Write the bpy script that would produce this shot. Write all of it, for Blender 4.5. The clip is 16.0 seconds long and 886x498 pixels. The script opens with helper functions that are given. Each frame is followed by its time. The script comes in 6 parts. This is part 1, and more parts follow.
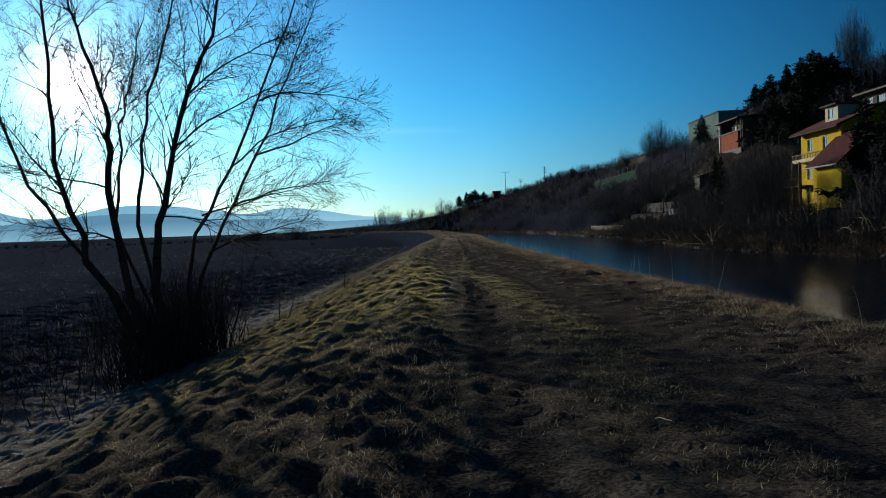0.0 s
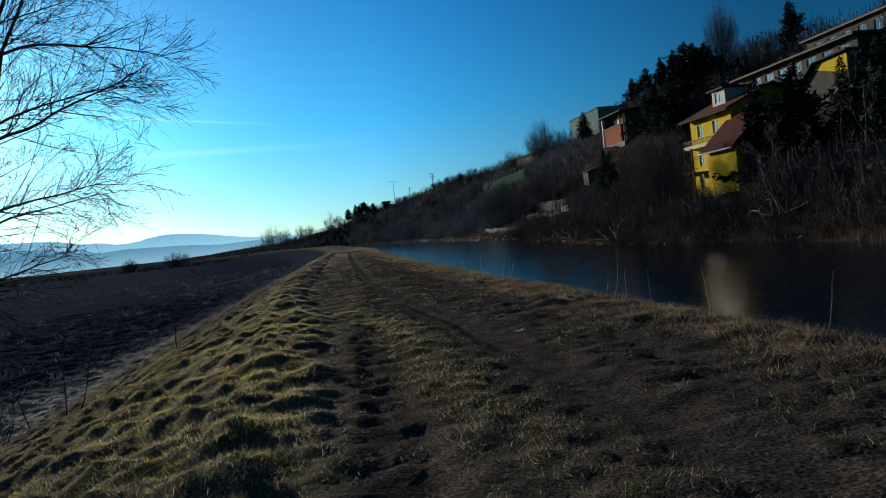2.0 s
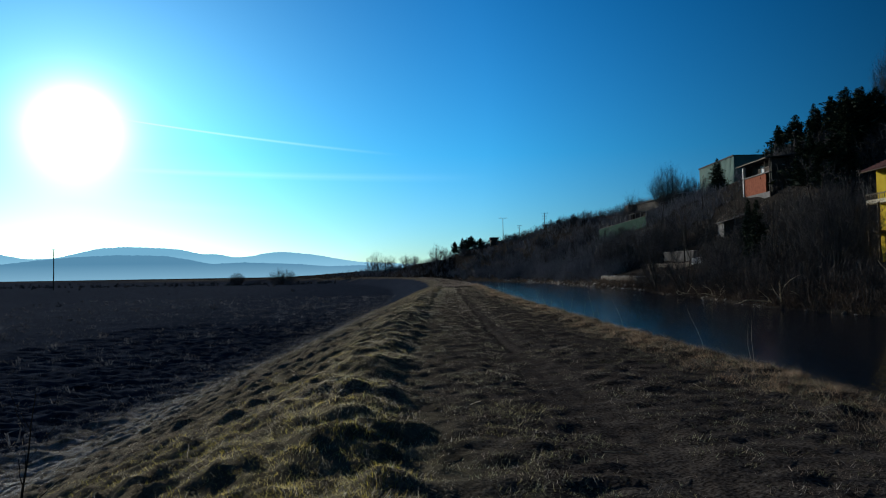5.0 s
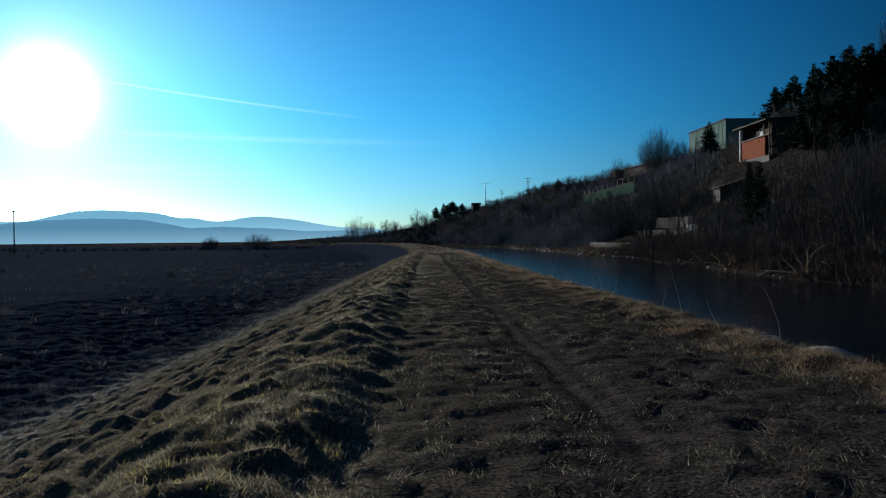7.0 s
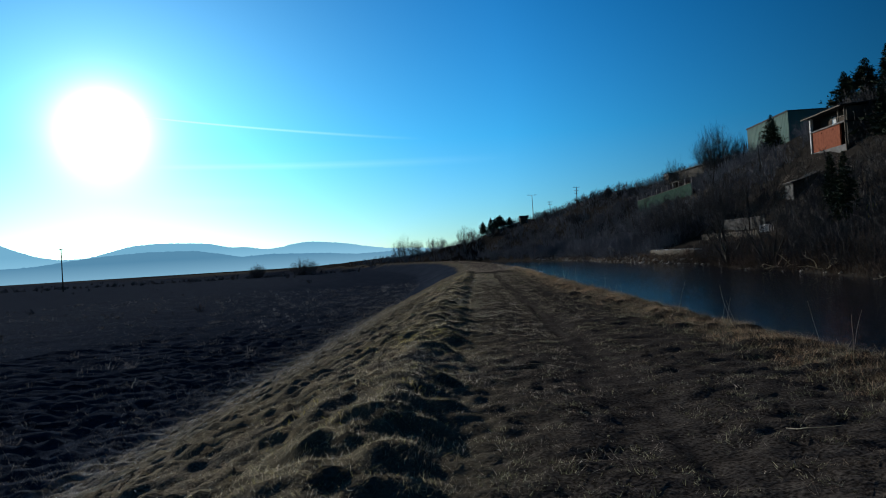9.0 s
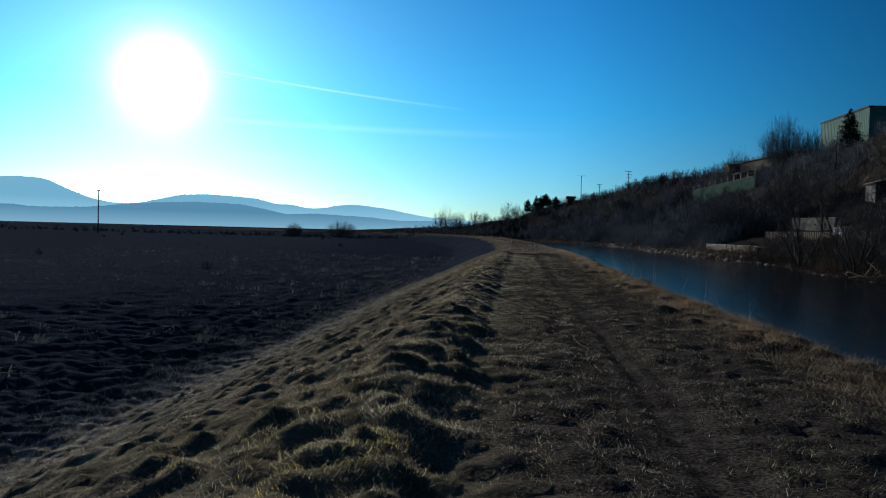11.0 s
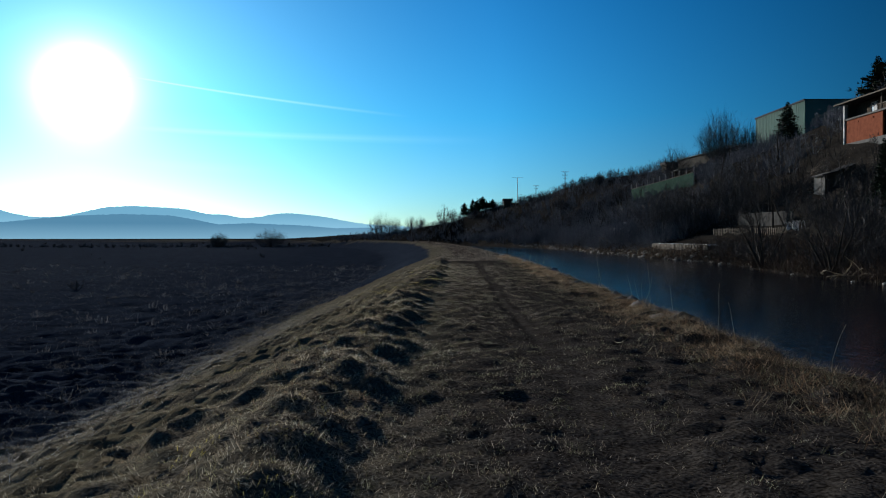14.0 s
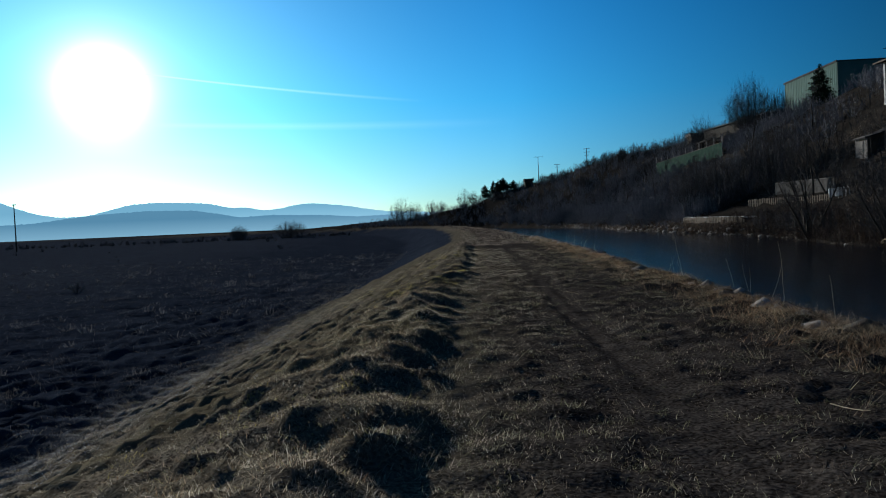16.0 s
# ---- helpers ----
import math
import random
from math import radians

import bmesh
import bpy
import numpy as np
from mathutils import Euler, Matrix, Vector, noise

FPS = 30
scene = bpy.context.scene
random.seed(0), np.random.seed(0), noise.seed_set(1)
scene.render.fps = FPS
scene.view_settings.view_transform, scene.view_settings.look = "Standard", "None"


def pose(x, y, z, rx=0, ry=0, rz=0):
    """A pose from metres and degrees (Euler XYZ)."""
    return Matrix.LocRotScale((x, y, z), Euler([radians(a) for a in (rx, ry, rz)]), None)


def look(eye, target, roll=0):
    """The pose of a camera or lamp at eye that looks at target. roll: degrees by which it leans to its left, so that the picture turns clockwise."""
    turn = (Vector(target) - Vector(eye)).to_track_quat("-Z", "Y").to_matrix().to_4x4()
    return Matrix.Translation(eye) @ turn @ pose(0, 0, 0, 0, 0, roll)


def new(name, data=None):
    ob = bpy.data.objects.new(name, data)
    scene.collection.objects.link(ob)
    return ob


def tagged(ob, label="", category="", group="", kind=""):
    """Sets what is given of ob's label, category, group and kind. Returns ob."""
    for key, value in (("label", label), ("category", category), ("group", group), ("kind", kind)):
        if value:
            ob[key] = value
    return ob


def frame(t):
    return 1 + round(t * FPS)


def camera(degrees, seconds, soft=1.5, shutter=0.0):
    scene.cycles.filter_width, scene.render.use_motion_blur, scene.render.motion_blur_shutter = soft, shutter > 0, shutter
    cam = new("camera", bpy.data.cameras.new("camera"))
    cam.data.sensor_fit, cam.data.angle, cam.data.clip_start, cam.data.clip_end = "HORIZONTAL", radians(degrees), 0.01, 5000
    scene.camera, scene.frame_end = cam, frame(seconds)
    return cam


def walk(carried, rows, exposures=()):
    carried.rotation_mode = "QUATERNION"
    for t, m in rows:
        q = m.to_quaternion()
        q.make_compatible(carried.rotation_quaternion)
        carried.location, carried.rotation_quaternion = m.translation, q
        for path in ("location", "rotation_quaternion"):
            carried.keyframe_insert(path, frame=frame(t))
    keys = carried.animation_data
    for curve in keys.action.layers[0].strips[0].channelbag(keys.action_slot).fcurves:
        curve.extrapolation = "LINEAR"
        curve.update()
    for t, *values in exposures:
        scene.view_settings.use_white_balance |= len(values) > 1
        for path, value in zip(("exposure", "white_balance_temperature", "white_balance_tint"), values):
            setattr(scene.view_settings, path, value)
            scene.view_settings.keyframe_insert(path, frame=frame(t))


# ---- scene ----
cam = camera(62.2, 16.0, soft=1.05)
PATH = [
    (0.0, (0.001, 0.046, 1.378), (-0.097, 10.041, 1.079), -1.90),
    (0.5, (0.135, 2.275, 1.413), (0.378, 12.271, 1.282), -1.31),
    (1.0, (-0.067, 4.025, 1.358), (-1.350, 13.936, 1.017), 2.84),
    (1.5, (-0.043, 5.732, 1.413), (-1.249, 15.658, 1.562), -0.61),
    (2.0, (0.294, 7.230, 1.432), (1.650, 17.134, 1.173), -6.27),
    (2.5, (0.103, 9.329, 1.404), (-0.744, 19.292, 1.546), 2.27),
    (3.0, (0.360, 11.536, 1.361), (0.338, 21.534, 1.158), -0.99),
    (3.5, (0.441, 13.132, 1.393), (0.230, 23.122, 1.787), -0.70),
    (3.7, (0.482, 13.888, 1.423), (0.536, 23.878, 1.865), -1.22),
    (5.8, (-0.720, 20.971, 1.352), (-0.913, 30.969, 1.350), 0.00),
    (6.0, (-0.741, 21.817, 1.323), (-1.162, 31.805, 1.094), -0.32),
    (6.5, (-0.574, 24.287, 1.336), (-0.697, 34.286, 1.416), -1.35),
    (7.0, (-0.424, 26.753, 1.340), (-0.170, 36.749, 1.211), -0.53),
    (7.5, (-0.846, 28.639, 1.447), (-2.048, 38.557, 1.800), 4.10),
    (8.0, (-0.716, 31.135, 1.449), (-1.284, 41.116, 1.222), -1.23),
    (8.5, (-0.688, 33.056, 1.466), (-1.216, 43.042, 1.377), -2.84),
    (8.7, (-0.650, 33.919, 1.432), (-1.046, 43.911, 1.572), -3.70),
    (10.8, (-0.313, 43.137, 1.467), (-1.042, 53.108, 1.219), 1.84),
    (11.0, (-0.399, 43.921, 1.458), (-1.363, 53.872, 1.217), 1.47),
    (11.5, (-0.440, 46.096, 1.477), (-1.390, 56.050, 1.594), -0.21),
    (12.0, (-0.426, 48.355, 1.412), (-0.998, 58.328, 0.945), -1.14),
    (12.5, (-0.313, 50.267, 1.389), (-0.396, 60.267, 1.437), -3.70),
    (13.0, (-0.288, 51.827, 1.420), (-0.218, 61.825, 1.201), -1.59),
    (13.5, (-0.277, 53.394, 1.375), (-0.452, 63.389, 1.101), -0.87),
    (14.0, (-0.259, 54.583, 1.390), (-0.382, 64.581, 1.236), -0.06),
    (14.5, (-0.423, 55.917, 1.339), (-1.725, 65.831, 1.184), 1.71),
    (15.0, (-0.405, 56.969, 1.361), (-1.152, 66.939, 1.138), -1.47),
    (15.5, (-0.488, 58.004, 1.326), (-1.484, 67.951, 1.052), -0.41),
    (16.0, (-0.429, 58.999, 1.337), (-0.857, 68.983, 0.973), -2.47),
]
walk(cam, [(t, look(eye, target, roll)) for t, eye, target, roll in PATH],
     [(0.0, 0.5, 6500, 10), (0.5, 0.88, 6500, 10), (1.0, 0.85, 6500, 10), (1.5, 0.76, 6500, 10), (2.0, 0.6, 6400, 10), (2.5, 0.90, 6500, 10), (3.0, 0.48, 6150, 10), (3.5, 0.42, 6150, 10), (6.0, 0.4, 6150, 10), (16.0, 0.4, 6150, 10)])

# ---- sky, sun and light ----
SUN_AZ, SUN_EL = -26.7, 10.4  # degrees to the right of +y, degrees above the horizon
sun_way = Vector((math.sin(radians(SUN_AZ)) * math.cos(radians(SUN_EL)), math.cos(radians(SUN_AZ)) * math.cos(radians(SUN_EL)), math.sin(radians(SUN_EL))))
world = bpy.data.worlds.new("clear_winter_sky")
scene.world = world
world.use_nodes = True
wn, wl = world.node_tree.nodes, world.node_tree.links
wn.clear()
sky = wn.new("ShaderNodeTexSky")
sky.sky_type = "NISHITA"
sky.sun_disc = False
sky.sun_elevation, sky.sun_rotation = radians(SUN_EL), radians(SUN_AZ)
sky.altitude, sky.air_density, sky.dust_density, sky.ozone_density = 400, 1.0, 0.6, 4.0
tint = wn.new("ShaderNodeMix")
tint.data_type, tint.blend_type = "RGBA", "MULTIPLY"
tint.inputs[0].default_value = 1.0
wl.new(sky.outputs[0], tint.inputs[6])
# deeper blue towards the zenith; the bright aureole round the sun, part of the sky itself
coord = wn.new("ShaderNodeTexCoord")
rise, depth_of_blue = wn.new("ShaderNodeSeparateXYZ"), wn.new("ShaderNodeValToRGB")
wl.new(coord.outputs["Generated"], rise.inputs[0])
wl.new(rise.outputs[2], depth_of_blue.inputs[0])
blues = depth_of_blue.color_ramp.elements
blues[0].position, blues[0].color = 0.0, (0.53, 0.87, 1.10, 1)
blues[1].position, blues[1].color = 0.45, (0.01, 0.60, 0.95, 1)
for height, colour in ((0.60, (0.26, 0.34, 0.44, 1)), (0.9, (0.30, 0.34, 0.40, 1))):
    blues.new(height).color = colour
middle = blues.new(0.16)
middle.color = (0.17, 0.84, 1.14, 1)
wl.new(depth_of_blue.outputs[0], tint.inputs[7])
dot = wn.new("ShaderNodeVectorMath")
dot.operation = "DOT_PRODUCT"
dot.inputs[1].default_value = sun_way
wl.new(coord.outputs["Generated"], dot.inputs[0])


def wmath(op, a, b):
    n = wn.new("ShaderNodeMath")
    n.operation = op
    for k, v in enumerate((a, b)):
        if isinstance(v, (int, float)):
            n.inputs[k].default_value = v
        else:
            wl.new(v, n.inputs[k])
    return n.outputs[0]


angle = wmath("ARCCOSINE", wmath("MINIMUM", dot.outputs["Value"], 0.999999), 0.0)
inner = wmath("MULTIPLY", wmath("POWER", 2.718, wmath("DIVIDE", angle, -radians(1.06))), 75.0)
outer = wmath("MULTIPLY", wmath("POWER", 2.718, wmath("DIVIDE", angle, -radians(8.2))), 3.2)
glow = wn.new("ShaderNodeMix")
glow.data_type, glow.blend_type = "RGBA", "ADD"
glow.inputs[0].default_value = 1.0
# the clear sky is darkest well away from the sun
fall = wmath("SUBTRACT", 1.0, wmath("MULTIPLY", wmath("MINIMUM", wmath("MAXIMUM", wmath("DIVIDE", wmath("SUBTRACT", angle, 0.52), 0.5), 0.0), 1.0), 0.66))
deep = wn.new("ShaderNodeVectorMath")
deep.operation = "SCALE"
wl.new(tint.outputs[2], deep.inputs[0])
wl.new(fall, deep.inputs[3])
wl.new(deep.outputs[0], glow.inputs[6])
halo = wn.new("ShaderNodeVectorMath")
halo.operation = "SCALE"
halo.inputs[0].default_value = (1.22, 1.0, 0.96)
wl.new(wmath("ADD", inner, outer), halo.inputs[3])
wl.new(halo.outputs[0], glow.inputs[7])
back = wn.new("ShaderNodeBackground")
back.inputs[1].default_value = 0.085
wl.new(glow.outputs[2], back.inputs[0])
wout = wn.new("ShaderNodeOutputWorld")
wl.new(back.outputs[0], wout.inputs[0])

sun_data = bpy.data.lights.new("sun", "SUN")
sun_data.energy, sun_data.angle, sun_data.color = 3.0, radians(0.53), (1.0, 0.93, 0.83)
sun_lamp = new("sun", sun_data)
sun_lamp.matrix_world = look(tuple(sun_way * 100), (0, 0, 0))
# ---- shape of the land ----
WATER_Z = -2.15


def ramp(v, a, b):
    """Smooth step from 0 at a to 1 at b."""
    u = np.clip((np.asarray(v, float) - a) / (b - a), 0, 1)
    return u * u * (3 - 2 * u)


def dike_shift(y):
    """How far the dike's line has turned aside at y: it bends to the left far ahead."""
    y = np.asarray(y, float)
    return 0.4 * ramp(y, 60, 95) - np.clip(y - 110, 0, 260) ** 2 / 1400 - 0.6 * np.clip(y - 370, 0, None)


def far_shore(y):
    """The waterline of the far bank."""
    y = np.asarray(y, float)
    return 31.5 + 3 * ramp(y, 95, 160) + 1.2 * np.sin(y * 0.05) + 0.8 * np.sin(y * 0.13) - np.clip(y - 220, 0, 300) ** 2 / 1100 - 0.55 * np.clip(y - 520, 0, None)


def bank_edge(y):
    """Where the crown of the dike breaks off to the river."""
    return np.interp(y, [0, 12, 23, 38, 60, 80, 110], [5.1, 4.9, 4.3, 3.8, 3.4, 3.3, 3.4])


def shoulder(y):
    """Where the crown ends and the left slope begins, to the left of the dike's line."""
    return np.interp(y, [0, 14, 26, 36], [0.35, 0.45, 1.2, 1.5])


def foot(y):
    """Where the tussock ridge rises from the trodden crown, to the left of the dike's line."""
    return np.interp(y, [0, 14, 21, 27, 70], [0.3, 0.0, 0.1, 0.85, 0.8])


def toe(y):
    """Where the left slope meets the low field."""
    return np.interp(y, [0, 26, 35, 46, 55, 80, 110], [9.8, 9.6, 9.4, 8.9, 8.5, 8.4, 8.9])


def land(x, y):
    """Height of the land without its small bumps."""
    x, y = np.asarray(x, float), np.asarray(y, float)
    u = x - dike_shift(y)
    lift = 0.5 * ramp(y, 120, 230) * (1 - ramp(y, 500, 700))
    # left side: slope down to the low field, which climbs gently far out
    down = np.clip((-u - shoulder(y)) / (toe(y) - shoulder(y)), 0, 1)
    straight = ramp(y, 26, 42)
    left = -2.55 * ((1 - straight) * ramp(down, 0, 1) ** 0.9 + straight * (0.4 * ramp(down, 0, 1) + 0.6 * down ** 1.12)) + 1.4 * ramp(-u, 60, 300)
    crown = -0.05 * ((u - 0.8) / 2.5) ** 2
    # right side: the bank down to the river bed
    edge = bank_edge(y)
    right = -3.3 * ramp(u - edge, 0, 3.2)
    near = np.where(u > edge, right, left) + crown.clip(-0.05)
    near = near + lift
    s = x - far_shore(y)
    s = s - 9 * (1 - ramp(y, 125, 150)) * ramp(s, 8, 20)  # the hill stands further back by the first houses
    fade = 1 - 0.85 * ramp(y, 380, 640)
    steps = [(-4, -3.3), (0, -2.15), (2.4, -0.5), (6, 0.5), (12, 2.4), (22, 8.5), (35, 20.0), (55, 30.0), (85, 35), (130, 39), (300, 43), (4000, 60)]
    hill = np.interp(s, [a for a, _ in steps], [b for _, b in steps])
    fade = fade * (1 - 0.11 * ramp(y, 205, 255))
    hill = np.where(s > 3, hill * fade + 1.5 * np.sin(x * 0.07 + 1) * np.sin(y * 0.045) * ramp(s, 8, 30), hill)
    hill = hill * (1 - ramp(y, 650, 1000)) - 1.5 * ramp(y, 650, 1000)
    return np.where(s > -4, hill, np.maximum(near, -3.3))

# ---- materials ----
def material(name, colours, scale=4.0, rough=0.85, bump=0.3, fine=30.0, metal=0.0, island=0.0, objects=0.0, through_light=0.0, spec=0.04, stretch=(1, 1, 1), depth=0.02):
    """A procedural surface: two or three colours mixed by noise at two scales, with fine relief. island/objects: how much each piece differs in
    brightness; through_light: the share of light that passes through thin blades."""
    m = bpy.data.materials.new(name)
    m.use_nodes = True
    n, l = m.node_tree.nodes, m.node_tree.links
    n.clear()
    out, shade = n.new("ShaderNodeOutputMaterial"), n.new("ShaderNodeBsdfPrincipled")
    tc, mp = n.new("ShaderNodeTexCoord"), n.new("ShaderNodeMapping")
    mp.inputs["Scale"].default_value = stretch
    l.new(tc.outputs["Object"], mp.inputs[0])
    big, small, ramp_node, grain = n.new("ShaderNodeTexNoise"), n.new("ShaderNodeTexNoise"), n.new("ShaderNodeValToRGB"), n.new("ShaderNodeMath")
    for tex, s, d in ((big, scale, 4.0), (small, fine, 3.0)):
        tex.inputs["Scale"].default_value, tex.inputs["Detail"].default_value = s, d
        l.new(mp.outputs[0], tex.inputs["Vector"])
    grain.operation = "MULTIPLY_ADD"
    grain.inputs[1].default_value = 0.45
    l.new(small.outputs[0], grain.inputs[0])
    l.new(big.outputs[0], grain.inputs[2])
    shift = n.new("ShaderNodeMath")
    shift.operation = "SUBTRACT"
    shift.inputs[1].default_value = 0.225
    l.new(grain.outputs[0], shift.inputs[0])
    value = shift.outputs[0]
    if island:
        geo, add = n.new("ShaderNodeNewGeometry"), n.new("ShaderNodeMath")
        add.operation = "MULTIPLY_ADD"
        add.inputs[1].default_value = island
        l.new(geo.outputs["Random Per Island"], add.inputs[0])
        sub = n.new("ShaderNodeMath")
        sub.operation = "SUBTRACT"
        sub.inputs[1].default_value = island / 2
        l.new(value, sub.inputs[0])
        l.new(sub.outputs[0], add.inputs[2])
        value = add.outputs[0]
    if objects:
        info, add = n.new("ShaderNodeObjectInfo"), n.new("ShaderNodeMath")
        add.operation = "MULTIPLY_ADD"
        add.inputs[1].default_value = objects
        l.new(info.outputs["Random"], add.inputs[0])
        l.new(value, add.inputs[2])
        value = add.outputs[0]
    steps = ramp_node.color_ramp.elements
    lo, hi = 0.3, 0.7
    for k, c in enumerate(colours):
        e = steps[k] if k < 2 else steps.new(hi)
        e.position, e.color = lo + (hi - lo) * k / max(1, len(colours) - 1), (*c, 1)
    l.new(value, ramp_node.inputs[0])
    l.new(ramp_node.outputs[0], shade.inputs["Base Color"])
    shade.inputs["Roughness"].default_value, shade.inputs["Metallic"].default_value = rough, metal
    shade.inputs["Specular IOR Level"].default_value = spec
    if bump:
        b = n.new("ShaderNodeBump")
        b.inputs["Strength"].default_value, b.inputs["Distance"].default_value = bump, depth
        l.new(grain.outputs[0], b.inputs["Height"])
        l.new(b.outputs[0], shade.inputs["Normal"])
    if through_light:
        thin, mix = n.new("ShaderNodeBsdfTranslucent"), n.new("ShaderNodeMixShader")
        l.new(ramp_node.outputs[0], thin.inputs[0])
        mix.inputs[0].default_value = through_light
        l.new(shade.outputs[0], mix.inputs[1])
        l.new(thin.outputs[0], mix.inputs[2])
        l.new(mix.outputs[0], out.inputs[0])
    else:
        l.new(shade.outputs[0], out.inputs[0])
    return m


M_BARK = material("bark", [(0.035, 0.031, 0.027), (0.085, 0.074, 0.062)], 6, 0.9, 0.6, 40, stretch=(1, 1, 0.3))
M_TWIG = material("twigs", [(0.06, 0.045, 0.03), (0.15, 0.11, 0.07)], 2, 0.8, 0, 20, island=0.3)
M_SCRUB = material("scrub_twigs", [(0.048, 0.047, 0.049), (0.088, 0.084, 0.082), (0.175, 0.163, 0.152)], 0.08, 0.9, 0, 4, island=0.35)
M_RED_SCRUB = material("reddish_twigs", [(0.04, 0.032, 0.028), (0.085, 0.064, 0.052), (0.19, 0.145, 0.115)], 0.1, 0.9, 0, 4, island=0.35)
M_DARK_SCRUB = material("dark_twigs", [(0.030, 0.029, 0.031), (0.058, 0.054, 0.053), (0.14, 0.128, 0.118)], 0.25, 0.9, 0, 4, island=0.4)
# scrub twigs made paler and bluer: distance haze put into the colour
M_HAZE_SCRUB = material("haze_twigs", [(0.12, 0.126, 0.145), (0.195, 0.20, 0.22), (0.30, 0.305, 0.32)], 0.03, 0.9, 0, 2, island=0.3)
M_NEEDLE = material("needles", [(0.018, 0.030, 0.020), (0.048, 0.070, 0.040)], 1.2, 0.7, 0, 9, island=0.4)
M_GREEN_GRASS = material("green_grass", [(0.22, 0.20, 0.10), (0.36, 0.35, 0.13), (0.58, 0.54, 0.34)], 0.55, 0.5, 0, 6, island=0.6, through_light=0.56)
M_CROWN_GRASS = material("trodden_green_grass", [(0.072, 0.072, 0.042), (0.132, 0.138, 0.070), (0.39, 0.38, 0.26)], 0.55, 0.6, 0, 6, island=0.6, through_light=0.45)
M_CROWN_DRY = material("trodden_dry_grass", [(0.092, 0.072, 0.056), (0.185, 0.15, 0.118), (0.50, 0.44, 0.365)], 0.5, 0.6, 0, 6, island=0.6, through_light=0.4)
M_STRIP_GRASS = material("olive_grass", [(0.095, 0.092, 0.042), (0.18, 0.172, 0.070), (0.40, 0.37, 0.20)], 0.8, 0.6, 0, 6, island=0.6, through_light=0.5)
M_DRY_GRASS = material("dry_grass", [(0.25, 0.212, 0.14), (0.40, 0.36, 0.25), (0.57, 0.525, 0.42)], 0.5, 0.5, 0, 6, island=0.6, through_light=0.55)
M_BANK_GRASS = material("rusty_grass", [(0.075, 0.053, 0.036), (0.135, 0.10, 0.066), (0.30, 0.25, 0.18)], 0.5, 0.6, 0, 6, island=0.6, through_light=0.4)
M_RUSSET_GRASS = material("russet_grass", [(0.19, 0.115, 0.065), (0.34, 0.225, 0.135), (0.52, 0.41, 0.28)], 0.9, 0.5, 0, 8, island=0.6, through_light=0.5)
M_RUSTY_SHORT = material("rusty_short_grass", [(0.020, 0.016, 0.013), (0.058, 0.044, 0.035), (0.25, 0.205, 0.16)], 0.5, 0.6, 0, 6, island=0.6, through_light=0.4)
M_REED = material("dead_reeds", [(0.045, 0.03, 0.02), (0.085, 0.06, 0.042), (0.17, 0.135, 0.10)], 0.3, 0.8, 0, 5, island=0.5, through_light=0.25)
M_BRIGHT_GRASS = material("bright_green_grass", [(0.27, 0.225, 0.05), (0.43, 0.375, 0.065), (0.58, 0.485, 0.17)], 0.8, 0.5, 0, 8, island=0.5, through_light=0.6)
M_FROST = material("frosted_grass", [(0.42, 0.43, 0.42), (0.62, 0.64, 0.65), (0.82, 0.84, 0.86)], 0.7, 0.6, 0, 8, island=0.6, through_light=0.35)
M_WEED = material("dead_weeds", [(0.054, 0.059, 0.068), (0.118, 0.125, 0.138), (0.30, 0.305, 0.31)], 0.2, 0.8, 0, 5, island=0.45, through_light=0.15)
M_FROST_WEED = material("frosted_weeds", [(0.08, 0.08, 0.085), (0.16, 0.155, 0.155), (0.30, 0.295, 0.29)], 0.4, 0.8, 0, 6, island=0.5, through_light=0.3)
M_STRAW = material("straw", [(0.35, 0.28, 0.18), (0.55, 0.48, 0.34)], 5, 0.6, 0, 40, island=0.4, through_light=0.2)
M_ROCK = material("rock", [(0.10, 0.09, 0.075), (0.22, 0.20, 0.17), (0.48, 0.44, 0.38)], 1.2, 0.85, 0.5, 14, island=0.5, depth=0.05)
M_PALE_WOOD = material("bleached_wood", [(0.26, 0.25, 0.235), (0.52, 0.51, 0.49)], 3, 0.85, 0.5, 25)
M_CONCRETE = material("concrete", [(0.14, 0.135, 0.125), (0.25, 0.24, 0.225)], 0.9, 0.9, 0.3, 14)
M_DIRTY_CONCRETE = material("dirty_concrete", [(0.07, 0.067, 0.062), (0.14, 0.135, 0.125)], 0.9, 0.9, 0.3, 14)
M_YELLOW = material("yellow_render", [(0.46, 0.32, 0.02), (0.58, 0.42, 0.03)], 0.5, 0.9, 0.15, 25)
M_CREAM = material("cream_render", [(0.50, 0.44, 0.30), (0.60, 0.54, 0.40)], 0.5, 0.9, 0.15, 25)
M_DULL = material("weathered_render", [(0.055, 0.052, 0.045), (0.095, 0.088, 0.072)], 0.5, 0.9, 0.2, 20)
M_BRICK = material("brick_red", [(0.20, 0.055, 0.028), (0.30, 0.095, 0.048)], 1.5, 0.9, 0.3, 20, objects=0.3)
M_MORTAR = material("mortar", [(0.24, 0.20, 0.17), (0.34, 0.29, 0.25)], 2, 0.95, 0.3, 30)
M_TILE_ROOF = material("dark_red_roof_tiles", [(0.05, 0.016, 0.015), (0.09, 0.028, 0.024)], 1.5, 0.75, 0.4, 20)
M_DARK_ROOF = material("dark_roofing", [(0.035, 0.035, 0.038), (0.07, 0.068, 0.066)], 1.0, 0.8, 0.2, 20)
M_GREEN_SHEET = material("green_sheet_metal", [(0.105, 0.19, 0.16), (0.14, 0.235, 0.20)], 0.25, 0.7, 0.1, 12, spec=0.02)
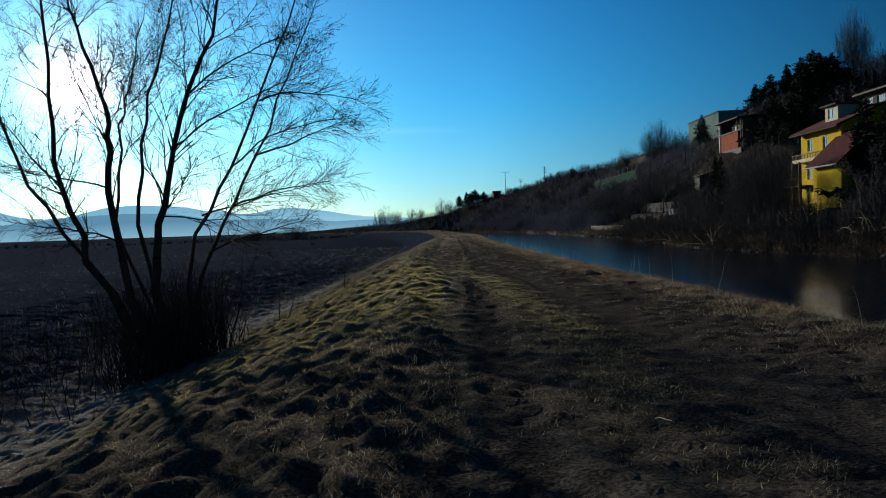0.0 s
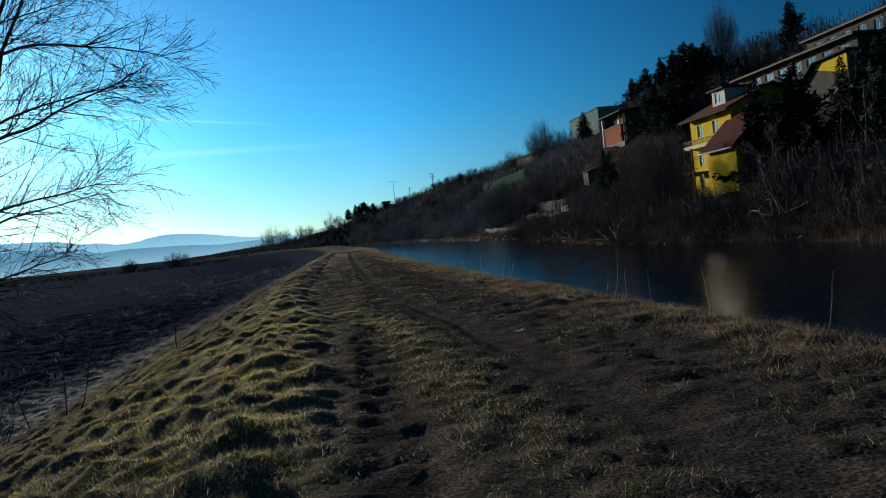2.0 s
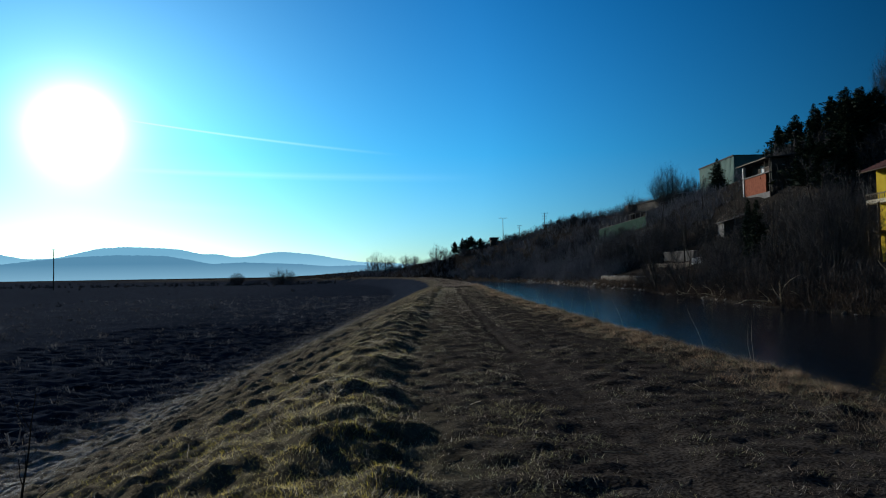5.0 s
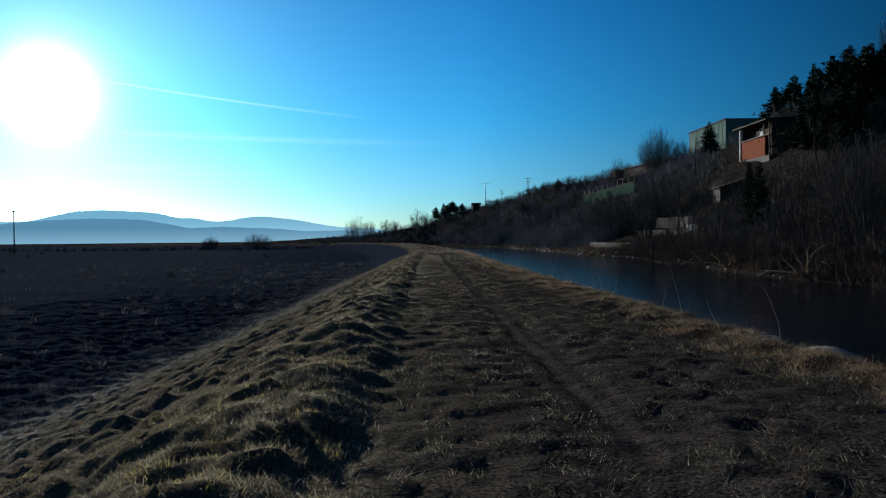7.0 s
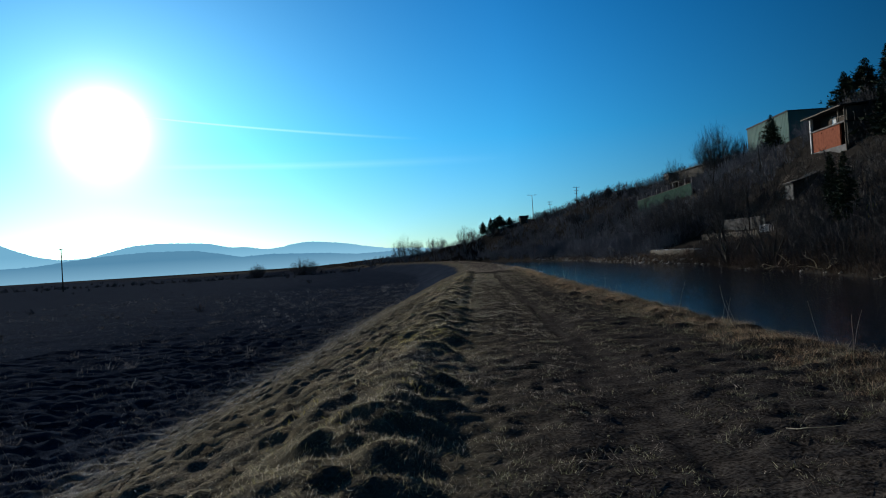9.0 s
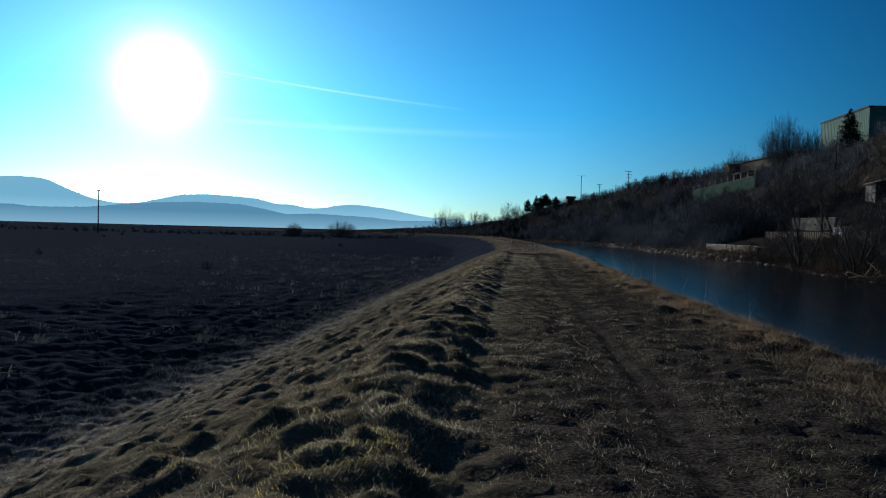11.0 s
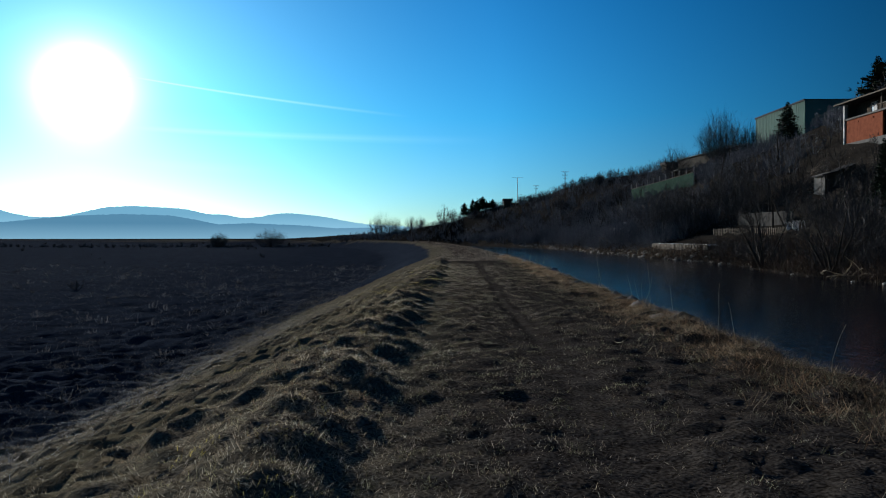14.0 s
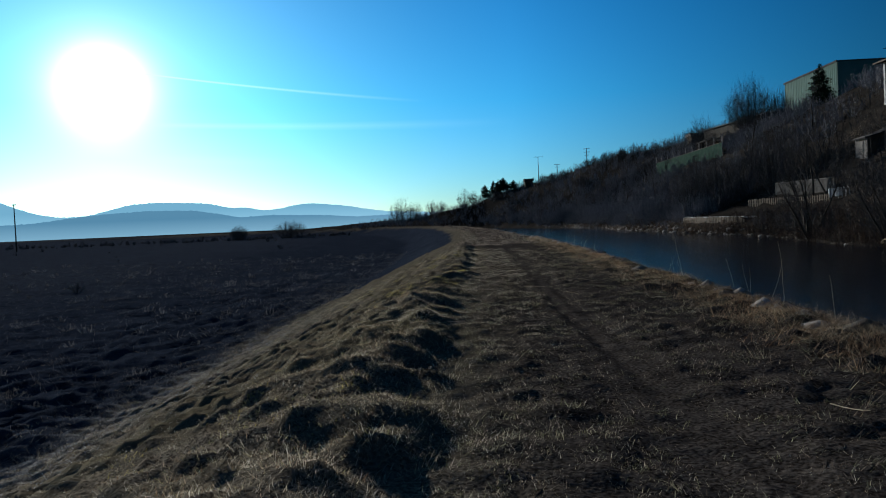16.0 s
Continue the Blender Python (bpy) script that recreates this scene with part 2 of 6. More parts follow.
M_WHITE = material("white_paint", [(0.46, 0.46, 0.45), (0.66, 0.66, 0.64)], 2, 0.6, 0.1, 20)
M_GREY_WOOD = material("weathered_wood", [(0.10, 0.085, 0.065), (0.21, 0.18, 0.145)], 2, 0.85, 0.4, 30, objects=0.3, stretch=(3, 3, 0.5))
M_DARK_WOOD = material("dark_wood", [(0.05, 0.038, 0.028), (0.10, 0.078, 0.056)], 2, 0.85, 0.4, 30, objects=0.2, stretch=(3, 3, 0.5))
M_NET = material("green_mesh_screen", [(0.05, 0.092, 0.07), (0.085, 0.135, 0.108)], 0.8, 0.8, 0.2, 20, through_light=0.25, spec=0.0)
M_STEEL = material("galvanised_steel", [(0.20, 0.20, 0.20), (0.32, 0.32, 0.32)], 3, 0.45, 0.1, 30, metal=0.7)
M_YELLOW_PAINT = material("yellow_paint", [(0.62, 0.50, 0.04), (0.72, 0.60, 0.08)], 2, 0.5, 0.1, 20)


def glass_material():
    m = bpy.data.materials.new("window_glass")
    m.use_nodes = True
    b = m.node_tree.nodes["Principled BSDF"]
    b.inputs["Base Color"].default_value = (0.04, 0.05, 0.06, 1)
    b.inputs["Roughness"].default_value, b.inputs["Specular IOR Level"].default_value = 0.06, 0.8
    return m


M_GLASS = glass_material()


def water_material():
    m = bpy.data.materials.new("river_water")
    m.use_nodes = True
    n, l = m.node_tree.nodes, m.node_tree.links
    b = n["Principled BSDF"]
    b.inputs["Base Color"].default_value = (0.003, 0.008, 0.017, 1)
    b.inputs["Roughness"].default_value, b.inputs["IOR"].default_value = 0.09, 1.33
    b.inputs["Specular IOR Level"].default_value = 0.22
    b.inputs["Specular Tint"].default_value = (0.30, 0.55, 0.90, 1)
    tc, mp, w1, w2 = n.new("ShaderNodeTexCoord"), n.new("ShaderNodeMapping"), n.new("ShaderNodeTexNoise"), n.new("ShaderNodeTexNoise")
    mp.inputs["Scale"].default_value = (1.0, 0.55, 1.0)
    l.new(tc.outputs["Object"], mp.inputs[0])
    add, bp = n.new("ShaderNodeMath"), n.new("ShaderNodeBump")
    for w, s in ((w1, 3.2), (w2, 13.0)):
        w.inputs["Scale"].default_value, w.inputs["Detail"].default_value = s, 3
        l.new(mp.outputs[0], w.inputs["Vector"])
    add.operation = "MULTIPLY_ADD"
    add.inputs[1].default_value = 0.3
    l.new(w2.outputs[0], add.inputs[0])
    l.new(w1.outputs[0], add.inputs[2])
    bp.inputs["Strength"].default_value, bp.inputs["Distance"].default_value = 0.40, 0.06
    l.new(add.outputs[0], bp.inputs["Height"])
    l.new(bp.outputs[0], b.inputs["Normal"])
    return m


M_WATER = water_material()


def ground_material():
    """Soil under the grass: sod on the dike, bare earth on the track, black earth in the low field, leaf litter on the hill."""
    m = bpy.data.materials.new("earth")
    m.use_nodes = True
    n, l = m.node_tree.nodes, m.node_tree.links
    b = n["Principled BSDF"]
    b.inputs["Roughness"].default_value, b.inputs["Specular IOR Level"].default_value = 1.0, 0.0
    tc = n.new("ShaderNodeTexCoord")
    big, mid, fine = n.new("ShaderNodeTexNoise"), n.new("ShaderNodeTexNoise"), n.new("ShaderNodeTexNoise")
    for t, s, d in ((big, 0.35, 5), (mid, 3.4, 6), (fine, 38, 8)):
        t.inputs["Scale"].default_value, t.inputs["Detail"].default_value = s, d
        l.new(tc.outputs["Object"], t.inputs["Vector"])

    def two(tex, a, c, lo=0.36, hi=0.64):
        r = n.new("ShaderNodeValToRGB")
        r.color_ramp.elements[0].position, r.color_ramp.elements[0].color = lo, (*a, 1)
        r.color_ramp.elements[1].position, r.color_ramp.elements[1].color = hi, (*c, 1)
        l.new(tex.outputs[0], r.inputs[0])
        return r.outputs[0]

    def blend(fac, a, c):
        x = n.new("ShaderNodeMix")
        x.data_type = "RGBA"
        l.new(fac, x.inputs[0])
        l.new(a, x.inputs[6])
        l.new(c, x.inputs[7])
        return x.outputs[2]

    zone, sep = n.new("ShaderNodeAttribute"), n.new("ShaderNodeSeparateColor")
    zone.attribute_name = "zone"
    l.new(zone.outputs["Color"], sep.inputs[0])
    sod = blend(two(big, (0, 0, 0), (1, 1, 1)), two(mid, (0.085, 0.075, 0.052), (0.18, 0.158, 0.104)), two(fine, (0.055, 0.047, 0.036), (0.26, 0.225, 0.172)))
    track = blend(two(mid, (0, 0, 0), (1, 1, 1)), two(fine, (0.020, 0.017, 0.014), (0.088, 0.076, 0.065)), two(fine, (0.028, 0.024, 0.021), (0.128, 0.112, 0.096)))
    field = blend(two(big, (0, 0, 0), (1, 1, 1)), two(mid, (0.011, 0.015, 0.025), (0.040, 0.052, 0.075)), two(fine, (0.010, 0.013, 0.021), (0.066, 0.084, 0.116)))
    litter = blend(two(big, (0, 0, 0), (1, 1, 1)), two(mid, (0.020, 0.018, 0.016), (0.048, 0.042, 0.035)), two(fine, (0.022, 0.020, 0.018), (0.062, 0.055, 0.046)))
    col = blend(sep.outputs[0], sod, track)
    rime_and_veil, patchy = n.new("ShaderNodeMath"), n.new("ShaderNodeMath")
    patchy.operation = "MULTIPLY"
    l.new(zone.outputs["Alpha"], patchy.inputs[0])
    l.new(two(mid, (0.1, 0.1, 0.1), (1, 1, 1), 0.40, 0.62), patchy.inputs[1])
    rime_and_veil.operation = "MULTIPLY"
    l.new(patchy.outputs[0], rime_and_veil.inputs[0])
    rime_and_veil.inputs[1].default_value = 0.85
    col = blend(sep.outputs[1], col, field)
    col = blend(rime_and_veil.outputs[0], col, two(fine, (0.16, 0.17, 0.17), (0.60, 0.63, 0.65)))
    col = blend(sep.outputs[2], col, litter)
    l.new(col, b.inputs["Base Color"])
    bp, add = n.new("ShaderNodeBump"), n.new("ShaderNodeMath")
    add.operation = "MULTIPLY_ADD"
    add.inputs[1].default_value = 0.22
    l.new(fine.outputs[0], add.inputs[0])
    l.new(mid.outputs[0], add.inputs[2])
    bp.inputs["Strength"].default_value, bp.inputs["Distance"].default_value = 0.8, 0.045
    l.new(add.outputs[0], bp.inputs["Height"])
    l.new(bp.outputs[0], b.inputs["Normal"])
    return m


M_EARTH = ground_material()


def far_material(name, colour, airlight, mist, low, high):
    """Distant wooded ridges: dark woods whose emission paints in the bright air, paler for mist at their feet."""
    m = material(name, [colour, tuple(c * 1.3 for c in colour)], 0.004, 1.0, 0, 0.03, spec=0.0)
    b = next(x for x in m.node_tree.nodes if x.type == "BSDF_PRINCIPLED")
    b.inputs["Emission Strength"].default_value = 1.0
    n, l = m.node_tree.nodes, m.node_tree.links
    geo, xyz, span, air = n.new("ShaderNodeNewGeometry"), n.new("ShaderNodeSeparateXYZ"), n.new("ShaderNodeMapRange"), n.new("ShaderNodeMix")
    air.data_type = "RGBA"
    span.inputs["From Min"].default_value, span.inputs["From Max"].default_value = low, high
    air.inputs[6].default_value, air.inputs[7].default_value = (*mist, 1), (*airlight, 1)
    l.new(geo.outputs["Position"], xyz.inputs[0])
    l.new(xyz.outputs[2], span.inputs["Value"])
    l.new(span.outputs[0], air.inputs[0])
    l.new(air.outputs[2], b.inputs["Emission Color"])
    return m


# ---- mesh tools ----
def fast_mesh(name, verts, faces, mat, smooth=False):
    """A mesh from arrays: faces is one array of triangles or of quads."""
    verts, faces = np.asarray(verts, np.float32).reshape(-1, 3), np.asarray(faces, np.int32)
    me = bpy.data.meshes.new(name)
    me.vertices.add(len(verts))
    me.vertices.foreach_set("co", verts.ravel())
    k = faces.shape[1]
    me.loops.add(faces.size)
    me.loops.foreach_set("vertex_index", faces.ravel())
    me.polygons.add(len(faces))
    me.polygons.foreach_set("loop_start", np.arange(0, faces.size, k, dtype=np.int32))
    if smooth:
        me.polygons.foreach_set("use_smooth", np.ones(len(faces), bool))
    me.update(calc_edges=True)
    me.materials.append(mat)
    return me


def child(name, me, parent, label="", m=None):
    ob = new(name, me)
    ob.parent = parent
    if m is not None:
        ob.matrix_basis = m
    return tagged(ob, label=label)


def part(name, bm, mat, parent, label="", m=None):
    me = bpy.data.meshes.new(name)
    bm.to_mesh(me)
    bm.free()
    me.materials.append(mat)
    return child(name, me, parent, label, m)


def empty(name, m, label, category, group="", kind=""):
    ob = new(name)
    ob.empty_display_size = 0.3
    ob.matrix_basis = m
    return tagged(ob, label, category, group, kind)


def box(bm, x0, x1, y0, y1, z0, z1, bevel=0.0):
    r = bmesh.ops.create_cube(bm, size=1.0)
    bmesh.ops.scale(bm, vec=(x1 - x0, y1 - y0, z1 - z0), verts=r["verts"])
    bmesh.ops.translate(bm, vec=((x0 + x1) / 2, (y0 + y1) / 2, (z0 + z1) / 2), verts=r["verts"])
    if bevel:
        es = {e for v in r["verts"] for e in v.link_edges}
        bmesh.ops.bevel(bm, geom=list(es), offset=bevel, segments=1, affect="EDGES")
    return bm


def boxes(*specs, bevel=0.0):
    bm = bmesh.new()
    for s in specs:
        box(bm, *s, bevel=bevel)
    return bm


def tubes(segs, sides):
    """Tapered tubes: segs is rows of x0 y0 z0 x1 y1 z1 r0 r1. Gives vertices and quads."""
    segs = np.asarray(segs, float)
    a, b, r0, r1 = segs[:, :3], segs[:, 3:6], segs[:, 6], segs[:, 7]
    d = b - a
    d /= np.linalg.norm(d, axis=1, keepdims=True) + 1e-9
    h = np.where(np.abs(d[:, 2:3]) > 0.9, [[1.0, 0, 0]], [[0, 0, 1.0]])
    u = np.cross(d, h)
    u /= np.linalg.norm(u, axis=1, keepdims=True)
    w = np.cross(d, u)
    ang = np.arange(sides) * 2 * np.pi / sides
    ring = np.cos(ang)[None, :, None] * u[:, None] + np.sin(ang)[None, :, None] * w[:, None]
    verts = np.concatenate([a[:, None] + ring * r0[:, None, None], b[:, None] + ring * r1[:, None, None]], 1)
    k = np.arange(sides)
    quad = np.stack([k, (k + 1) % sides, (k + 1) % sides + sides, k + sides], 1)
    faces = quad[None] + (np.arange(len(segs)) * 2 * sides)[:, None, None]
    return verts.reshape(-1, 3), faces.reshape(-1, 4)


def slivers(segs, seed=0):
    """Far twigs as thin tapered strips, two triangles each."""
    segs = np.asarray(segs, float)
    a, b = segs[:, :3], segs[:, 3:6]
    d = b - a
    d /= np.linalg.norm(d, axis=1, keepdims=True) + 1e-9
    u = np.cross(d, np.random.default_rng(seed).normal(0, 1, d.shape))
    u /= np.linalg.norm(u, axis=1, keepdims=True) + 1e-9
    p, q = u * segs[:, 6:7], u * segs[:, 7:8]
    v = np.stack([a - p, a + p, b + q, b - q], 1).reshape(-1, 3)
    return v, np.arange(len(v)).reshape(-1, 4)


def both(one, two):
    """Two sets of vertices and quads as one."""
    return np.concatenate([one[0], two[0]]), np.concatenate([one[1], two[1] + len(one[0])])


def unit(v):
    return v / (np.linalg.norm(v) + 1e-9)


def limb(rng, p, d, length, r0, r1, bits, wobble, lift, out):
    """One curved limb of several segments; gives the points along it."""
    pts = [np.array(p, float)]
    d = unit(np.array(d, float))
    for k in range(bits):
        d = unit(d + rng.normal(0, wobble, 3) + np.array([0, 0, lift]))
        q = pts[-1] + d * length / bits
        out.append((*pts[-1], *q, r0 + (r1 - r0) * k / bits, r0 + (r1 - r0) * (k + 1) / bits))
        pts.append(q)
    return pts


def sprout(rng, pts, radius, length, level, out, spread=0.8, lift=0.08, count=4, bias=(0, 0, 0), start=0.25, wobble=0.13, thinning=1.0):
    """Side branches along a limb, and theirs in turn; out[level] collects the segments."""
    n = len(pts) - 1
    for _ in range(count):
        u = start + (1 - start) * rng.random() ** 0.8
        k = min(int(u * n), n - 1)
        f = u * n - k
        p = pts[k] + (pts[k + 1] - pts[k]) * f
        along = unit(pts[k + 1] - pts[k])
        side = unit(rng.normal(0, 1, 3) - along * rng.normal(0, 0.2))
        side = unit(side - along * side.dot(along))
        d = unit(along + side * spread * rng.uniform(0.7, 1.3) + np.array(bias))
        ln = length * rng.uniform(0.6, 1.2) * (1.15 - 0.5 * u)
        r = max(0.0026, radius * (1 - 0.6 * u) * 0.5)
        q = limb(rng, p, d, ln, r, max(0.0015, r * 0.3), 5 if level > 1 else 4 if level else 3, wobble, lift, out[level])
        if level > 0:
            sprout(rng, q, r, ln * 0.5, level - 1, out, spread, lift, max(3, round(count * thinning)), bias, 0.2, wobble, thinning)

# ---- the ground: one sheet from the river hill to the horizon ----
rng = np.random.default_rng(7)


def track_x(y):
    return np.interp(y, [-5, 11, 17, 24, 31, 60, 90], [2.7, 2.4, 1.95, 1.3, 0.9, 0.85, 0.6])


def spaced(first, last, step, grow):
    v, out = first, []
    while v < last:
        out.append(v)
        v += step
        step *= grow
    return out + [last]


XS = np.array([-4000, -2200, -1300, -800, -500, -320, -210, -150, -110, -84, -66, -52, -42] + list(np.arange(-36, -22, 1.0)) + list(np.arange(-22, -15, 0.45)) + list(np.arange(-15, -10.6, 0.22))
              + list(np.arange(-10.6, -5, 0.115)) + list(np.arange(-5, -0.9, 0.085)) + list(np.arange(-0.85, 1.9, 0.065)) + list(np.arange(1.95, 4.2, 0.09)) + list(np.arange(4.25, 6.6, 0.15)) + [7, 7.6, 8.4, 10, 14, 20, 25, 28] + list(np.arange(30, 62, 1.0)) + list(np.arange(62, 130, 3.0)) + spaced(130, 4200, 8, 1.35))
YS = np.array([-3000, -1200, -500, -200, -90, -45, -25, -14, -8, -5, -3.2] + list(np.arange(-2, 3, 0.14)) + list(np.arange(3, 74, 0.105)) + spaced(74, 260, 0.11, 1.035)[1:] + spaced(262, 900, 6, 1.02) + spaced(930, 4600, 60, 1.3))
GX, GY = np.meshgrid(XS, YS)
GZ = land(GX, GY)
TUSSOCK = np.zeros_like(GZ)


def rolling(x, y, length, seed):
    """Smooth noise from -1 to 1 whose hollows lie about that many metres apart."""
    table = np.random.default_rng(seed).uniform(-1, 1, (256, 256))
    u, v = np.clip(x, -300, 300) / length, np.clip(y, -300, 400) / length
    a, b = np.floor(u).astype(int), np.floor(v).astype(int)
    fu, fv = u - a, v - b
    fu, fv = fu * fu * (3 - 2 * fu), fv * fv * (3 - 2 * fv)
    a0, a1, b0, b1 = a % 256, (a + 1) % 256, b % 256, (b + 1) % 256
    return (table[a0, b0] * (1 - fu) + table[a1, b0] * fu) * (1 - fv) + (table[a0, b1] * (1 - fu) + table[a1, b1] * fu) * fv


WX = GX + 0.12 * rolling(GX, GY, 0.55, 61) + 0.05 * rolling(GX, GY, 0.24, 62)
WY = GY + 0.12 * rolling(GX, GY, 0.55, 63) + 0.05 * rolling(GX, GY, 0.24, 64)


def bump(x, y, r, h, long=1.0):
    """An uneven tussock pressed into the sheet."""
    a, b = np.searchsorted(XS, [x - 2 * r - 0.2, x + 2 * r + 0.2])
    c, d = np.searchsorted(YS, [y - 2 * r * long - 0.2, y + 2 * r * long + 0.2])
    if b > a and d > c:
        q = ((WX[c:d, a:b] - x) / r) ** 2 + ((WY[c:d, a:b] - y) / (r * long)) ** 2
        TUSSOCK[c:d, a:b] = np.maximum(TUSSOCK[c:d, a:b], h * np.exp(-q ** 1.15))


for _ in range(1700):  # the tussock ridge along the left shoulder
    y = rng.uniform(-1, 108)
    bump(-float(foot(y)) - 0.10 - rng.random() * (float(shoulder(y) - foot(y)) + 0.9) + float(dike_shift(y)), y, rng.uniform(0.14, 0.30), rng.uniform(0.04, 0.15) * (0.6 + 0.4 * min(1, y / 25)), rng.uniform(0.6, 1.1))
for _ in range(80):  # its larger mounds
    y = rng.uniform(12, 104)
    bump(-float(foot(y)) - rng.uniform(0.25, 0.75) + float(dike_shift(y)), y, rng.uniform(0.26, 0.46), rng.uniform(0.08, 0.17), rng.uniform(0.7, 1.3))
for _ in range(17000):  # the left slope
    y = rng.uniform(-2, 110)
    bump(-rng.uniform(float(shoulder(y)), float(toe(y)) + 0.4) + float(dike_shift(y)), y, 0.12 + 0.14 * rng.random() ** 1.5, 0.05 + 0.10 * rng.random() ** 1.6, rng.uniform(0.6, 1.1))
for _ in range(20000):  # the crown, trodden low
    y = rng.uniform(-2, 110)
    bump(rng.uniform(-float(shoulder(y)), 3.6) + float(dike_shift(y)), y, rng.uniform(0.09, 0.165), 0.018 + 0.034 * rng.random() ** 1.3, rng.uniform(0.6, 0.9))
for _ in range(11000):  # rougher sod on the river side of the track
    y = rng.uniform(-2, 110)
    bump(float(track_x(y)) + rng.uniform(0.35, 3.2) + float(dike_shift(y)), y, rng.uniform(0.10, 0.19), 0.024 + 0.040 * rng.random() ** 1.2, rng.uniform(0.6, 0.9))
for _ in range(9000):  # clods and weed roots in the field
    y = rng.uniform(-2, 110)
    bump(-float(toe(y)) - 16 * rng.random() ** 1.5 + float(dike_shift(y)), y, rng.uniform(0.2, 0.55), rng.uniform(0.05, 0.22))
for _ in range(2600):  # the river edge
    y = rng.uniform(-2, 110)
    bump(float(bank_edge(y)) + rng.normal(-0.10, 0.24) + float(dike_shift(y)), y, rng.uniform(0.16, 0.34), (0.03 + 0.11 * rng.random() ** 1.7) * (0.7 + 0.5 * min(1, y / 50)))
lane = np.exp(-((GX - track_x(GY) - dike_shift(GY)) / 0.38) ** 4) * (GX - dike_shift(GY) > -0.4)
GZ += TUSSOCK * (1 - 0.8 * lane)
U0 = GX - dike_shift(GY) + shoulder(GY)
U1 = GX - dike_shift(GY) + foot(GY)
berm = ramp(-U1, -0.05, 0.60) * (1 - ramp(-U0, 0.1, 1.5))
GZ += (0.085 + 0.05 * rolling(GX, GY, 2.3, 65) + 0.04 * rolling(GX, GY, 0.8, 66)) * berm * ramp(GY, 8, 28) * (1 - ramp(GY, 90, 130))
speckle = rng.normal(0, 1, GZ.shape)
speckle = (speckle + np.roll(speckle, 1, 0) + np.roll(speckle, 1, 1)) / 1.7
broad = rng.normal(0, 1, GZ.shape)
for axis, reach in ((0, 2), (1, 2)):
    broad = sum(np.roll(broad, k, axis) for k in range(-reach, reach + 1)) / math.sqrt(2 * reach + 1)
on_dike = (GX > -10.5) * (GX < 7) * (GY < 95)
GZ += (0.010 * speckle + 0.016 * broad) * on_dike * (0.32 + 0.82 * ramp(-U1, -0.3, 0.5))
rut = GX - track_x(GY) - dike_shift(GY) + 0.05 * np.sin(GY * 0.55) + 0.025 * np.sin(GY * 1.9 + 1)
worn = np.exp(-(rut / 0.55) ** 2) * (GX - dike_shift(GY) > -0.8)
path_zone = np.exp(-((rut - 0.1) / 0.95) ** 4)
GZ -= (((0.028 - 0.008 * ramp(GY, 40, 47)) * np.exp(-(rut / 0.085) ** 2) + 0.010 * np.exp(-((rut - 0.24) / 0.06) ** 2) - 0.012 * np.exp(-((rut + 0.13) / 0.06) ** 2) - 0.010 * np.exp(-((rut - 0.12) / 0.05) ** 2)) * (0.65 + 0.35 * np.sin(GY * 0.37 + 1)) + 0.02 * worn) * (np.abs(GX) < 8)
lane_two = np.exp(-((GX - 0.30 - 0.02 * GY) / 0.27) ** 4) * (1 - ramp(GY, 19, 27))
GZ -= 0.045 * lane_two
rough = rng.normal(0, 1, GZ[:, XS < -7].shape)
kernel = np.exp(-(np.arange(-14, 15) / 6.0) ** 2)
rough = np.apply_along_axis(lambda c: np.convolve(c, kernel / np.sqrt((kernel ** 2).sum()), "same"), 0, rough)
rough += 0.8 * rng.normal(0, 1, rough.shape)
GZ[:, XS < -7] += (0.008 + 0.014 * ramp(GX[:, XS < -7], -16, -12)) * rough * (GY[:, XS < -7] < 200) * ramp(-GX[:, XS < -7], 9, 11)
hilly = (GX - far_shore(GY) > 2) & (GX < 200)
GZ += hilly * rng.normal(0, 0.22, GZ.shape)
ny, nx = GZ.shape
idx = np.arange(nx * ny).reshape(ny, nx)
quads = np.stack([idx[:-1, :-1], idx[:-1, 1:], idx[1:, 1:], idx[1:, :-1]], -1).reshape(-1, 4)
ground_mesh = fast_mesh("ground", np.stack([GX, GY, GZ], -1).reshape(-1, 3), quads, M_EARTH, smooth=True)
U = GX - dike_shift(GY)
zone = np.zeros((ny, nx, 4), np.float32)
# last term: darker earth also paints the willow's shade on the near slope
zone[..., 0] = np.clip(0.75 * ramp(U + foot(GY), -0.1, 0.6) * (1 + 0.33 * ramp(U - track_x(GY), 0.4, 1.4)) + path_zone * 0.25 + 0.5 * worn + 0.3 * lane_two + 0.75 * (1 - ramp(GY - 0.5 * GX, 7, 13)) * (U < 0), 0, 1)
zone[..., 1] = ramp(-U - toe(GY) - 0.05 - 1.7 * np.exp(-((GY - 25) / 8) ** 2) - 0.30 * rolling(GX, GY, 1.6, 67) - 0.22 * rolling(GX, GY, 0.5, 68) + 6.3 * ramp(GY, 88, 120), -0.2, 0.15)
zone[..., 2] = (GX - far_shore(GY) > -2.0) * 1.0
zone[..., 3] = (0.45 * np.exp(-((U + toe(GY) - 0.35) / 0.55) ** 2) * ramp(GY, 25, 40) + np.exp(-((U + toe(GY) - 1.7 + 1.6 * np.exp(-((GY - 25) / 8) ** 2)) / 1.9) ** 2) * (0.25 + 0.95 * np.exp(-((GY - 24) / 13) ** 2)) + 0.12 * ramp(-U - toe(GY), 10, 40)) * (1 - ramp(GY, 78, 96)) + 0.12 * ramp(-U - toe(GY), 10, 40) * ramp(GY, 78, 96) * (U < 0)  # hoarfrost low on the slope; over the far field it also paints in lens veil
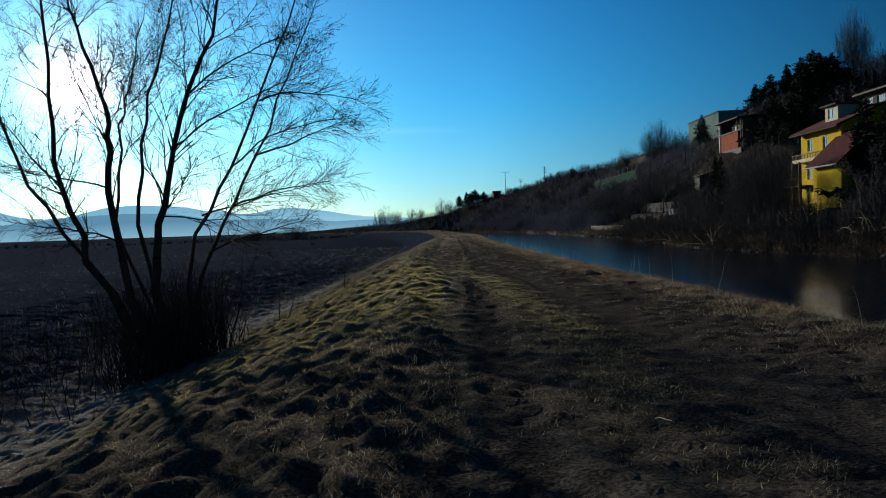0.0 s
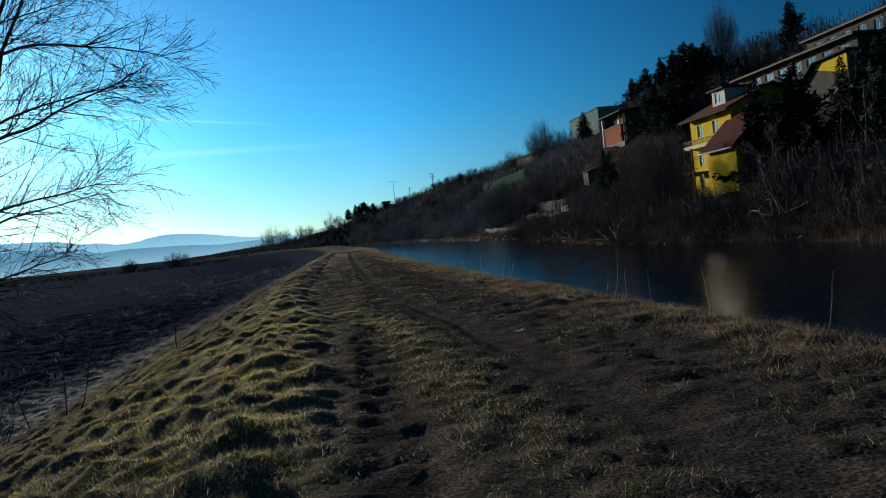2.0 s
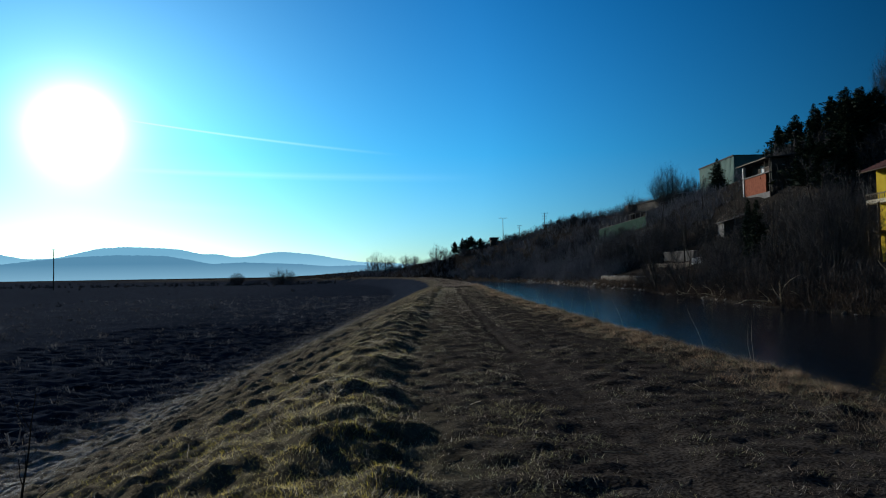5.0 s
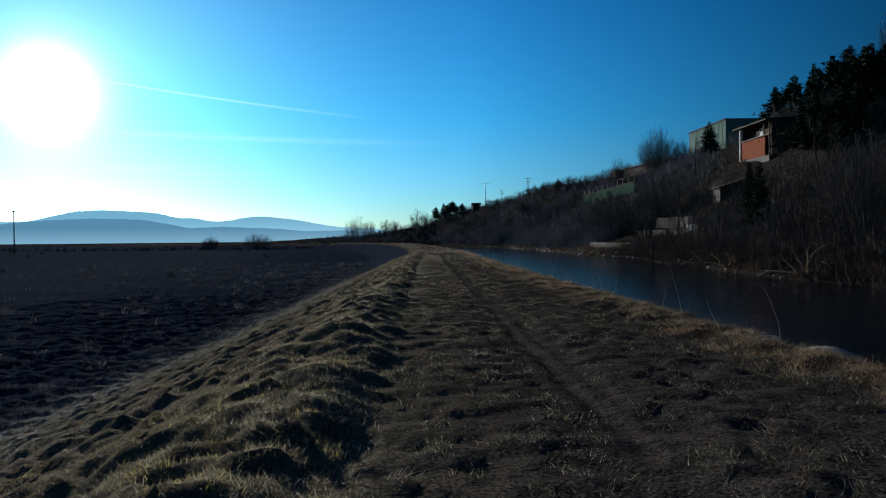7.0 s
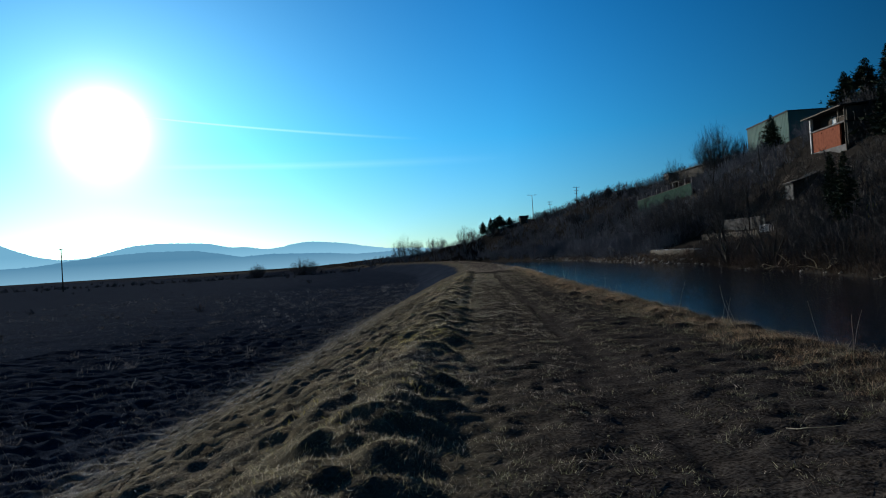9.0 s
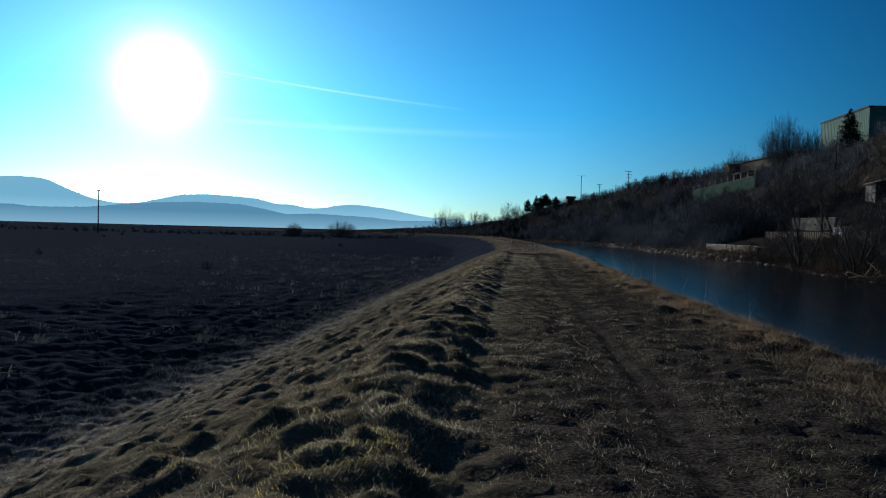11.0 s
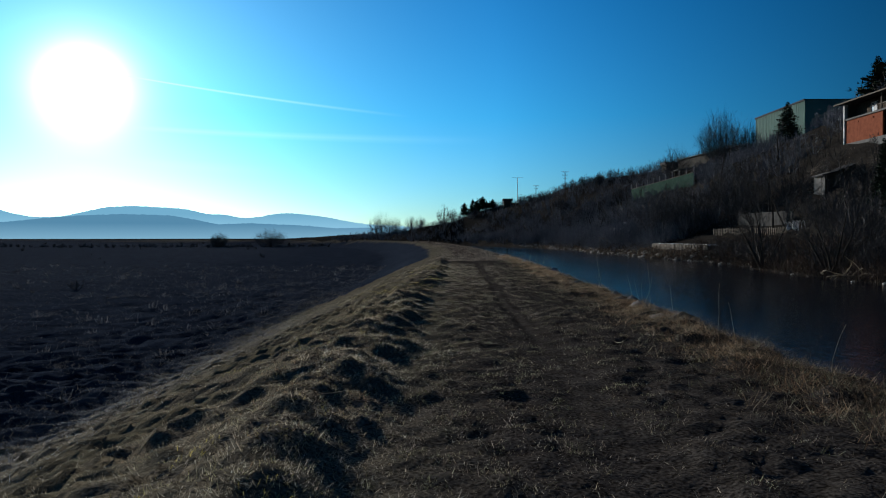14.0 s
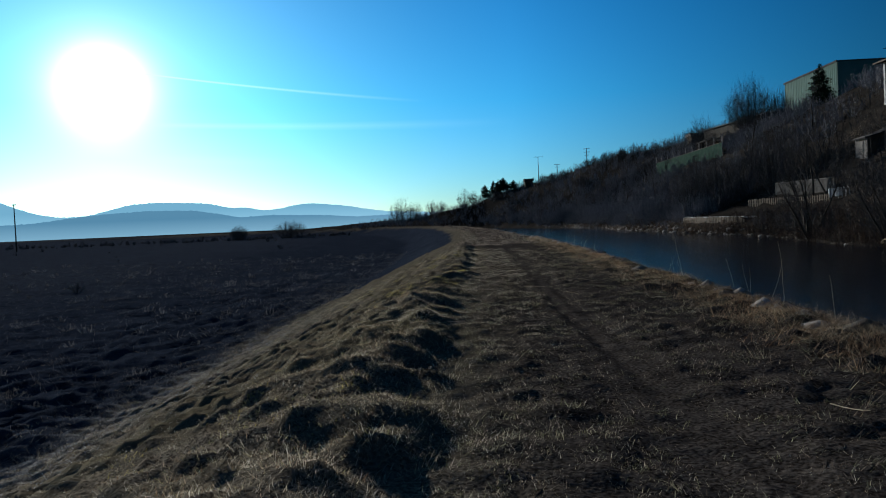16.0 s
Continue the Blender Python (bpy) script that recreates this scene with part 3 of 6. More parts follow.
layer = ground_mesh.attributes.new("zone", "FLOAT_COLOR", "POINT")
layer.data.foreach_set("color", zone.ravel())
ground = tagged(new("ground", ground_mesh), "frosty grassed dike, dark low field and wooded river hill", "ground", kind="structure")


def ground_z(x, y):
    """Height of the sheet with its tussocks, for many points of the dike; elsewhere the smooth land."""
    x, y = np.asarray(x, float), np.asarray(y, float)
    a, b = np.clip(np.searchsorted(XS, x) - 1, 0, nx - 2), np.clip(np.searchsorted(YS, y) - 1, 0, ny - 2)
    u, v = (x - XS[a]) / (XS[a + 1] - XS[a]), (y - YS[b]) / (YS[b + 1] - YS[b])
    return GZ[b, a] * (1 - u) * (1 - v) + GZ[b, a + 1] * u * (1 - v) + GZ[b + 1, a] * (1 - u) * v + GZ[b + 1, a + 1] * u * v


def river():
    ys = np.concatenate([np.arange(-220, 120, 4.0), np.arange(120, 620, 6.0)])
    rows = []
    for y in ys:
        a, b = float(dike_shift(y) + bank_edge(y)) + 1.2, float(far_shore(y)) + 1.6
        rows.append([(a + (b - a) * k / 16, y, WATER_Z) for k in range(17)])
    v = np.array(rows)
    i = np.arange(len(ys) * 17).reshape(len(ys), 17)
    f = np.stack([i[:-1, :-1], i[:-1, 1:], i[1:, 1:], i[1:, :-1]], -1).reshape(-1, 4)
    return tagged(new("river", fast_mesh("river", v.reshape(-1, 3), f, M_WATER, True)), "calm dark blue river reflecting the sky", "water", kind="structure")


river()


def ridge(name, distance, points, mat, seed):
    """A long hill on the horizon, given by bearings and rises in degrees."""
    r = np.random.default_rng(seed)
    az = np.linspace(points[0][0], points[-1][0], 700)
    el = np.interp(az, [p[0] for p in points], [p[1] for p in points])
    el = np.convolve(np.pad(el, 3, "edge"), np.ones(7) / 7, "valid") + r.normal(0, 0.012, len(az))
    top, foot = [], []
    for a, e in zip(np.radians(az), np.radians(el)):
        top.append((math.sin(a) * distance, math.cos(a) * distance, math.tan(max(e, 0.0)) * distance))
        foot.append((math.sin(a) * (distance - 350), math.cos(a) * (distance - 350), -30))
    back_row = [(x * 1.06, y * 1.06, -30) for x, y, z in top]
    v = np.array(foot + top + back_row)
    n = len(az)
    k = np.arange(n - 1)
    f = np.concatenate([np.stack([k + o, k + o + 1, k + o + 1 + n, k + o + n], 1) for o in (0, n)])
    return tagged(new(name, fast_mesh(name, v, f, mat, True)), "wooded hills on the horizon, blue haze put into their glow", "hills", kind="structure")


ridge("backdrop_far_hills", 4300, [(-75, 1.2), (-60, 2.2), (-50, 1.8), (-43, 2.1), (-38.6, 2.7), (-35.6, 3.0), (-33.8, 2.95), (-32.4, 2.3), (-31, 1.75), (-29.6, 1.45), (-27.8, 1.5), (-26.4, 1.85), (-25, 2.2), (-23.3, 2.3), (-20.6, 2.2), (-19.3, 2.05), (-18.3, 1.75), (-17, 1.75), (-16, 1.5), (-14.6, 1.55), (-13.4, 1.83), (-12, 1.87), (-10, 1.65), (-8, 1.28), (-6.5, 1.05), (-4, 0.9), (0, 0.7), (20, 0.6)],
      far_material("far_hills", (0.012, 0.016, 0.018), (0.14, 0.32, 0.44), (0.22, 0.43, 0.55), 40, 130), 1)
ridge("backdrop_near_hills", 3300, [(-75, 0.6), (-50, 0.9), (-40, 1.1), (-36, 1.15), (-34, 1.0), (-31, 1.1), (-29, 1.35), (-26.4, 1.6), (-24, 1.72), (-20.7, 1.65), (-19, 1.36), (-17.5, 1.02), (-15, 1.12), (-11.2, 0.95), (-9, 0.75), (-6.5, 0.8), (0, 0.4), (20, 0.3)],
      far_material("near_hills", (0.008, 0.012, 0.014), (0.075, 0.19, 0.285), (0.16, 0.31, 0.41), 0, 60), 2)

# ---- the willow clump at the foot of the dike ----
def willow(bx, by, seed, label):
    r = np.random.default_rng(seed)
    bz = float(land(bx, by)) - 0.1
    tree = empty("willow_tree", pose(bx, by, bz), label, "tree", "willow clumps")
    # stems: side offset, depth offset and height along each, with foot radius
    stems = [
        ([(-0.5, 0.1, 0), (-2.3, 0.1, 3.0), (-3.2, 0.2, 5.7), (-3.4, 0.4, 9.4)], 0.13),
        ([(-0.3, -0.1, 0), (-1.4, 0.0, 2.7), (-1.7, 0.0, 5.6), (-1.6, 0.0, 7.0), (-2.4, 0.1, 9.3)], 0.15),
        ([(-0.1, 0.4, 0), (-1.3, 0.8, 4.0), (-1.1, 1.2, 6.9), (-0.5, 1.6, 9.7)], 0.08),
        ([(0.0, -0.1, 0), (-0.4, -0.3, 2.3), (-0.2, -0.4, 4.0), (0.2, -0.5, 5.9), (1.5, -0.8, 8.8)], 0.17),
        ([(0.3, 0.2, 0), (0.2, 0.5, 3.1), (1.4, 0.7, 5.5), (3.0, 1.0, 9.3)], 0.075),
        ([(0.3, -0.2, 0), (0.7, -0.2, 2.5), (1.7, -0.3, 4.4), (3.1, -0.5, 7.0)], 0.075),
        ([(-0.2, 0.2, 0), (-1.6, 0.4, 4.0), (-1.6, 0.6, 6.7), (-1.1, 0.6, 8.2)], 0.06),
        ([(-0.6, 0.3, 0), (-2.3, 0.8, 2.6), (-4.4, 1.0, 5.2), (-5.6, 1.2, 8.6)], 0.09),
    ]
    twigs, boughs = [[], [], []], []
    for pts, r0 in stems:
        pts = [np.array(p, float) for p in pts]
        pts.append(pts[-1] + (pts[-1] - pts[-2]) * 0.75 + np.array([0, 0, 0.6]))
        fine = []
        for a, b in zip(pts, pts[1:]):
            for k in range(4):
                fine.append(a + (b - a) * k / 4 + r.normal(0, 0.05, 3) * (1 if len(fine) else 0))
        fine.append(pts[-1])
        n = len(fine) - 1
        rad = [0.82 * r0 * (1 - (k / n)) ** 0.85 + 0.006 for k in range(n + 1)]
        segs = [(*fine[k], *fine[k + 1], rad[k] * (1.35 if k == 0 else 1), rad[k + 1]) for k in range(n)]
        v, f = tubes(segs, 8)
        child("stem", fast_mesh("stem", v, f, M_BARK, True), tree)
        away = 0.30 if pts[-1][0] > 0 else -0.25
        sprout(r, fine, r0 * 0.36, 2.7 if r0 > 0.1 else 2.1, 2, twigs, 0.9, 0.03, 24 if r0 > 0.1 else 20, (away * 0.1, 0, 0.10), 0.30, 0.16, 0.62)
        sprout(r, fine[n // 3:], r0 * 0.25, 1.7, 1, twigs, 0.9, 0.03, 26, (0, 0, 0.06), 0.05, 0.13, 0.5)
    # long arching boughs that reach out over the dike
    for x, y, z, d, ln in ((0.2, -0.5, 5.9, (1.0, -0.05, 0.45), 5.0), (0.6, 0.5, 4.2, (1.0, 0.1, 0.42), 4.2), (1.4, 0.7, 5.5, (1.0, 0.1, 0.5), 4.0), (1.7, -0.3, 4.4, (1.0, -0.1, 0.30), 3.6), (1.0, -0.25, 3.2, (1.0, -0.1, 0.30), 3.4),
                           (2.2, 0.85, 7.3, (1.0, 0.0, 0.5), 3.4), (2.4, -0.4, 5.7, (1.0, -0.15, 0.35), 3.2), (0.7, -0.65, 7.2, (0.9, 0.0, 0.8), 4.0), (-1.7, 0.0, 5.0, (-1.0, 0.1, 0.4), 3.6), (-3.1, 0.2, 5.2, (-1.0, 0.1, 0.55), 3.4), (-1.5, 0.0, 3.6, (-1.0, 0.0, 0.4), 3.4)):
        boughs.append([])
        pts = limb(r, (x, y, z), d, ln * 0.84, 0.030, 0.006, 10, 0.10, -0.012, boughs[-1])
        sprout(r, pts, 0.020, 1.5, 1, twigs, 0.8, -0.015, 24, (0.06, 0, 0.02), 0.12, 0.14, 0.5)
        sprout(r, pts, 0.012, 0.9, 1, twigs, 0.9, -0.03, 18, (0.06, 0, -0.03), 0.15, 0.16, 0.4)
    for row in boughs:
        v, f = tubes(row, 6)
        child("bough", fast_mesh("bough", v, f, M_BARK, True), tree)
    v, f = both(tubes(np.array(twigs[2]), 4), slivers(np.array(twigs[1] + twigs[0]) * np.array([1] * 6 + [1.5] * 2)))
    tagged(child("crown", fast_mesh("crown", v, f, M_TWIG), tree, "fine leafless branches and twigs"), kind="stuff")


willow(-7.3, 19.4, 21, "bare many-stemmed willow with dark trunks and fine twigs")


def thicket(name, label, cx, cy, spread, count, height, seed):
    """Dense upright shoots and brambles round a foot."""
    r = np.random.default_rng(seed)
    segs = [[], []]
    for _ in range(count):
        x, y = cx + r.normal(0, spread[0]), cy + r.normal(0, spread[1])
        z = float(ground_z(x, y)) - 0.05
        h = height * r.uniform(0.4, 1.15)
        pts = limb(r, (x, y, z), (r.normal(0, 0.25), r.normal(0, 0.25), 1), h, 0.012 + 0.006 * r.random(), 0.004, 5, 0.12, 0.04, segs[1])
        sprout(r, pts, 0.008, h * 0.35, 0, segs, 0.8, 0.05, 7, (0, 0, 0.1), 0.15)
    v, f = both(tubes(np.array(segs[1]), 3), slivers(np.array(segs[0]) * np.array([1] * 6 + [1.35] * 2)))
    tagged(new(name, fast_mesh(name, v, f, M_BARK)), label, "undergrowth", kind="stuff")


thicket("thicket", "tangled leafless undergrowth at the willow's foot", -7.6, 19.4, (0.75, 0.8), 620, 2.4, 5)
thicket("thicket", "leafless brambles behind the willow", -11.5, 22.5, (3.0, 2.0), 160, 1.8, 6)
thicket("thicket", "dark leafless brambles on the field's edge", -12.5, 16.0, (2.6, 2.2), 130, 1.6, 8)


def stump():
    r = np.random.default_rng(3)
    x, y = -6.3, 20.0
    rings = [(0.02 * math.sin(k), 0.015 * k, -0.15 + 0.22 * k, 0.10 - 0.006 * k + r.normal(0, 0.006)) for k in range(7)]
    v = [(cx + rad * (1 + r.normal(0, 0.06)) * math.cos(a), cy + rad * math.sin(a), z + (r.uniform(-0.05, 0.07) if k == 6 else 0)) for k, (cx, cy, z, rad) in enumerate(rings) for a in np.linspace(0, 2 * math.pi, 10, endpoint=False)]
    i = np.arange(70).reshape(7, 10)
    f = np.stack([i[:-1], np.roll(i[:-1], -1, 1), np.roll(i[1:], -1, 1), i[1:]], -1).reshape(-1, 4)
    cap = [[60, 60 + k, 61 + k, 62 + k] for k in range(1, 8, 2)]
    f = np.concatenate([f, cap])
    ob = tagged(new("stump", fast_mesh("stump", v, f, M_BARK, True)), "dark broken willow stump standing in grass", "stump")
    ob.location = (x, y, float(ground_z(x, y)))


stump()

# ---- trees ----
def bare_tree(label, at, height, seed, spread=0.35, stems=1, dense=5, group="bare trees", start=0.25, thin=0.0):
    r = np.random.default_rng(seed)
    x, y = at
    tree = empty("bare_tree", pose(x, y, float(land(x, y)) - 0.15), label, "tree", group)
    segs, trunk = [[], [], []], []
    for k in range(stems):
        lean = r.normal(0, 0.12 if stems == 1 else 0.35, 2)
        pts = limb(r, (r.normal(0, 0.2) * (stems > 1), r.normal(0, 0.2) * (stems > 1), 0), (lean[0], lean[1], 1), height * r.uniform(0.85, 1.0), 0.018 * height / stems ** 0.35 + 0.05, 0.02, 9, 0.06, 0.05, trunk)
        sprout(r, pts, 0.012 * height, height * spread, 2, segs, 0.75, 0.09, dense, (0, 0, 0.12), start)
    v, f = tubes(trunk, 6)
    child("trunk", fast_mesh("trunk", v, f, M_BARK, True), tree)
    least = max(thin, 0.007 + 0.0003 * height)
    v, f = both(tubes(np.maximum(np.array(segs[2]), [-1e9] * 6 + [least] * 2), 3), slivers(np.maximum(np.array(segs[1] + segs[0]), [-1e9] * 6 + [least] * 2)))
    tagged(child("crown", fast_mesh("crown", v, f, M_SCRUB), tree), kind="stuff")
    return tree


def shades_house(x, y, top):
    """Whether a shrub here would keep the low sun off the yellow house."""
    for hx, hy, hz in ((43, 81, 2.5), (43, 85, 3), (43, 89, 4), (46, 93, 5), (46, 96, 6)):
        along = (x - hx) * sun_way.x + (y - hy) * sun_way.y
        aside = abs((x - hx) * sun_way.y - (y - hy) * sun_way.x)
        if 0 < along < 45 and aside < 2.5 and top > hz + along * sun_way.z:
            return True
    return False


def dome(r, limbs, twigs, least, upright=0.15):
    """A rounded bush of unit height and width: many thin limbs that fan out of the foot, with fine upright twigs."""
    rows = []
    for _ in range(limbs):
        a, w = r.uniform(0, 6.283), math.sqrt(r.random())
        end = np.array([math.cos(a) * w * 0.5, math.sin(a) * w * 0.5, (1 - 0.45 * w ** 2) * r.uniform(0.72, 1.05)])
        root = np.array([math.cos(a), math.sin(a), 0]) * w * r.uniform(0, 0.22)
        bend = (root + end) / 2 + np.array([math.cos(a) * w * 0.10, math.sin(a) * w * 0.10, 0.02]) + r.normal(0, 0.025, 3)
        for p, q, r0, r1 in ((root, bend, 1.7, 1.2), (bend, end, 1.2, 0.7)):
            rows.append((*p, *q, least * r0, least * r1))
        for _ in range(twigs):
            t = r.uniform(0.25, 1.0)
            p = root + (bend - root) * t * 2 if t < 0.5 else bend + (end - bend) * (t * 2 - 1)
            d = unit(unit(end - root) * 0.8 + r.normal(0, 0.85, 3) + np.array([0, 0, upright]))
            rows.append((*p, *(p + d * r.uniform(0.07, 0.24)), least, least * 0.5))
    return rows


def dome_tree(label, at, height, width, seed, group, limbs, twigs, least, lean=0.0, tall=0.0):
    """A leafless tree with a rounded, finely twigged crown on several thin stems."""
    r = np.random.default_rng(seed)
    x, y = at
    tree = empty("bare_tree", pose(x, y, float(land(x, y)) - 0.15), label, "tree", group)
    rows = np.array(dome(r, limbs, twigs, 1.0, 0.3))
    foot = np.array([width, width, height - tall])
    rows[:, :3], rows[:, 3:6] = rows[:, :3] * foot + [0, 0, tall], rows[:, 3:6] * foot + [0, 0, tall]
    rows[:, 6:8] *= least
    trunk = []
    for k in range(4):
        limb(r, (r.normal(0, 0.12), r.normal(0, 0.12), 0), (r.normal(0, 0.10) + lean, r.normal(0, 0.10), 1), tall + (height - tall) * r.uniform(0.55, 0.85), 0.012 * height + 0.02, 0.02, 6, 0.05, 0.05, trunk)
    v, f = tubes(trunk, 6)
    child("trunk", fast_mesh("trunk", v, f, M_BARK, True), tree)
    v, f = slivers(rows, seed)
    tagged(child("crown", fast_mesh("crown", v, f, M_SCRUB), tree, "rounded crown of fine leafless twigs"), kind="stuff")
    return tree


def conifer(label, at, height, seed, width=0.2, kind="spruce", group="conifers"):
    """Spruce: tiers of drooping boughs; pine: clumped rounded crown on an upper trunk. Boughs carry many small needle sprays."""
    r = np.random.default_rng(seed)
    x, y = at
    tree = empty("spruce_tree" if kind == "spruce" else "pine_tree", pose(x, y, float(land(x, y)) - 0.2), label, "tree", group)
    trunk = []
    limb(r, (0, 0, 0), (0, 0, 1), height * 0.97, 0.014 * height + 0.04, 0.02, 8, 0.015, 0.05, trunk)
    v, f = tubes(trunk, 6)
    child("trunk", fast_mesh("trunk", v, f, M_BARK, True), tree)
    P, low = [], 0.05 if kind == "spruce" else 0.12
    n = int(110 + height * 12)
    lobes = r.uniform(0, 6.283, 3)
    for k in range(n):
        u = low + (1 - low) * (k + r.random()) / n
        a = r.uniform(0, 2 * math.pi)
        if kind == "spruce":
            reach = height * width * (1 - u) ** 0.85 * r.uniform(0.75, 1.15) + 0.12
            droop = -0.28 + 0.5 * u
        else:  # ragged whorls with gaps, fuller towards one side
            whorl = 0.5 + 0.5 * math.sin(u * 34 + lobes[0]) * math.cos(u * 11 + lobes[1])
            reach = height * width * 2.0 * (1 - ((u - low) / (1 - low)) ** 1.7) * (0.35 + 0.75 * whorl) * (0.8 + 0.3 * math.sin(a + lobes[2] + 3 * u)) * r.uniform(0.6, 1.15) + 0.25
            droop = 0.18
        d = unit(np.array([math.cos(a), math.sin(a), droop]))
        side = unit(np.cross(d, (0, 0, 1)))
        up = np.cross(side, d)
        root = np.array([0, 0, u * height])
        sprays = 9
        for j in range(sprays):
            t = (j + 0.6) / sprays
            c = root + d * reach * t + r.normal(0, 0.05 * reach + 0.03, 3)
            s = (0.30 + 0.55 * (1 - t)) * reach * 0.62 + 0.16
            e1 = unit(side * r.choice([-1, 1]) + d * 0.7 + r.normal(0, 0.35, 3))
            e2 = unit(np.cross(e1, up + r.normal(0, 0.5, 3)))
            P.append((c - e2 * s * 0.28, c + e1 * s * 0.55 - e2 * s * 0.05, c + e1 * s * 1.05 + up * 0.05, c + e1 * s * 0.5 + e2 * s * 0.33))
    v = np.array(P).reshape(-1, 3)
    f = np.arange(len(v)).reshape(-1, 4)
    tagged(child("crown", fast_mesh("crown", v, f, M_NEEDLE), tree, "dense dark green needles"), kind="stuff")
    return tree


conifer("tall dark spruce before a green hall", (79.82, 231.20), 9.02 + 0.6, 1, 0.42)


def pushed(at, h, f):
    """The same tree further up the hill along the line from the dike, grown to reach as high in view."""
    x, y = at[0] * f, 15 + (at[1] - 15) * f
    return (x, y), 1.4 + (float(land(*at)) + h - 1.4) * f - float(land(x, y))


for k, (at, h, f) in enumerate([((73.00, 176.78), 12.4, 1.16), ((74.63, 171.81), 13.0, 1.16), ((77.42, 169.87), 13.4, 1.14), ((79.36, 166.89), 13.2, 1.12), ((79.72, 161.92), 14.0, 1.08), ((81.21, 159.86), 11.0, 1.08), ((76.2, 159.69), 12.5, 1.12), ((75.31, 149.23), 13.0, 1.0), ((77.64, 148.92), 11.5, 1.0), ((76.0, 166.0), 12.6, 1.10), ((78.2, 155.5), 13.0, 1.04)]):
    at, h = pushed(at, h * 0.9, f)
    conifer("tall dark pine in a hillside grove", at, max(6.0, h), 30 + k, 0.30 if k % 3 else 0.27, "spruce" if k % 4 == 2 else "pine", "hillside grove")
for k, (at, h) in enumerate([((69.5, 161.0), 8.5), ((66.5, 150.5), 9.5), ((68.5, 154.5), 10.0), ((65.0, 144.0), 9.0), ((67.5, 140.5), 10.0), ((71.5, 148.0), 10.5)]):
    conifer("dark young pine below a hillside grove", at, h, 130 + k, 0.30, "pine" if k % 2 else "spruce", "lower grove")
for k, (at, h) in enumerate([((76.13, 138.87), 5.42), ((77.49, 136.68), 5.81), ((77.91, 134.59), 5.47)]):
    conifer("slim dark columnar conifer behind the houses", at, max(5.0, h), 50 + k, 0.12, "spruce", "columnar conifers")
conifer("broad dark pine beside an apartment house", (90.44, 139.18), 7.80 + 1.5, 60, 0.24, "pine")
conifer("dark spruce in the garden of a yellow house", (45.2, 80.4), 12.6, 61, 0.2, "pine", "garden conifers")
conifer("dark spruce in the garden of a yellow house", (44.6, 75.6), 10.5, 62, 0.24, "spruce", "garden conifers")
for k, (x, y, h) in enumerate(((50, 81.0, 11.0), (47.8, 77.0, 13.0), (53.5, 77.5, 11.0), (52, 70, 13.0), (58, 67, 13.0), (48.5, 66.0, 12.0), (56, 73.5, 12.0))):
    conifer("dark pine beside a yellow house", (x, y), h, 110 + k, 0.24, "pine" if k % 2 else "spruce", "house conifers")
conifer("dark spruce beside a garden shed", (52.64, 145.17), 8.5, 63, 0.22, "spruce", "garden conifers")
conifer("dark spruce on the garden slope", (50.96, 137.90), 9.5, 64, 0.25, "spruce", "garden conifers")
for k, (at, h) in enumerate([((7.07, 480.84), 9.60), ((11.57, 476.11), 10.27), ((17.15, 471.38), 9.39), ((19.25, 471.37), 6.08), ((22.19, 461.49), 6.06), ((13.97, 473.16), 8.18)]):
    conifer("dark conifer on the far ridge", at, max(3.5, h * 0.85), 70 + k, 0.32 + 0.07 * (k % 3), "spruce" if k % 2 else "pine", "ridge conifers")

dome_tree("round bare tree on the hill's brow", (74.02, 258.02), 16.2, 13.0, 80, "brow trees", 340, 22, 0.011)
dome_tree("small bare tree on the hill's brow", (79.18, 251.13), 10.0, 6.5, 81, "brow trees", 110, 14, 0.018)
dome_tree("small bare tree on the hill's brow", (66.91, 275.59), 11.0, 9.0, 82, "brow trees", 110, 14, 0.018)
dome_tree("tall feathery leafless poplar behind the pines", (90.7, 164.6), 15.5, 8.0, 83, "poplars", 230, 26, 0.009)
dome_tree("large round leafless willow on the far bank", (37.51, 88.73), 9.32, 9.32 * 0.95, 85, "bank willows", 320, 22, 0.008)
dome_tree("leafless willow on the far bank", (45.31, 195.92), 10.40, 10.40 * 1.1, 86, "bank willows", 160, 16, 0.013)
dome_tree("leafless willow on the far bank", (41.00, 200.81), 9.62, 9.62 * 1.1, 87, "bank willows", 160, 16, 0.013)
dome_tree("leafless willow on the far bank", (52.31, 191.09), 10.29, 10.29 * 1.1, 88, "bank willows", 160, 16, 0.013)
bare_tree("bare garden tree before a grey wall", (48.73, 167.31), 8.0, 89, 0.32, 1, 6, "garden trees")
bare_tree("bare garden tree before a grey wall", (49.00, 164.35), 7.2, 90, 0.32, 2, 6, "garden trees")
bare_tree("bare tree on the garden slope", (52.17, 176.00), 8.14, 91, 0.32, 3, 6, "garden trees")
bare_tree("spreading bare tree leaning over the far bank", (33.52, 134.61), 8.5, 92, 0.42, 6, 8, "bank willows", 0.12)
bare_tree("spreading bare tree at the far waterline", (32.51, 118.44), 6.5, 93, 0.42, 5, 8, "bank willows", 0.12)
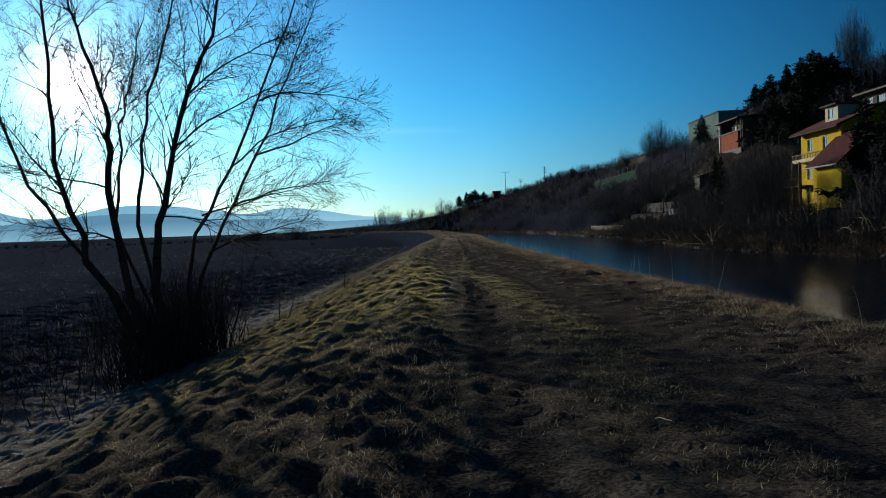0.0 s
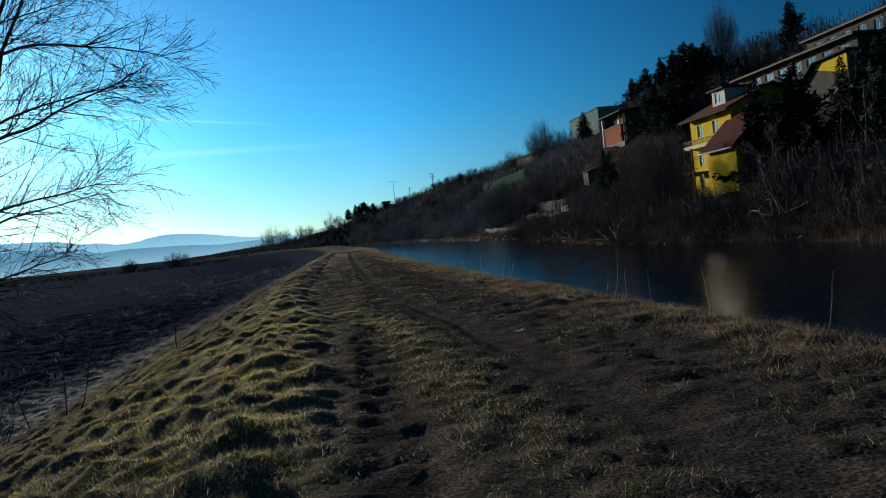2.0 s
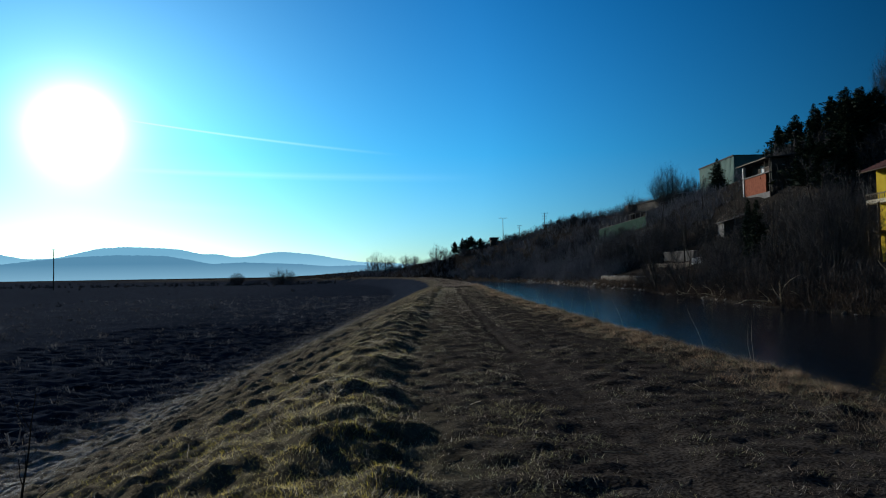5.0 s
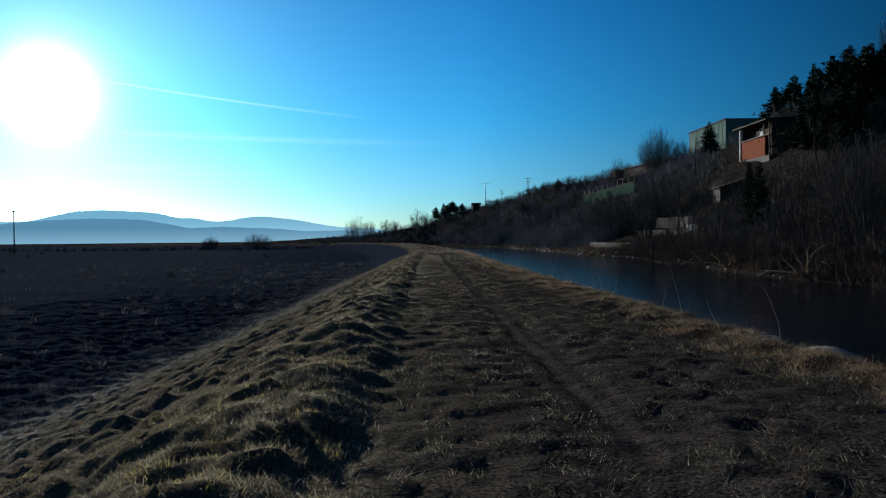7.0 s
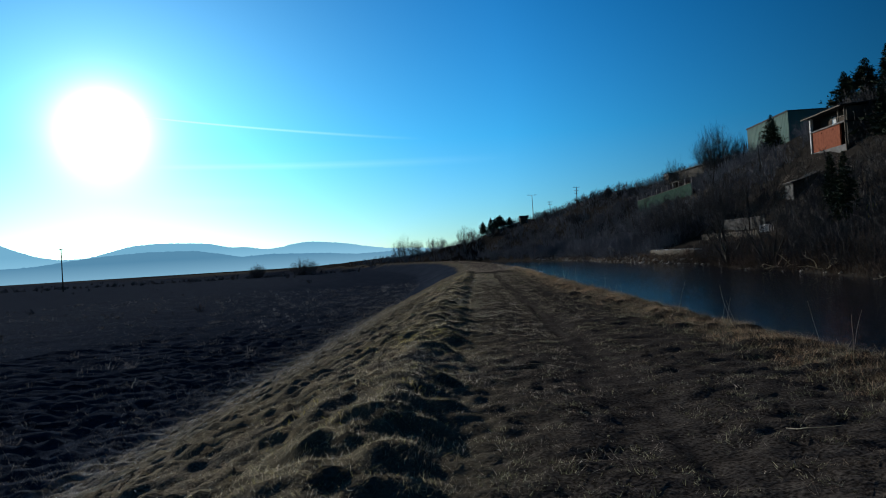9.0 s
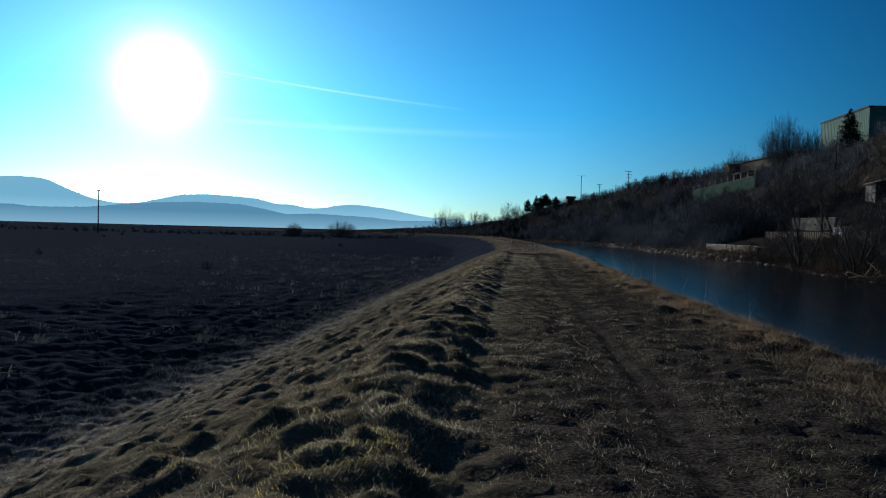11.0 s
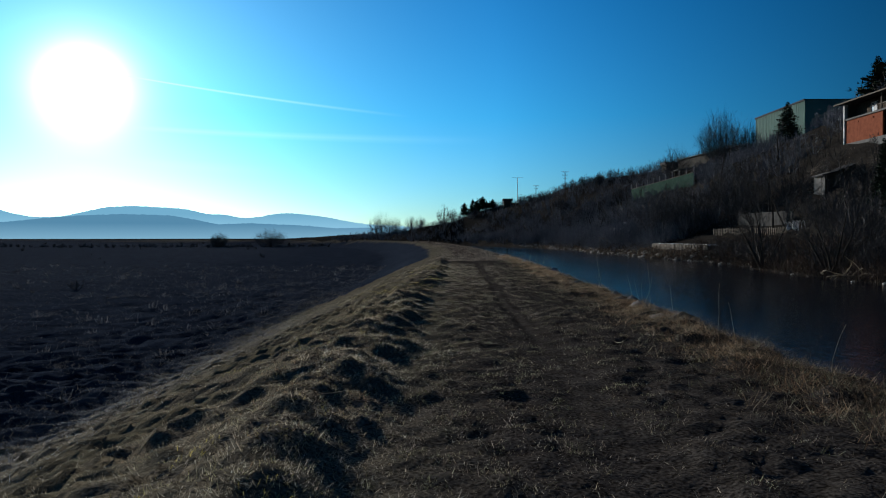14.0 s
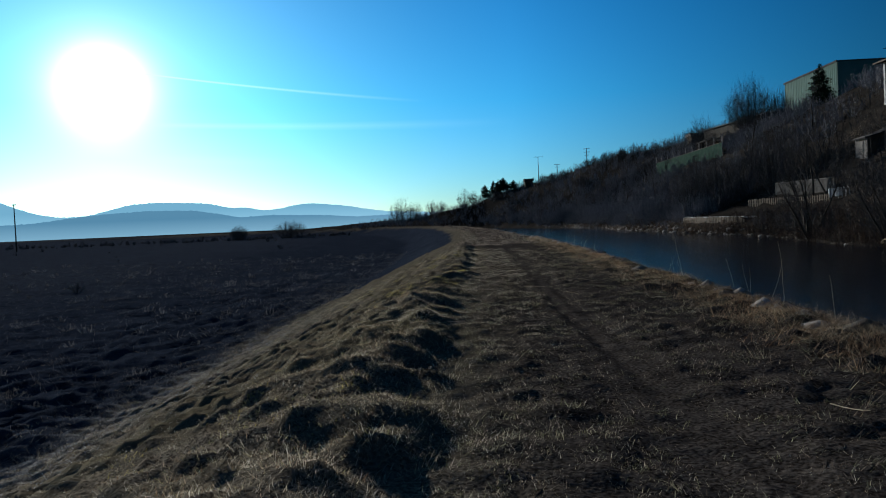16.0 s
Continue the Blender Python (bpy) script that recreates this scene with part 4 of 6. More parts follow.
for k, (at, h) in enumerate([((-50.29, 578.42), 18.07), ((-40.87, 578.66), 12.33), ((-28.51, 559.18), 9.88), ((-21.55, 549.44), 7.96), ((-55.89, 588.07), 14.90), ((-4.90, 500.27), 12.21), ((0.45, 500.44), 8.30), ((-44.11, 568.42), 10.27), ((61.34, 363.23), 5.33), ((57.45, 383.06), 3.19)]):
    dome_tree("bare tree at the river bend", at, max(4.0, h), max(4.0, h) * (0.75 + 0.1 * (k % 4)), 100 + k, "river bend trees", 80, 12, 0.022)
for k, (x, y, h) in enumerate([(44, 62, 9), (47, 70, 8), (42, 74, 7), (52, 60, 11), (55, 78, 10), (38.5, 66, 6), (60, 70, 12), (52, 112, 8), (46, 118, 7), (56, 126, 9), (44, 136, 6), (62, 140, 9), (55, 150, 8), (48, 195, 8), (54, 205, 9), (46, 215, 7), (60, 220, 10), (52, 235, 8), (66, 205, 8), (70, 235, 8), (50, 262, 8), (45, 285, 7), (58, 285, 8), (40, 310, 8)]):
    bare_tree("bare tree on the wooded slope", (x, y), h, 140 + k, 0.36, 1 + k % 2, 7, "slope trees", 0.25, 0.014)

for k in range(18):
    y = 300 + 9.0 * k + 4 * math.sin(k * 2.3)
    x = float(far_shore(y)) + 38 + 14 * math.sin(k * 1.7)
    dome_tree("round bare tree on the hill's brow", (x, y), 4.2 + 1.6 * math.sin(k * 3.1), 5.0 + 1.5 * math.sin(k * 1.3), 180 + k, "brow trees", 70, 12, 0.016)

for k, (x, y, h, w) in enumerate([(-70, 335, 7.0, 12.0), (-88, 330, 5.5, 7.5)]):
    dome_tree("bare bush at the field's far edge", (x, y), h, w, 220 + k, "field bushes", 150, 16, 0.016)

# ---- scrub on the far bank and hill: beyond count ----
FACADES = [((43, 80), (46, 97), 3.0, 12.0), ((67, 166), (67, 185), 17.5, 24.5), ((68, 93), (68, 121), 15.0, 20.0), ((56, 169), (58, 174), 8.5, 12.0), ((48, 178), (50, 163), 3.4, 5.5),
           ((61, 305), (65, 254), 19.0, 22.5), ((36, 190), (38, 166), -0.6, 0.4), ((44, 181), (47, 160), 1.8, 2.6), ((89, 242), (90, 272), 33, 37), ((48, 136), (51, 142), 4.0, 6.0), ((50, 164), (48, 179), 3.6, 5.4)]


def in_the_way(x, y, top, wide):
    """Whether a shrub here would hide a house front from the dike."""
    for ey in (0, 8, 30, 58):
        d = math.hypot(x, y - ey)
        a, e, w = math.atan2(x, y - ey), (top - 1.4) / d, wide / d
        for p, q, z0, z1 in FACADES:
            a0, a1 = sorted((math.atan2(p[0], p[1] - ey), math.atan2(q[0], q[1] - ey)))
            far = max(math.hypot(p[0], p[1] - ey), math.hypot(q[0], q[1] - ey))
            if d < far and a0 - w < a < a1 + w and e > (z0 - 1.4 + 0.15 * (z1 - z0)) / far:
                return True
    return False


def scrub_forms(seed, count, limbs, twigs, least):
    r = np.random.default_rng(seed)
    return [slivers(dome(r, limbs, twigs, least), k) for k in range(count)]


def scatter(name, label, forms, spots, mat):
    """Many shrubs joined into one mesh: spots is rows of x, y, z, height, width."""
    r = np.random.default_rng(len(spots))
    V, F, base = [], [], 0
    for x, y, z, h, w in spots:
        v, f = forms[r.integers(len(forms))]
        a = r.uniform(0, 6.283)
        c, s = math.cos(a), math.sin(a)
        q = np.stack([(v[:, 0] * c - v[:, 1] * s) * w + x, (v[:, 0] * s + v[:, 1] * c) * w + y, v[:, 2] * h + z], 1)
        V.append(q)
        F.append(f + base)
        base += len(v)
    return tagged(new(name, fast_mesh(name, np.concatenate(V), np.concatenate(F), mat)), label, "scrub", kind="stuff")


r_s = np.random.default_rng(11)
forms_near, forms_far, forms_brush = scrub_forms(1, 12, 10, 9, 0.0045), scrub_forms(2, 8, 8, 4, 0.010), scrub_forms(3, 6, 9, 4, 0.025)
forms_mist = scrub_forms(4, 10, 10, 5, 0.0065)
spots = []
while len(spots) < 4300:
    y = 45 + 285 * r_s.random() ** 1.25
    s = r_s.uniform(0.8, 62) if r_s.random() < 0.62 else r_s.uniform(0.5, 12)
    x = float(far_shore(y)) + s
    h = r_s.uniform(1.8, 5.2) * (0.6 if s < 4 else (1.25 if y < 190 else 0.95) if s > 34 else 1.0)
    z = float(land(x, y)) - 0.1
    if not in_the_way(x, y, z + h, 1.0) and not shades_house(x, y, z + h):
        spots.append((x, y, z, h, h * r_s.uniform(0.9, 1.5)))
TERRACE_A, TERRACE_B = (60.93, 305.69), (65.39, 254.84)  # the ends of the screened terrace
for k in range(60):  # bushes between the screened terrace and the barn
    u = r_s.random()
    x, y = TERRACE_A[0] + (TERRACE_B[0] - TERRACE_A[0]) * u + r_s.uniform(5, 10), TERRACE_A[1] + (TERRACE_B[1] - TERRACE_A[1]) * u + r_s.uniform(0, 6)
    h = r_s.uniform(2.6, 4.6)
    spots.append((x, y, float(land(x, y)) - 0.1, h, h * 1.2))
for k in range(40):
    u = r_s.random()
    x, y = TERRACE_A[0] + (TERRACE_B[0] - TERRACE_A[0]) * u - r_s.uniform(1, 5), TERRACE_A[1] + (TERRACE_B[1] - TERRACE_A[1]) * u - r_s.uniform(0, 5)
    h = r_s.uniform(1.8, 3.2)
    spots.append((x, y, float(land(x, y)) - 0.1, h, h * 1.2))
low_spots = []
while len(low_spots) < 560:  # low bushes hanging over the far waterline
    y = 52 + 118 * r_s.random()
    x = float(far_shore(y)) - 0.3 + 7.0 * r_s.random() ** 1.6
    h, z = r_s.uniform(1.0, 2.3), float(land(x, y)) - 0.1
    if not shades_house(x, y, z + h):
        low_spots.append((x, y, z, h, h * r_s.uniform(1.1, 1.8)))
scatter("waterside_scrub", "low reddish leafless bushes over the far waterline", scrub_forms(8, 8, 11, 7, 0.0042), low_spots, M_RED_SCRUB)
scatter("bank_scrub", "fine grey leafless bushes above the far bank", scrub_forms(7, 8, 13, 7, 0.0032), [s for s in spots if s[1] < 105], M_DARK_SCRUB)
scatter("hillside_scrub", "dense grey leafless scrub along the river hill", forms_near, [s for s in spots if 105 <= s[1] < 190], M_SCRUB)
scatter("misty_scrub", "leafless scrub along the far river hill, paled for haze", forms_mist, [s for s in spots if s[1] >= 190], M_HAZE_SCRUB)
spots = []
while len(spots) < 1150:
    y = r_s.uniform(300, 620)
    s = r_s.uniform(0.5, 75)
    x = float(far_shore(y)) + s
    h = r_s.uniform(2.2, 4.6)
    z = float(land(x, y)) - 0.2
    if not in_the_way(x, y, z + h, 1.5):
        spots.append((x, y, z, h, h * r_s.uniform(0.8, 1.2)))
for _ in range(260):  # bushes along the shore below the ridge
    y = r_s.uniform(315, 430)
    x = float(far_shore(y)) + r_s.uniform(1, 32)
    h = r_s.uniform(2.5, 5.0)
    spots.append((x, y, float(land(x, y)) - 0.2, h, h * r_s.uniform(0.9, 1.4)))
scatter("far_woods", "leafless woods along the far ridge, paled for haze", forms_far, spots, M_HAZE_SCRUB)
spots = []
for _ in range(750):  # low dead weeds on the near part of the field
    y = 6 + 150 * r_s.random() ** 1.2
    x = float(dike_shift(y) - toe(y)) - 1.0 - 55 * r_s.random() ** 1.3
    h = r_s.uniform(0.2, 0.55)
    spots.append((x, y, float(land(x, y)) - 0.02, h, h * r_s.uniform(1.5, 3.0)))
scatter("field_tangle", "low tangles of dead weeds in the field", scrub_forms(5, 6, 8, 5, 0.012), spots, M_WEED)
spots = []
for _ in range(60):  # pale brittle weed stands near the dike's foot
    y = r_s.uniform(20, 120)
    x = float(dike_shift(y) - toe(y)) - 0.8 - 14 * r_s.random() ** 1.3
    h = r_s.uniform(0.25, 0.6)
    spots.append((x, y, float(land(x, y)) - 0.02, h, h * r_s.uniform(1.2, 2.2)))
scatter("weed_stand", "pale frosted dead weeds standing in the field", scrub_forms(9, 6, 16, 14, 0.0028), spots, M_FROST_WEED)
spots = []
while len(spots) < 480:  # hedge lines and brush at the far side of the low field
    y = r_s.uniform(60, 520)
    x = -r_s.uniform(0.12, 1.1) * y - 12
    if r_s.random() < 0.75:
        y = 330 + 0.25 * (x + 100) + r_s.normal(0, 12)
    h = r_s.uniform(0.4, 1.2) * (0.3 + 1.4 * min(1.0, y / 350))
    spots.append((x, y, float(land(x, y)) - 0.1, h, h * r_s.uniform(0.8, 1.6)))
scatter("field_brush", "dark dead brush across the low field", forms_brush, spots, M_SCRUB)

# ---- grass on the dike: beyond count ----
def blades(x, y, z, height, width, lean, comb, seed, matted=0.0, short=False):
    """Grass blades as narrow tapered strips that bend over: arrays of feet, heights, widths, leans and the way each tuft is combed."""
    r = np.random.default_rng(seed)
    n = len(x)
    a = comb + r.normal(0, 0.7, n)
    way = np.stack([np.cos(a), np.sin(a)], 1)
    way = way * (1 - matted) + matted * np.array([0.35, -0.94])
    way /= np.linalg.norm(way, axis=1, keepdims=True) + 1e-6
    f = r.uniform(0, 2 * np.pi, n)
    side = np.stack([np.cos(f), np.sin(f), np.zeros(n)], 1) * (width / 2)[:, None]
    foot = np.stack([x, y, z - 0.01], 1)
    mid = foot + np.concatenate([way * (lean * height * 0.35)[:, None], (height * 0.62)[:, None]], 1)
    tip = foot + np.concatenate([way * (lean * height)[:, None], (height * np.clip(1.05 - 0.45 * lean, 0.3, 1))[:, None]], 1)
    if short:
        k = (np.arange(n) * 3)[:, None]
        return np.stack([foot - side, foot + side, tip], 1).reshape(-1, 3), k + [[0, 1, 2]]
    v = np.stack([foot - side, foot + side, mid + side * 0.75, mid - side * 0.75, tip], 1)
    k = (np.arange(n) * 5)[:, None]
    t = np.concatenate([k + [0, 1, 2], k + [0, 2, 3], k + [3, 2, 4]], 1).reshape(-1, 3)
    return v.reshape(-1, 3), t


def tufts(seed, count, per, area, tall, wide, lean, radius, keep=None):
    """Feet of blades in tufts; area(r, n) gives the tufts' places; tall(u, y) the heights there."""
    r = np.random.default_rng(seed)
    cx, cy = area(r, count)
    if keep is not None:
        m = r.random(len(cx)) < keep(cx, cy)
        cx, cy = cx[m], cy[m]
    big = r.uniform(0.6, 1.4, len(cx)) * tall(cx - dike_shift(cy), cy)
    x = np.repeat(cx, per) + r.normal(0, 1, len(cx) * per) * radius
    y = np.repeat(cy, per) + r.normal(0, 1, len(cx) * per) * radius
    h = np.repeat(big, per) * r.uniform(0.55, 1.15, len(x))
    return x, y, ground_z(x, y), h, wide * r.uniform(0.6, 1.3, len(x)), lean * r.uniform(0.3, 1.6, len(x)), np.repeat(r.uniform(0, 2 * np.pi, len(cx)), per)


def worn_at(x, y):
    d = x - dike_shift(y) - track_x(y)
    second = 0.85 * np.exp(-((x - 0.30 - 0.02 * y) / 0.27) ** 4) * (1 - ramp(y, 19, 27))
    return np.clip(1 - second - 0.9 * np.exp(-((d - 0.06) / (0.24 + 0.16 * (1 - ramp(y, 18, 30)))) ** 2) - 0.12 * np.exp(-((d - 0.1) / 1.0) ** 4), 0.08, 1)


def patch(x, y, s, o):
    """Slow variation over the ground, 0 to 1."""
    return 0.5 + 0.5 * np.sin(x * s + o + 1.7 * np.sin(y * s * 0.7 + o)) * np.cos(y * s * 0.9 - o)


def crown_area(r, n):
    y = -1.5 + 92 * r.random(n) ** 1.1
    return dike_shift(y) - foot(y) + r.random(n) * (bank_edge(y) + foot(y)), y


def slope_area(r, n):
    y = -1.5 + 95 * r.random(n) ** 1.1
    return dike_shift(y) - foot(y) + 0.1 - (toe(y) + 0.2 - foot(y)) * r.random(n) ** 1.35, y


def edge_area(r, n):
    y = r.uniform(2, 108, n)
    return dike_shift(y) + bank_edge(y) + r.normal(-0.15, 0.45, n), y


def join(rows):
    return [np.concatenate(c) for c in zip(*rows)]


def sward(name, label, mat, rows, seed, matted=0.0, short=False):
    v, t = blades(*rows, seed, matted, short)
    return tagged(new(name, fast_mesh(name, v, t, mat)), label, "grass", kind="stuff")


def clump(u, y):
    """Where the trodden grass still stands in small clumps, 0 to 1."""
    return np.clip(0.5 + 1.1 * rolling(u, y, 0.19, 71) + 0.35 * rolling(u, y, 0.6, 72), 0.05, 1)


def right_of_track(x, y):
    return ramp(x - dike_shift(y) - track_x(y), 0.1, 0.9)


sward("short_grass", "short trodden winter grass on the dike's crown", M_CROWN_GRASS, tufts(31, 70000, 9, crown_area, lambda u, y: 0.016 + 0.044 * clump(u, y), 0.0056, 1.0, 0.035, lambda x, y: clump(x - dike_shift(y), y) * worn_at(x, y) * (0.35 + 0.65 * patch(x, y, 0.9, 0.4)) * (1 - 0.35 * right_of_track(x, y))), 1, 0.15, True)
sward("dry_short_grass", "dry brown trodden grass on the dike's crown", M_CROWN_DRY, tufts(32, 64000, 9, crown_area, lambda u, y: 0.018 + 0.046 * clump(u, y), 0.0056, 1.2, 0.035, lambda x, y: clump(x - dike_shift(y), y) * worn_at(x, y) * (1.0 - 0.6 * patch(x, y, 0.9, 0.4)) * (1 - 0.8 * right_of_track(x, y)) * (0.25 + 0.75 * ramp(y, 8, 22))), 2, 0.2, True)
# nearest the start this dark grass also paints shade across the crown
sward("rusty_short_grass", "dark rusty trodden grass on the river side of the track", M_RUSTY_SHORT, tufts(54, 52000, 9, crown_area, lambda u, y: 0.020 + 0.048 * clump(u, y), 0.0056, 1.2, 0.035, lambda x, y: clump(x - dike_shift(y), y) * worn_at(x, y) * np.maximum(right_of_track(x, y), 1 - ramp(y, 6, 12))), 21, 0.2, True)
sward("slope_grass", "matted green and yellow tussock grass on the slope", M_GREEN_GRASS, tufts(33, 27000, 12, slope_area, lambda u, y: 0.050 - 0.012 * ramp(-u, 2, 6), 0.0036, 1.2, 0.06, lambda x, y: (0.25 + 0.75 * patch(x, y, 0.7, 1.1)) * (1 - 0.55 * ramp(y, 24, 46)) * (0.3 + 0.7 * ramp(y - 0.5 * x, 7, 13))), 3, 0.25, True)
# dead grass, and dark colour standing in for the willow's shade
sward("shaded_dead_grass", "reddish dead grass, darkened to paint the willow's shade on the slope", M_RUSTY_SHORT, tufts(56, 9000, 12, lambda r, n: (lambda y: (dike_shift(y) - foot(y) + 0.1 - (toe(y) + 0.2 - foot(y)) * r.random(n) ** 1.35, y))(-1.5 + 16 * r.random(n)), lambda u, y: 0.07 + 0 * u, 0.0042, 1.0, 0.06, lambda x, y: 1 - ramp(y - 0.5 * x, 7, 13)), 23, 0.2, True)
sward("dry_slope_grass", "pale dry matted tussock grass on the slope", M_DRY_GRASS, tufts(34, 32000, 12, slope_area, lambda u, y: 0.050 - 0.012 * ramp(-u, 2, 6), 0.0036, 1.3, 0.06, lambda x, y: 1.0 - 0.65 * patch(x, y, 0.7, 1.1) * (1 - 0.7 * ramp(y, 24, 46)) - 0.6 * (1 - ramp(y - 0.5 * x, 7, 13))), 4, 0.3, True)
sward("tussock_blades", "long bent blades standing out of the tussocks", M_DRY_GRASS, tufts(44, 2000, 12, slope_area, lambda u, y: 0.085 - 0.03 * ramp(-u, 2, 5), 0.0032, 1.3, 0.06, lambda x, y: 0.3 + 0.7 * ramp(y - 0.5 * x, 8, 14)), 10, 0.15)
sward("bank_grass", "tall dry reddish grass along the river edge", M_BANK_GRASS, tufts(35, 9000, 14, edge_area, lambda u, y: 0.14 + 0.06 * ramp(y, 44, 62) * (1 - ramp(y, 66, 76)), 0.006, 1.2, 0.08), 5, 0.1, True)
sward("bank_green_grass", "rank green grass along the river edge", M_CROWN_GRASS, tufts(36, 4000, 12, edge_area, lambda u, y: 0.11 + 0 * u, 0.006, 1.1, 0.07), 6, 0.1, True)
sward("bank_tufts", "shaggy tan grass tussocks along the river edge", M_RUSSET_GRASS, tufts(55, 2600, 62, lambda r, n: (lambda y: (dike_shift(y) + bank_edge(y) + r.normal(-0.22, 0.28, n), y))(r.uniform(10, 108, n)), lambda u, y: 0.13 + 0.03 * ramp(y, 48, 62), 0.0055, 1.3, 0.085, lambda x, y: 0.25 + 0.75 * patch(x, y, 0.6, 3.0) ** 2), 22, 0.1, True)


def strip_area(r, n):
    y = -1 + 27 * r.random(n)
    return track_x(y) - 0.95 + 0.1 * np.sin(y * 0.8) + r.normal(0, 0.24, n), y


def sunny_area(r, n):
    y = 9 + 20 * r.random(n)
    return dike_shift(y) - foot(y) - 0.2 - 5.0 * r.random(n) ** 1.2, y


sward("green_strip", "olive-green grass strip between the wheel tracks", M_STRIP_GRASS, tufts(57, 4200, 16, strip_area, lambda u, y: 0.065 + 0 * u, 0.0045, 1.1, 0.05, lambda x, y: (0.2 + 0.8 * patch(x, y, 1.1, 0.9)) * (1 - 0.5 * ramp(y, 18, 26)) * (0.3 + 0.7 * ramp(y, 6, 10))), 24, 0.15, True)
# yellow-green grass that begins where the painted shade on the slope ends
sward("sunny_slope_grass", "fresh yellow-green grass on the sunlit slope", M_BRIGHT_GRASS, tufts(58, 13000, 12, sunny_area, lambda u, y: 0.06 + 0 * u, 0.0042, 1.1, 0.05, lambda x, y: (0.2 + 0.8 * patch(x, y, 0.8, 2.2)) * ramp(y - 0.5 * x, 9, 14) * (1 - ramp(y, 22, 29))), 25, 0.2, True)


def low_slope_area(r, n):
    y = 16 + 72 * r.random(n)
    return dike_shift(y) - toe(y) + 0.1 + 4.6 * r.random(n) ** 1.2, y


sward("low_slope_grass", "short greyish matted grass on the slope's lower part", M_DRY_GRASS, tufts(59, 21000, 8, low_slope_area, lambda u, y: 0.050 + 0 * u, 0.0048, 1.1, 0.05, lambda x, y: 0.45 + 0.55 * patch(x, y, 0.9, 1.7)), 26, 0.2, True)


def late_area(r, n):
    y = 42 + 52 * r.random(n)
    return dike_shift(y) - foot(y) + r.random(n) * (bank_edge(y) + foot(y)), y


sward("pale_crown_grass", "pale straw-coloured winter grass on the dike's crown", M_DRY_GRASS, tufts(49, 36000, 9, late_area, lambda u, y: 0.042 + 0 * u, 0.0042, 1.1, 0.05, lambda x, y: worn_at(x, y) * (0.3 + 0.7 * patch(x, y, 0.8, 2.6)) * ramp(y, 42, 52) * (1 - 0.9 * right_of_track(x, y))), 17, 0.1, True)


def ridge_area(r, n):
    y = r.uniform(2, 90, n)
    return dike_shift(y) - foot(y) - 0.15 - np.abs(r.normal(0, 1.3, n)), y


sward("green_tufts", "bright yellow-green grass tufts along the dike's shoulder", M_BRIGHT_GRASS, tufts(45, 2600, 34, ridge_area, lambda u, y: 0.06 + 0 * u, 0.0035, 1.1, 0.10, lambda x, y: np.clip(0.7 * patch(x, y, 0.5, 2.0) ** 3 + 0.9 * (1 - ramp(y, 16, 32)), 0, 1) * ramp(y - 0.5 * x, 8, 12)), 12, 0.2)


sward("russet_grass", "russet and tan grass patches on the shoulder", M_RUSSET_GRASS, tufts(50, 15000, 9, lambda r, n: ridge_area(r, n), lambda u, y: 0.06 + 0 * u, 0.004, 1.1, 0.06, lambda x, y: patch(x, y, 0.75, 4.0) ** 2 * ramp(y, 20, 40)), 18, 0.2, True)
sward("crown_tufts", "small dry grass tufts on the dike's crown", M_CROWN_DRY, tufts(49, 8000, 14, crown_area, lambda u, y: 0.048 + 0 * u, 0.004, 1.1, 0.045, lambda x, y: worn_at(x, y) ** 2 * (1 - 0.7 * right_of_track(x, y)) * (0.3 + 0.7 * ramp(y, 6, 12))), 17, 0.1, True)


def shoulder_area(r, n):
    y = 0.5 + 72 * r.random(n) ** 1.1
    return dike_shift(y) - foot(y) - 0.1 - np.abs(r.normal(0, 1.1, n)), y


sward("shoulder_grass", "fine frosted grass on the tussocks along the shoulder", M_DRY_GRASS, tufts(47, 15000, 10, shoulder_area, lambda u, y: 0.062 + 0 * u, 0.0036, 1.0, 0.05, lambda x, y: 0.2 + 0.8 * ramp(y - 0.5 * x, 8, 14)), 14, 0.1, True)
sward("shoulder_green_grass", "fine green grass on the tussocks along the shoulder", M_GREEN_GRASS, tufts(48, 9000, 9, shoulder_area, lambda u, y: 0.062 + 0 * u, 0.0036, 1.0, 0.05, lambda x, y: (1 - 0.6 * ramp(y, 24, 46)) * (0.2 + 0.8 * ramp(y - 0.5 * x, 7, 13))), 15, 0.1, True)


def far_area(r, n):
    y = 98 + 130 * r.random(n) ** 1.5
    return dike_shift(y) - 1.8 + 6.3 * r.random(n), y


sward("far_dike_grass", "dry grass on the dike's far stretch", M_CROWN_DRY, tufts(37, 2600, 8, far_area, lambda u, y: 0.16 + 0 * u, 0.02, 1.0, 0.15), 7, 0.0, True)


def field_area(r, n):
    y = 3 + 150 * r.random(n) ** 1.3
    return dike_shift(y) - toe(y) + 0.5 - 45 * r.random(n) ** 1.6, y


def toe_area(r, n):
    y = r.uniform(0, 105, n)
    return dike_shift(y) - toe(y) + r.normal(0, 0.9, n), y


sward("field_weeds", "dead dark weeds and stubble in the low field", M_WEED, join([tufts(38, 16000, 6, field_area, lambda u, y: 0.24 + 0 * u, 0.010, 0.9, 0.16), tufts(39, 2500, 6, toe_area, lambda u, y: 0.25 + 0 * u, 0.008, 1.1, 0.12)]), 8, 0.0, True)
